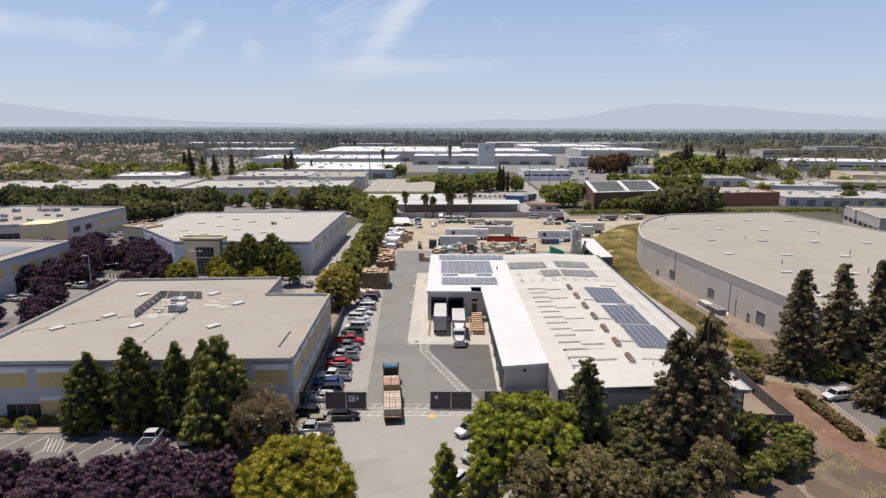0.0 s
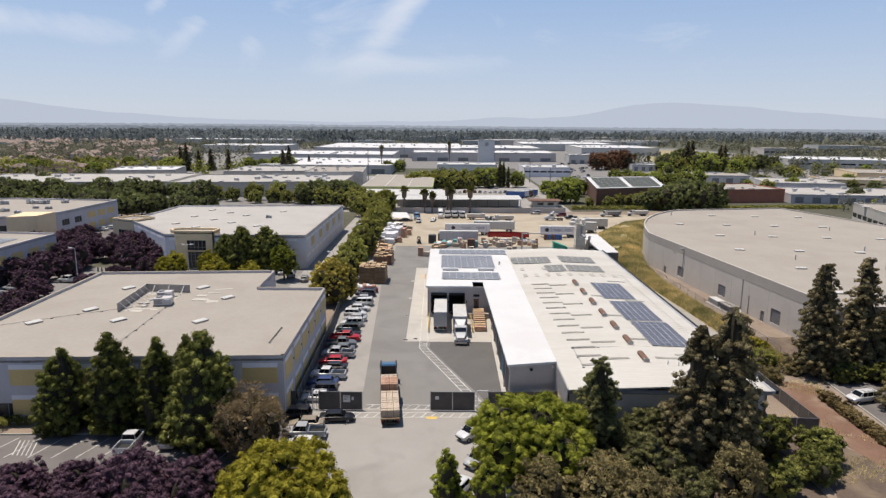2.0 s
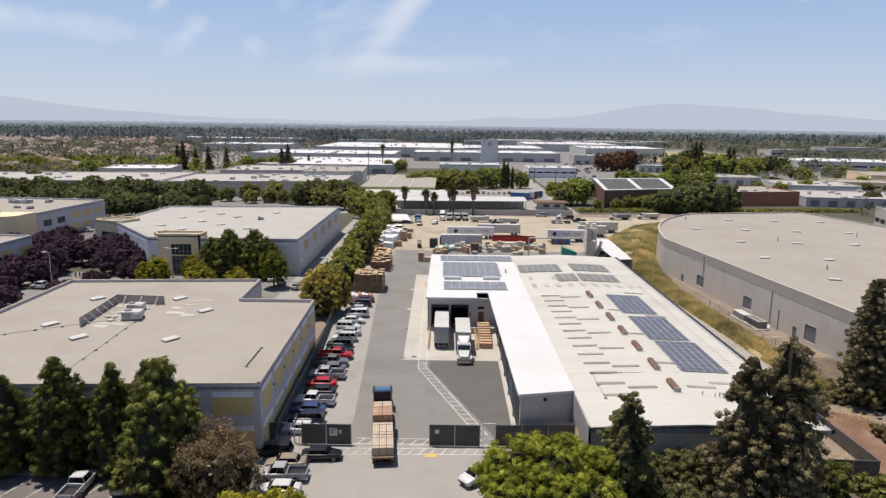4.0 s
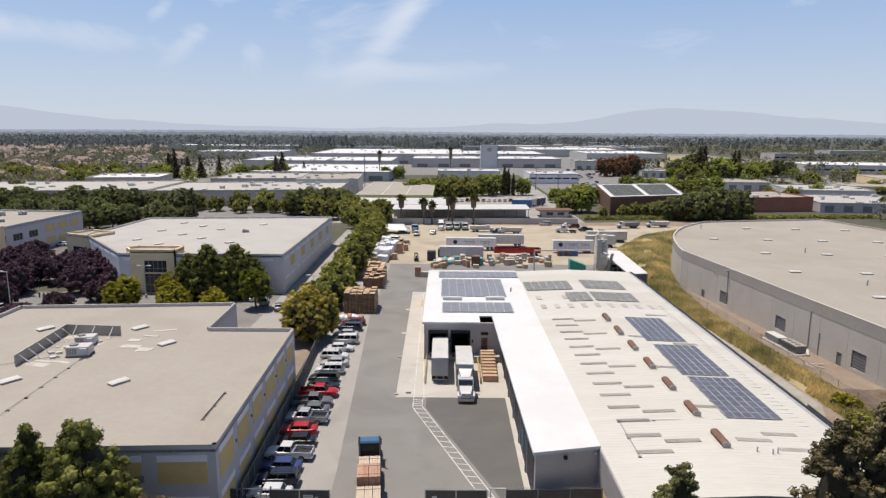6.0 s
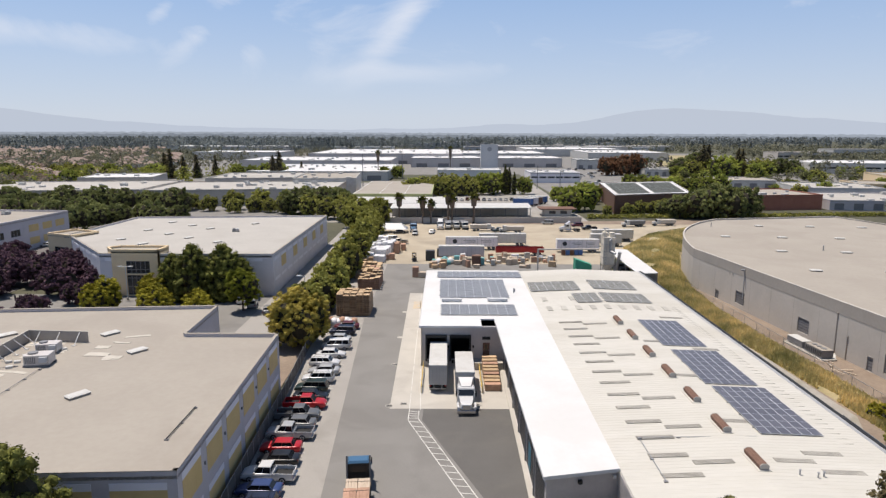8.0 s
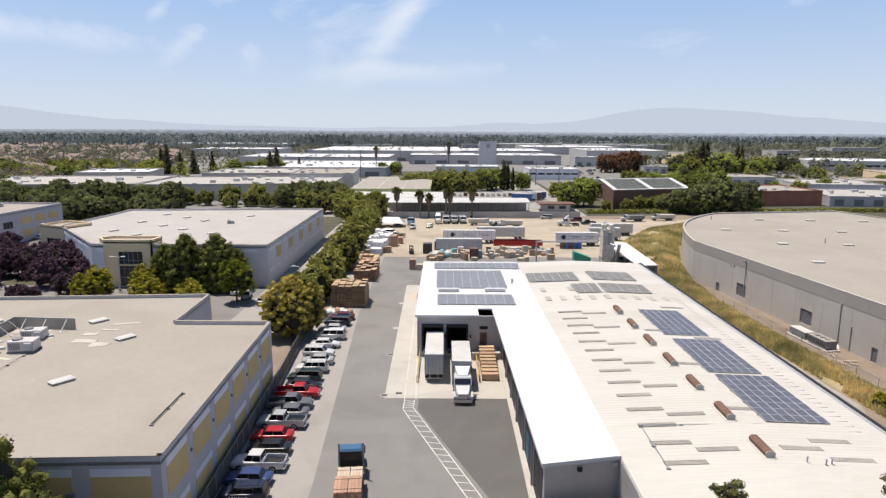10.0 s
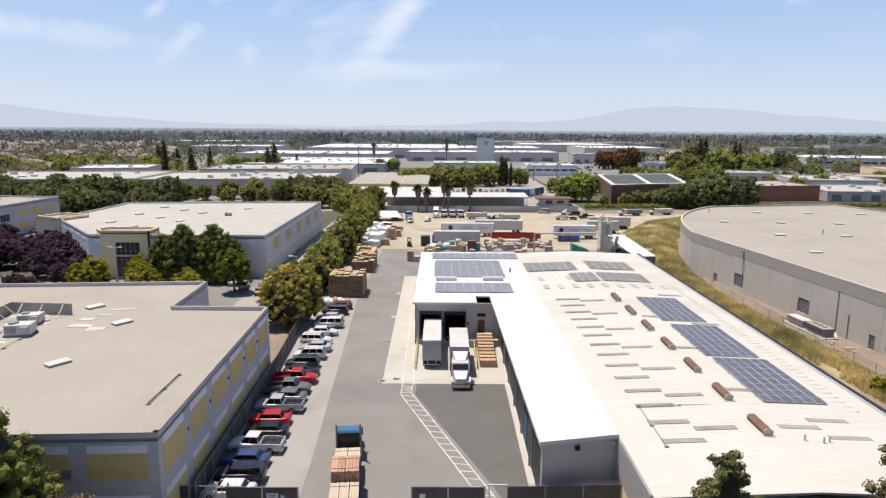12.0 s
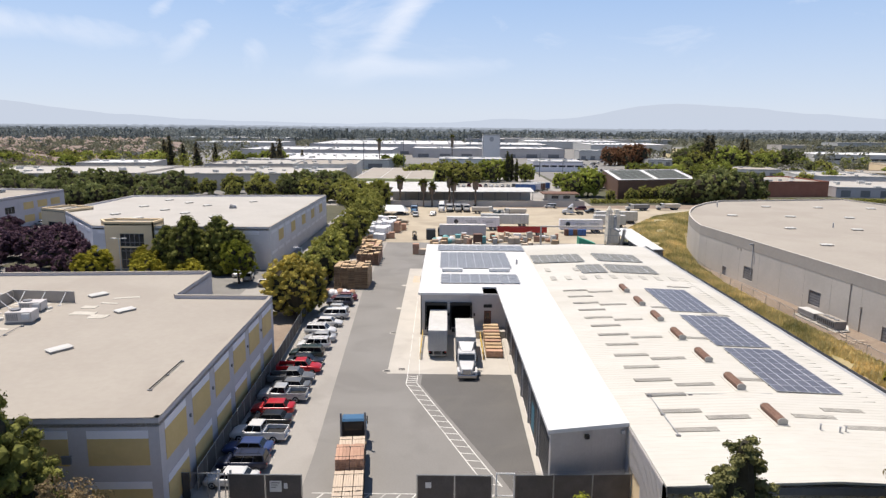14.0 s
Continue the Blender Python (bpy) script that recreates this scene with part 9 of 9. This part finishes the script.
t = thing("skip_container", (37.4, 214.5, 0), "open bin with a bright green sloped side", "container")
part("body", Geo().loft([[(-2.2, -1.4, 0.1), (2.2, -1.4, 0.1), (2.2, 1.4, 0.1), (-2.2, 1.4, 0.1)], [(-2.2, -1.4, 3.2), (2.2, -1.4, 1.6), (2.2, 1.4, 1.6), (-2.2, 1.4, 3.2)]]), M["green_tarp"], t)
part("skid", Geo().box(-2.2, -1.2, 0, 2.2, -1.0, 0.1).box(-2.2, 1.0, 0, 2.2, 1.2, 0.1), M["black"], t)
for k in range(5):
    ob = crate(36.0 + 1.3 * k, 236.0, 1.1, 1.2, 1.9, ("rust", "blue_tarp", "rust", "blue_tarp", "blue_tarp")[k], "covered load in red or blue sheet", 0, 0, "covered loads before the trailer", 1)

# dust collector and its ducts behind the warehouse
M["collector"] = mat("cream_sheet_metal", (0.86, 0.78, 0.64), (0.95, 0.87, 0.72), 0.6, scale=1.5, fine=4, c3=(0.70, 0.60, 0.46), stain=0.6, stain_scale=0.6)
t = thing("dust_collector", (41.9, 206.0, 0), "tall beige dust collector tower with hopper and ladder", "dust collector")
part("bin", Geo().box(-1.45, -1.5, 3.4, 1.45, 1.5, 10.4, c=0.05), M["collector"], t)
part("hopper", Geo().loft([[(-0.5, -0.5, 1.6), (0.5, -0.5, 1.6), (0.5, 0.5, 1.6), (-0.5, 0.5, 1.6)], [(-1.4, -1.4, 3.4), (1.4, -1.4, 3.4), (1.4, 1.4, 3.4), (-1.4, 1.4, 3.4)]]), M["collector"], t)
for x in (-1.35, 1.35):
    for y in (-1.35, 1.35):
        part("leg", Geo().beam((x, y, 0), (x, y, 3.6), 0.16, 0.16), M["steel"], t)
for z in (3.5, 5.2, 6.9, 8.6, 10.3):
    part("stiffener", Geo().box(-1.52, -1.57, z, 1.52, 1.57, z + 0.12), M["wall_taupe"], t)
part("cyclone", Geo().tube((-0.9, 0, 10.4), (-0.9, 0, 11.6), 0.75, 0.75, 12).tube((-0.9, 0, 11.6), (-0.9, 0, 12.4), 0.5, 0.2, 12), M["collector"], t)
part("fan_box", Geo().box(0.3, -0.7, 10.4, 1.4, 0.7, 11.6, c=0.04), M["collector"], t)
for k in range(9):
    part("rung", Geo().box(-1.3, -1.72, 4.0 + 0.7 * k, -0.75, -1.68, 4.05 + 0.7 * k), M["steel"], t)
for x in (-1.3, -0.77):
    part("ladder_rail", Geo().box(x, -1.74, 3.2, x + 0.05, -1.66, 11.3), M["steel"], t)
part("top_rail", Geo().beam((-1.45, -1.5, 11.4), (1.45, -1.5, 11.4), 0.06, 0.06).beam((-1.45, -1.5, 10.4), (-1.45, -1.5, 11.4), 0.06, 0.06).beam((1.45, -1.5, 10.4), (1.45, -1.5, 11.4), 0.06, 0.06), M["steel"], t)
part("bend", Geo().tube((0.2, -1.9, 7.0), (0.2, -1.9, 9.6), 0.38, 0.38, 10).tube((0.2, -1.9, 9.6), (0.2, -1.2, 10.1), 0.38, 0.38, 10).tube((0.2, -1.9, 7.0), (1.0, -3.6, 6.7), 0.38, 0.34, 10), M["steel"], t, "bent galvanised duct")
part("duct", Geo().tube((1.9, -1.0, 0.5), (2.6, -2.2, 6.8), 0.42, 0.42, 10), M["steel"], t)
t = thing("duct_frame", (24.0, 205.0, 0), "grey steel pole with a long overhead duct", "duct")
part("post", Geo().tube((0, 0, 0), (0, 0, 7.4), 0.22, 0.2, 8), M["wall_taupe"], t)
part("duct", Geo().tube((0, 0, 7.3), (15.4, 0.6, 7.3), 0.2, 0.2, 8), M["wall_taupe"], t)
t = thing("lean_to", (47.3, 204, 0), "open lean-to shed with sloping white roof", "shed")
x0, y0 = -47.3, -204
part("roof", Geo().loft([[(44.8 + x0, 188.7 + y0, 4.5), (49.9 + x0, 190.2 + y0, 4.3), (50.9 + x0, 220.8 + y0, 4.3), (44.8 + x0, 220.6 + y0, 4.6)],
                         [(44.8 + x0, 188.7 + y0, 4.68), (49.9 + x0, 190.2 + y0, 4.48), (50.9 + x0, 220.8 + y0, 4.48), (44.8 + x0, 220.6 + y0, 4.78)]]), M["roof_white"], t, "plain white sheet roof")
for x, y in ((45.0, 189.4), (49.6, 190.6), (45.0, 200), (50.0, 200), (45.0, 210), (50.4, 210), (45.0, 220), (50.6, 220)):
    part("post", Geo().beam((x + x0, y + y0, 0), (x + x0, y + y0, 4.4), 0.18, 0.18), M["fascia"], t)
part("back_wall", Geo().box(49.9 + x0, 191 + y0, 0, 50.1 + x0, 220 + y0, 4.2), M["fascia"], t)
for k in range(5):
    crate(47.2, 193 + 5.4 * k, 2.2, 2.6, 1.8, rng.choice(("wood", "metal_dark")), "stored goods under the lean-to roof", 0, 0, "goods under the lean-to")

# forklift in the lane
t = thing("forklift", (-8.6, 226.5, 0), "dark forklift with overhead guard and empty pallet", "forklift", turn=10)
part("chassis", Geo().loft([[(-0.55, -1.2, 0.25), (0.55, -1.2, 0.25), (0.55, 0.9, 0.25), (-0.55, 0.9, 0.25)], [(-0.55, -1.2, 1.2), (0.55, -1.2, 1.2), (0.5, 0.2, 0.9), (-0.5, 0.2, 0.9)]]), M["metal_dark"], t)
part("seat", Geo().box(-0.25, -0.5, 1.1, 0.25, 0.0, 1.6), M["black"], t)
for x in (-0.5, 0.5):
    part("guard_post", Geo().beam((x, -0.9, 1.0), (x, -0.7, 2.2), 0.08, 0.08).beam((x, 0.6, 0.9), (x, 0.4, 2.2), 0.08, 0.08), M["black"], t)
    part("fork", Geo().box(x * 0.6 - 0.06, 1.1, 0.08, x * 0.6 + 0.06, 2.2, 0.13), M["steel"], t)
part("overhead_guard", Geo().box(-0.55, -0.8, 2.2, 0.55, 0.5, 2.28), M["black"], t)
part("mast", Geo().box(-0.45, 0.95, 0.1, -0.33, 1.1, 2.4).box(0.33, 0.95, 0.1, 0.45, 1.1, 2.4).box(-0.33, 0.97, 2.25, 0.33, 1.08, 2.4), M["paint_yellow"], t)
wheels(t, "car", (-0.5, 0.5), (-0.85, 0.65), 0.33)

# vehicles along the far edge of the yard
G_B = "vehicles of the back yard"
car((-10.6, 275.0, 0), 180, "suv", SILVER, "silver suv at the back of the yard", group=G_B)
car((-4.6, 278.5, 0), 170, "sedan", SILVER, "silver sedan at the back of the yard", group=G_B)
car((-16.6, 278.0, 0), 100, "sedan", BLACK, "dark car behind the shed", group=G_B)
car((41.5, 303.0, 0), 85, "van", SILVER, "silver minivan on the back road", group=G_B)
car((20.5, 281.5, 0), 95, "pickup", GREEN, "dark pickup in the back yard", group=G_B)
car((55.0, 288.0, 0), 92, "pickup", BLACK, "black pickup near the bank", group=G_B)
car((60.0, 283.0, 0), 80, "sedan", GREY, "grey car near the bank", group=G_B)
car((52.0, 296.0, 0), 92, "suv", MAROON, "dark red suv by the back fence", group=G_B)
car((-18.5, 262.0, 0), 80, "van", WHITE, "white van behind wrapped loads", group=G_B)
car((-15.0, 256.0, 0), 80, "pickup", TAN, "tan pickup behind wrapped loads", group=G_B)
tractor((-1.6, 290.5, 0), 180, car_paint("truck_white", (0.72, 0.72, 0.72)), "white truck tractor at the back of the yard")
tractor((46.8, 284.0, 0), 90, car_paint("truck_white", (0.72, 0.72, 0.72)), "white truck tractor beside box trailers")
tractor((-11.6, 284.0, 0), 180, car_paint("truck_blue", (0.07, 0.17, 0.30)), "blue truck tractor at the back of the yard", fairing=False)


def dump_truck(at, turn, label, body="wall_taupe"):
    t = thing("dump_truck", at, label, "truck", "dump trucks of the yard", turn=turn)
    part("cab", Geo().loft([[(-1.1, 2.6, 0.8), (1.1, 2.6, 0.8), (1.1, 4.2, 0.8), (-1.1, 4.2, 0.8)], [(-1.1, 2.6, 2.6), (1.1, 2.6, 2.6), (1.05, 3.8, 2.6), (-1.05, 3.8, 2.6)]]), M["offwhite"], t)
    part("windscreen", Geo().loft([[(-0.95, 4.08, 1.75), (0.95, 4.08, 1.75), (0.95, 4.02, 1.75), (-0.95, 4.02, 1.75)], [(-0.95, 3.9, 2.5), (0.95, 3.9, 2.5), (0.95, 3.84, 2.5), (-0.95, 3.84, 2.5)]]), M["window"], t)
    part("bonnet", Geo().box(-0.9, 4.2, 0.8, 0.9, 5.4, 1.6, c=0.08), M["offwhite"], t)
    part("dump_bed", Geo().loft([[(-1.1, -3.6, 1.0), (1.1, -3.6, 1.0), (1.1, 2.4, 1.0), (-1.1, 2.4, 1.0)], [(-1.25, -3.8, 2.4), (1.25, -3.8, 2.4), (1.25, 2.5, 2.4), (-1.25, 2.5, 2.4)]]), M[body], t)
    for y in (-2.4, -0.8, 0.8):
        part("rib", Geo().box(-1.3, y, 1.05, -1.2, y + 0.12, 2.4).box(1.2, y, 1.05, 1.3, y + 0.12, 2.4), M[body], t)
    part("frame_rail", Geo().box(-0.45, -3.4, 0.7, 0.45, 4.4, 0.98), M["black"], t)
    wheels(t, "steer", (-1.0, 1.0), (4.6,), 0.5)
    wheels(t, "truck", (-0.9, 0.9), (-2.2, -0.9), 0.5)
    return t


dump_truck((13.4, 285.0, 0), -90, "grey-beige dump truck in the back yard")
dump_truck((25.5, 280.5, 0), 92, "grey-beige dump truck facing along the yard")
dump_truck((75.0, 297.0, 0), 100, "dusty dump truck beyond the bank", "fascia")
dump_truck((88.0, 300.0, 0), 95, "dusty dump truck beyond the bank")
for k in range(3):
    dump_truck((1.4 + 3.0 * k, 292.5, 0), 180 + 3 * k, "dark truck nosed out at the yard's edge", "fascia")
t = thing("portable_toilet", (8.6, 292.5, 0), "blue portable toilet cabin at the yard edge", "toilet")
part("cabin", Geo().box(-0.55, -0.55, 0, 0.55, 0.55, 2.2, c=0.03), M["blue_tarp"], t)
part("roof", Geo().loft([[(-0.58, -0.58, 2.2), (0.58, -0.58, 2.2), (0.58, 0.58, 2.2), (-0.58, 0.58, 2.2)], [(-0.3, -0.3, 2.45), (0.3, -0.3, 2.45), (0.3, 0.3, 2.45), (-0.3, 0.3, 2.45)]]), M["white"], t)
t = thing("loader", (11.0, 291.0, 0), "small yellow wheel loader with bucket", "loader")
part("body", Geo().box(-0.7, -1.2, 0.6, 0.7, 1.0, 1.6, c=0.06), M["paint_yellow"], t)
part("cab", Geo().box(-0.5, -0.4, 1.6, 0.5, 0.6, 2.6, c=0.04), M["window"], t)
part("arm", Geo().beam((-0.4, 0.9, 1.2), (-0.4, 2.2, 0.5), 0.14, 0.2).beam((0.4, 0.9, 1.2), (0.4, 2.2, 0.5), 0.14, 0.2), M["paint_yellow"], t)
part("bucket", Geo().box(-0.9, 2.2, 0.1, 0.9, 2.9, 0.8), M["metal_dark"], t)
wheels(t, "truck", (-0.7, 0.7), (-0.8, 0.8), 0.5)
# grey tent-roofed shed
t = thing("tent_shed", (-20.0, 281.0, 0), "low shed with grey tented roof and white ends", "shed")
part("roof", Geo().loft([[(-6.4, -3, 1.4), (6.4, -3, 1.4), (6.4, 3, 1.4), (-6.4, 3, 1.4)], [(-4.0, -0.2, 3.4), (4.0, -0.2, 3.4), (4.0, 0.2, 3.4), (-4.0, 0.2, 3.4)]]), M["grey"], t)
for x in (-6, 0, 6):
    for y in (-2.8, 2.8):
        part("post", Geo().beam((x, y, 0), (x, y, 1.5), 0.12, 0.12), M["white"], t)
for x in (-5.9, 5.9):
    part("edge_board", Geo().beam((x, -3.0, 1.5), (x * 0.68, 0, 3.45), 0.12, 0.3), M["white"], t)

# ---- depot beyond the yard: boundary wall, long canopy, depot hall, car park ----
g = Geo()
wall_run(g, (-26, 304.6), (56, 307.4), -0.1, 2.4, 0.25)
solid("wall_boundary", g, M["wall_taupe"], "long taupe concrete boundary wall of the depot", "wall", kind="structure")
sheet("ground_back_road", [(-30, 303), (104, 303), (130, 312), (130, 320), (60, 312), (-30, 306)], 0.002, M["earth"], "dry verge behind the yard", "verge")
sheet("ground_depot", [(-60, 306.5), (60, 309), (62, 520), (-60, 520)], -0.01, M["asphalt_pale"], "pale asphalt of the depot and its car park", "asphalt")
sheet("ground_far_lots", [(64, 400), (330, 360), (430, 640), (64, 640)], -0.012, M["asphalt"], "grey asphalt of distant car parks", "asphalt")
sheet("ground_far_lots_west", [(-300, 300), (-62, 300), (-62, 580), (-300, 560)], -0.014, M["asphalt"], "grey asphalt around the far halls", "asphalt")
sheet("ground_factory", [(-330, 585), (430, 645), (430, 1180), (-330, 1180)], -0.02, M["asphalt"], "grey asphalt round the factory halls", "asphalt")
t = thing("canopy", (6, 318, 0), "long open canopy with white edge and dark space beneath", "canopy")
part("roof", Geo().loft([[(-29, -4, 4.8), (31, -1, 4.8), (31, 14, 5.2), (-29, 11, 5.2)], [(-29, -4, 5.1), (31, -1, 5.1), (31, 14, 5.5), (-29, 11, 5.5)]]), M["offwhite"], t)
for k in range(12):
    part("post", Geo().beam((-28 + 5.3 * k, -3.4 + 0.26 * k, 0), (-28 + 5.3 * k, -3.4 + 0.26 * k, 4.8), 0.22, 0.22), M["fascia"], t)
part("back_wall", Geo().prism([(-29, 10.4), (31, 13.4), (31, 13.7), (-29, 10.7)], 0, 4.7), M["wall_taupe"], t)
t = thing("depot_building", (-27, 372, 0), "low depot hall with yellow-green fascia and tan roof", "building")
part("wall", Geo().box(-18, -9, 0, 20, 76, 4.6), M["wall_tan"], t)
part("fascia", Geo().box(-18.6, -9.8, 4.6, 20.6, -9.0, 6.6).box(20.0, -9.0, 4.6, 20.6, 76, 6.6), M["green_band"], t, "yellow-green fascia band")
part("roof", Geo().box(-18.6, -9.0, 6.2, 20.0, 76, 6.5), M["roof_tan"], t)
part("awning", Geo().loft([[(-19, -32, 4.3), (32, -32, 4.3), (32, -9.9, 5.0), (-19, -9.9, 5.0)], [(-19, -32, 4.5), (32, -32, 4.5), (32, -9.9, 5.2), (-19, -9.9, 5.2)]]), M["offwhite"], t, "white metal awning roof")
for k in range(6):
    part("post", Geo().beam((-18 + 9.8 * k, -31.5, 0), (-18 + 9.8 * k, -31.5, 4.4), 0.25, 0.25), M["fascia"], t)
for k in range(3):
    part("roof_line", Geo().box(-18 + 12.5 * k, -8.8, 6.5, -17.8 + 12.5 * k, 75.5, 6.58), M["white"], t)
trailer((4.5, 352, 0), 90, 9, "wrap", "pale lilac box trailer by the depot", "trailers of the depot")
for k in range(22):
    x, y = 6 + 3.0 * (k % 11), 395 + 72 * (k // 11) + rng.uniform(-1, 1)
    if 8 < x < 14 and k > 11:
        continue
    car((x, y, 0), 0, rng.choice(("sedan", "suv")), rng.choice((WHITE, SILVER, GREY, BLACK, MAROON)), "car in the distant depot car park", group="cars of the depot", far=True)
for k in range(4):
    x = 44 + 2.9 * k
    t = trailer((x, 366 + 4 * k, 0), 76, 10, ("blue_tarp", "wall_band", "rust", "blue_tarp")[k], "dark purple-blue coach-like box vehicle", "coaches of the depot")
t = thing("gate_house", (50, 333, 0), "small brown-roofed gate house with dark openings", "building")
part("wall", Geo().box(-6, -4, 0, 6, 4, 2.9), M["wall_taupe"], t)
part("roof", Geo().box(-8, -5, 2.9, 8, 5, 3.3), M["rust"], t)
part("window", Geo().box(-4, -4.05, 1.0, -1, -3.98, 2.3).box(1, -4.05, 1.0, 4, -3.98, 2.3), M["window"], t)
# the solar-roofed building
SR = [(77.0, 338), (116.0, 350), (131, 421), (87, 412)]
shell("solar_building", SR, 8.6, "low building under a white-edged roof of solar panels", M["rust"], M["roof_white"], 0.2, cap=M["white"])
for a, b, c_, d_ in ((0.06, 0.47, 0.08, 0.92), (0.53, 0.94, 0.08, 0.92)):
    P = lambda u, v: Vector((*SR[0], 0)).lerp(Vector((*SR[1], 0)), u).lerp(Vector((*SR[3], 0)).lerp(Vector((*SR[2], 0)), u), v)
    t = thing("solar_array", (*P(a, c_).xy, 8.5), "rows of dark solar panels on a white roof", "solar panels", "solar arrays")
    o = P(a, c_)
    for i in range(5):
        for j in range(9):
            u0, u1 = a + (b - a) * i / 5, a + (b - a) * (i + 0.94) / 5
            v0, v1 = c_ + (d_ - c_) * j / 9, c_ + (d_ - c_) * (j + 0.86) / 9
            q = [P(u0, v0) - o, P(u1, v0) - o, P(u1, v1) - o, P(u0, v1) - o]
            part("panel", Geo().loft([[(p.x, p.y, 0.12) for p in q], [(p.x, p.y, 0.17) for p in q]]), M["pv_dark"], t)
    part("rail", Geo().loft([[(p.x, p.y, 0.0) for p in [P(a, c_) - o, P(b, c_) - o, P(b, d_) - o, P(a, d_) - o]], [(p.x, p.y, 0.12) for p in [P(a, c_) - o, P(b, c_) - o, P(b, d_) - o, P(a, d_) - o]]]), M["steel"], t)
# cars of the distant lots
for k in range(30):
    y = rng.uniform(505, 690)
    x = (y - 36) * rng.uniform(0.178, 0.232)
    car((x, y, -0.01), rng.choice((0, 90, 5)), rng.choice(("sedan", "suv", "van")), rng.choice((WHITE, WHITE, SILVER, GREY, BLACK)), "parked car in a distant lot", group="cars of distant lots", far=True)


# ---- lamps and poles ----
def street_lamp(at, h, turn=0.0, two=False, label="tall pale steel street lamp beside parking"):
    t = thing("street_lamp", at, label, "street lamp", "street lamps", turn=turn)
    part("pole", Geo().tube((0, 0, 0), (0, 0, h), 0.11, 0.07, 8), M["white"], t)
    part("base", Geo().tube((0, 0, -0.1), (0, 0, 0.6), 0.25, 0.25, 10), M["concrete"], t)
    for s in ((-1, 1) if two else (1,)):
        part("arm", Geo().tube((0, 0, h - 0.1), (s * 0.9, 0, h), 0.05, 0.05, 6), M["white"], t)
        part("lamp_head", Geo().box(s * 1.2 - 0.45, -0.2, h - 0.08, s * 1.2 + 0.45, 0.2, h + 0.1, c=0.03), M["white"], t)
    return t


street_lamp((-93.6, 169.4, 0), 8.6, 180)
street_lamp((-69.6, 181.0, 0), 7.6, 0, True)
street_lamp((-15.8, 66.0, 0), 4.6, 90)
street_lamp((-28.4, 215, 0), 8.4, 0)
street_lamp((-28.4, 172, 0), 7.6, 180)
for x, y, h in ((-55.0, 480, 22), (60, 470, 15), (68, 430, 13), (-34, 560, 22)):
    t = thing("utility_pole", (x, y, 0), "thin grey distant utility pole", "utility pole", "utility poles")
    part("pole", Geo().tube((0, 0, 0), (0, 0, h), 0.3, 0.18, 8), M["fascia"], t)
    part("crossarm", Geo().beam((-1.2, 0, h - 1), (1.2, 0, h - 1), 0.15, 0.15), M["fascia"], t)
# small round bushes and signs before the ochre wall
g1 = Geo()
spots = []
for k in range(90):
    d = Vector((rng.gauss(0, 1), rng.gauss(0, 1), abs(rng.gauss(0, 1)))).normalized()
    spots += clump_spots(rng, Vector((d.x * 1.0, d.y * 1.0, 0.5 + d.z * 0.9)), 0.25, 5)
leaves(rng, spots, 0.24, g1)
bush = g1.mesh("crown", M["leaf_ficus"])
for x, y, s in ((-62.5, 86.6, 1.1), (-58.8, 86.5, 1.2), (-66, 86.5, 1.2), (-69, 86.4, 1.1)):
    solid("round_bush", bush, None, "small round clipped olive-green bush", "bush", "round bushes at the wall", at=pose(x, y, 0.1) @ Matrix.Diagonal((s, s, s, 1)))
g2 = Geo()
spots = []
for k in range(1500):
    spots += clump_spots(rng, Vector((rng.uniform(-70, -24), 88.2 + rng.uniform(-0.5, 0.5), rng.uniform(0.3, 1.3))), 0.25, 3)
leaves(rng, spots, 0.3, g2)
solid("hedge", g2, M["leaf_dark"], "dark low hedge along the ochre-panelled wall", "hedge")
for x, y in ((-57.8, 85.2), (-52.6, 85.4), (-63.4, 85.0)):
    t = thing("sign_post", (x, y, 0.1), "small blue parking sign on a post", "sign", "parking signs")
    part("post", Geo().tube((0, 0, 0), (0, 0, 2.0), 0.035, n=6), M["steel"], t)
    part("plate", Geo().box(-0.2, -0.03, 1.5, 0.2, -0.0, 2.1), M["blue_tarp"], t)
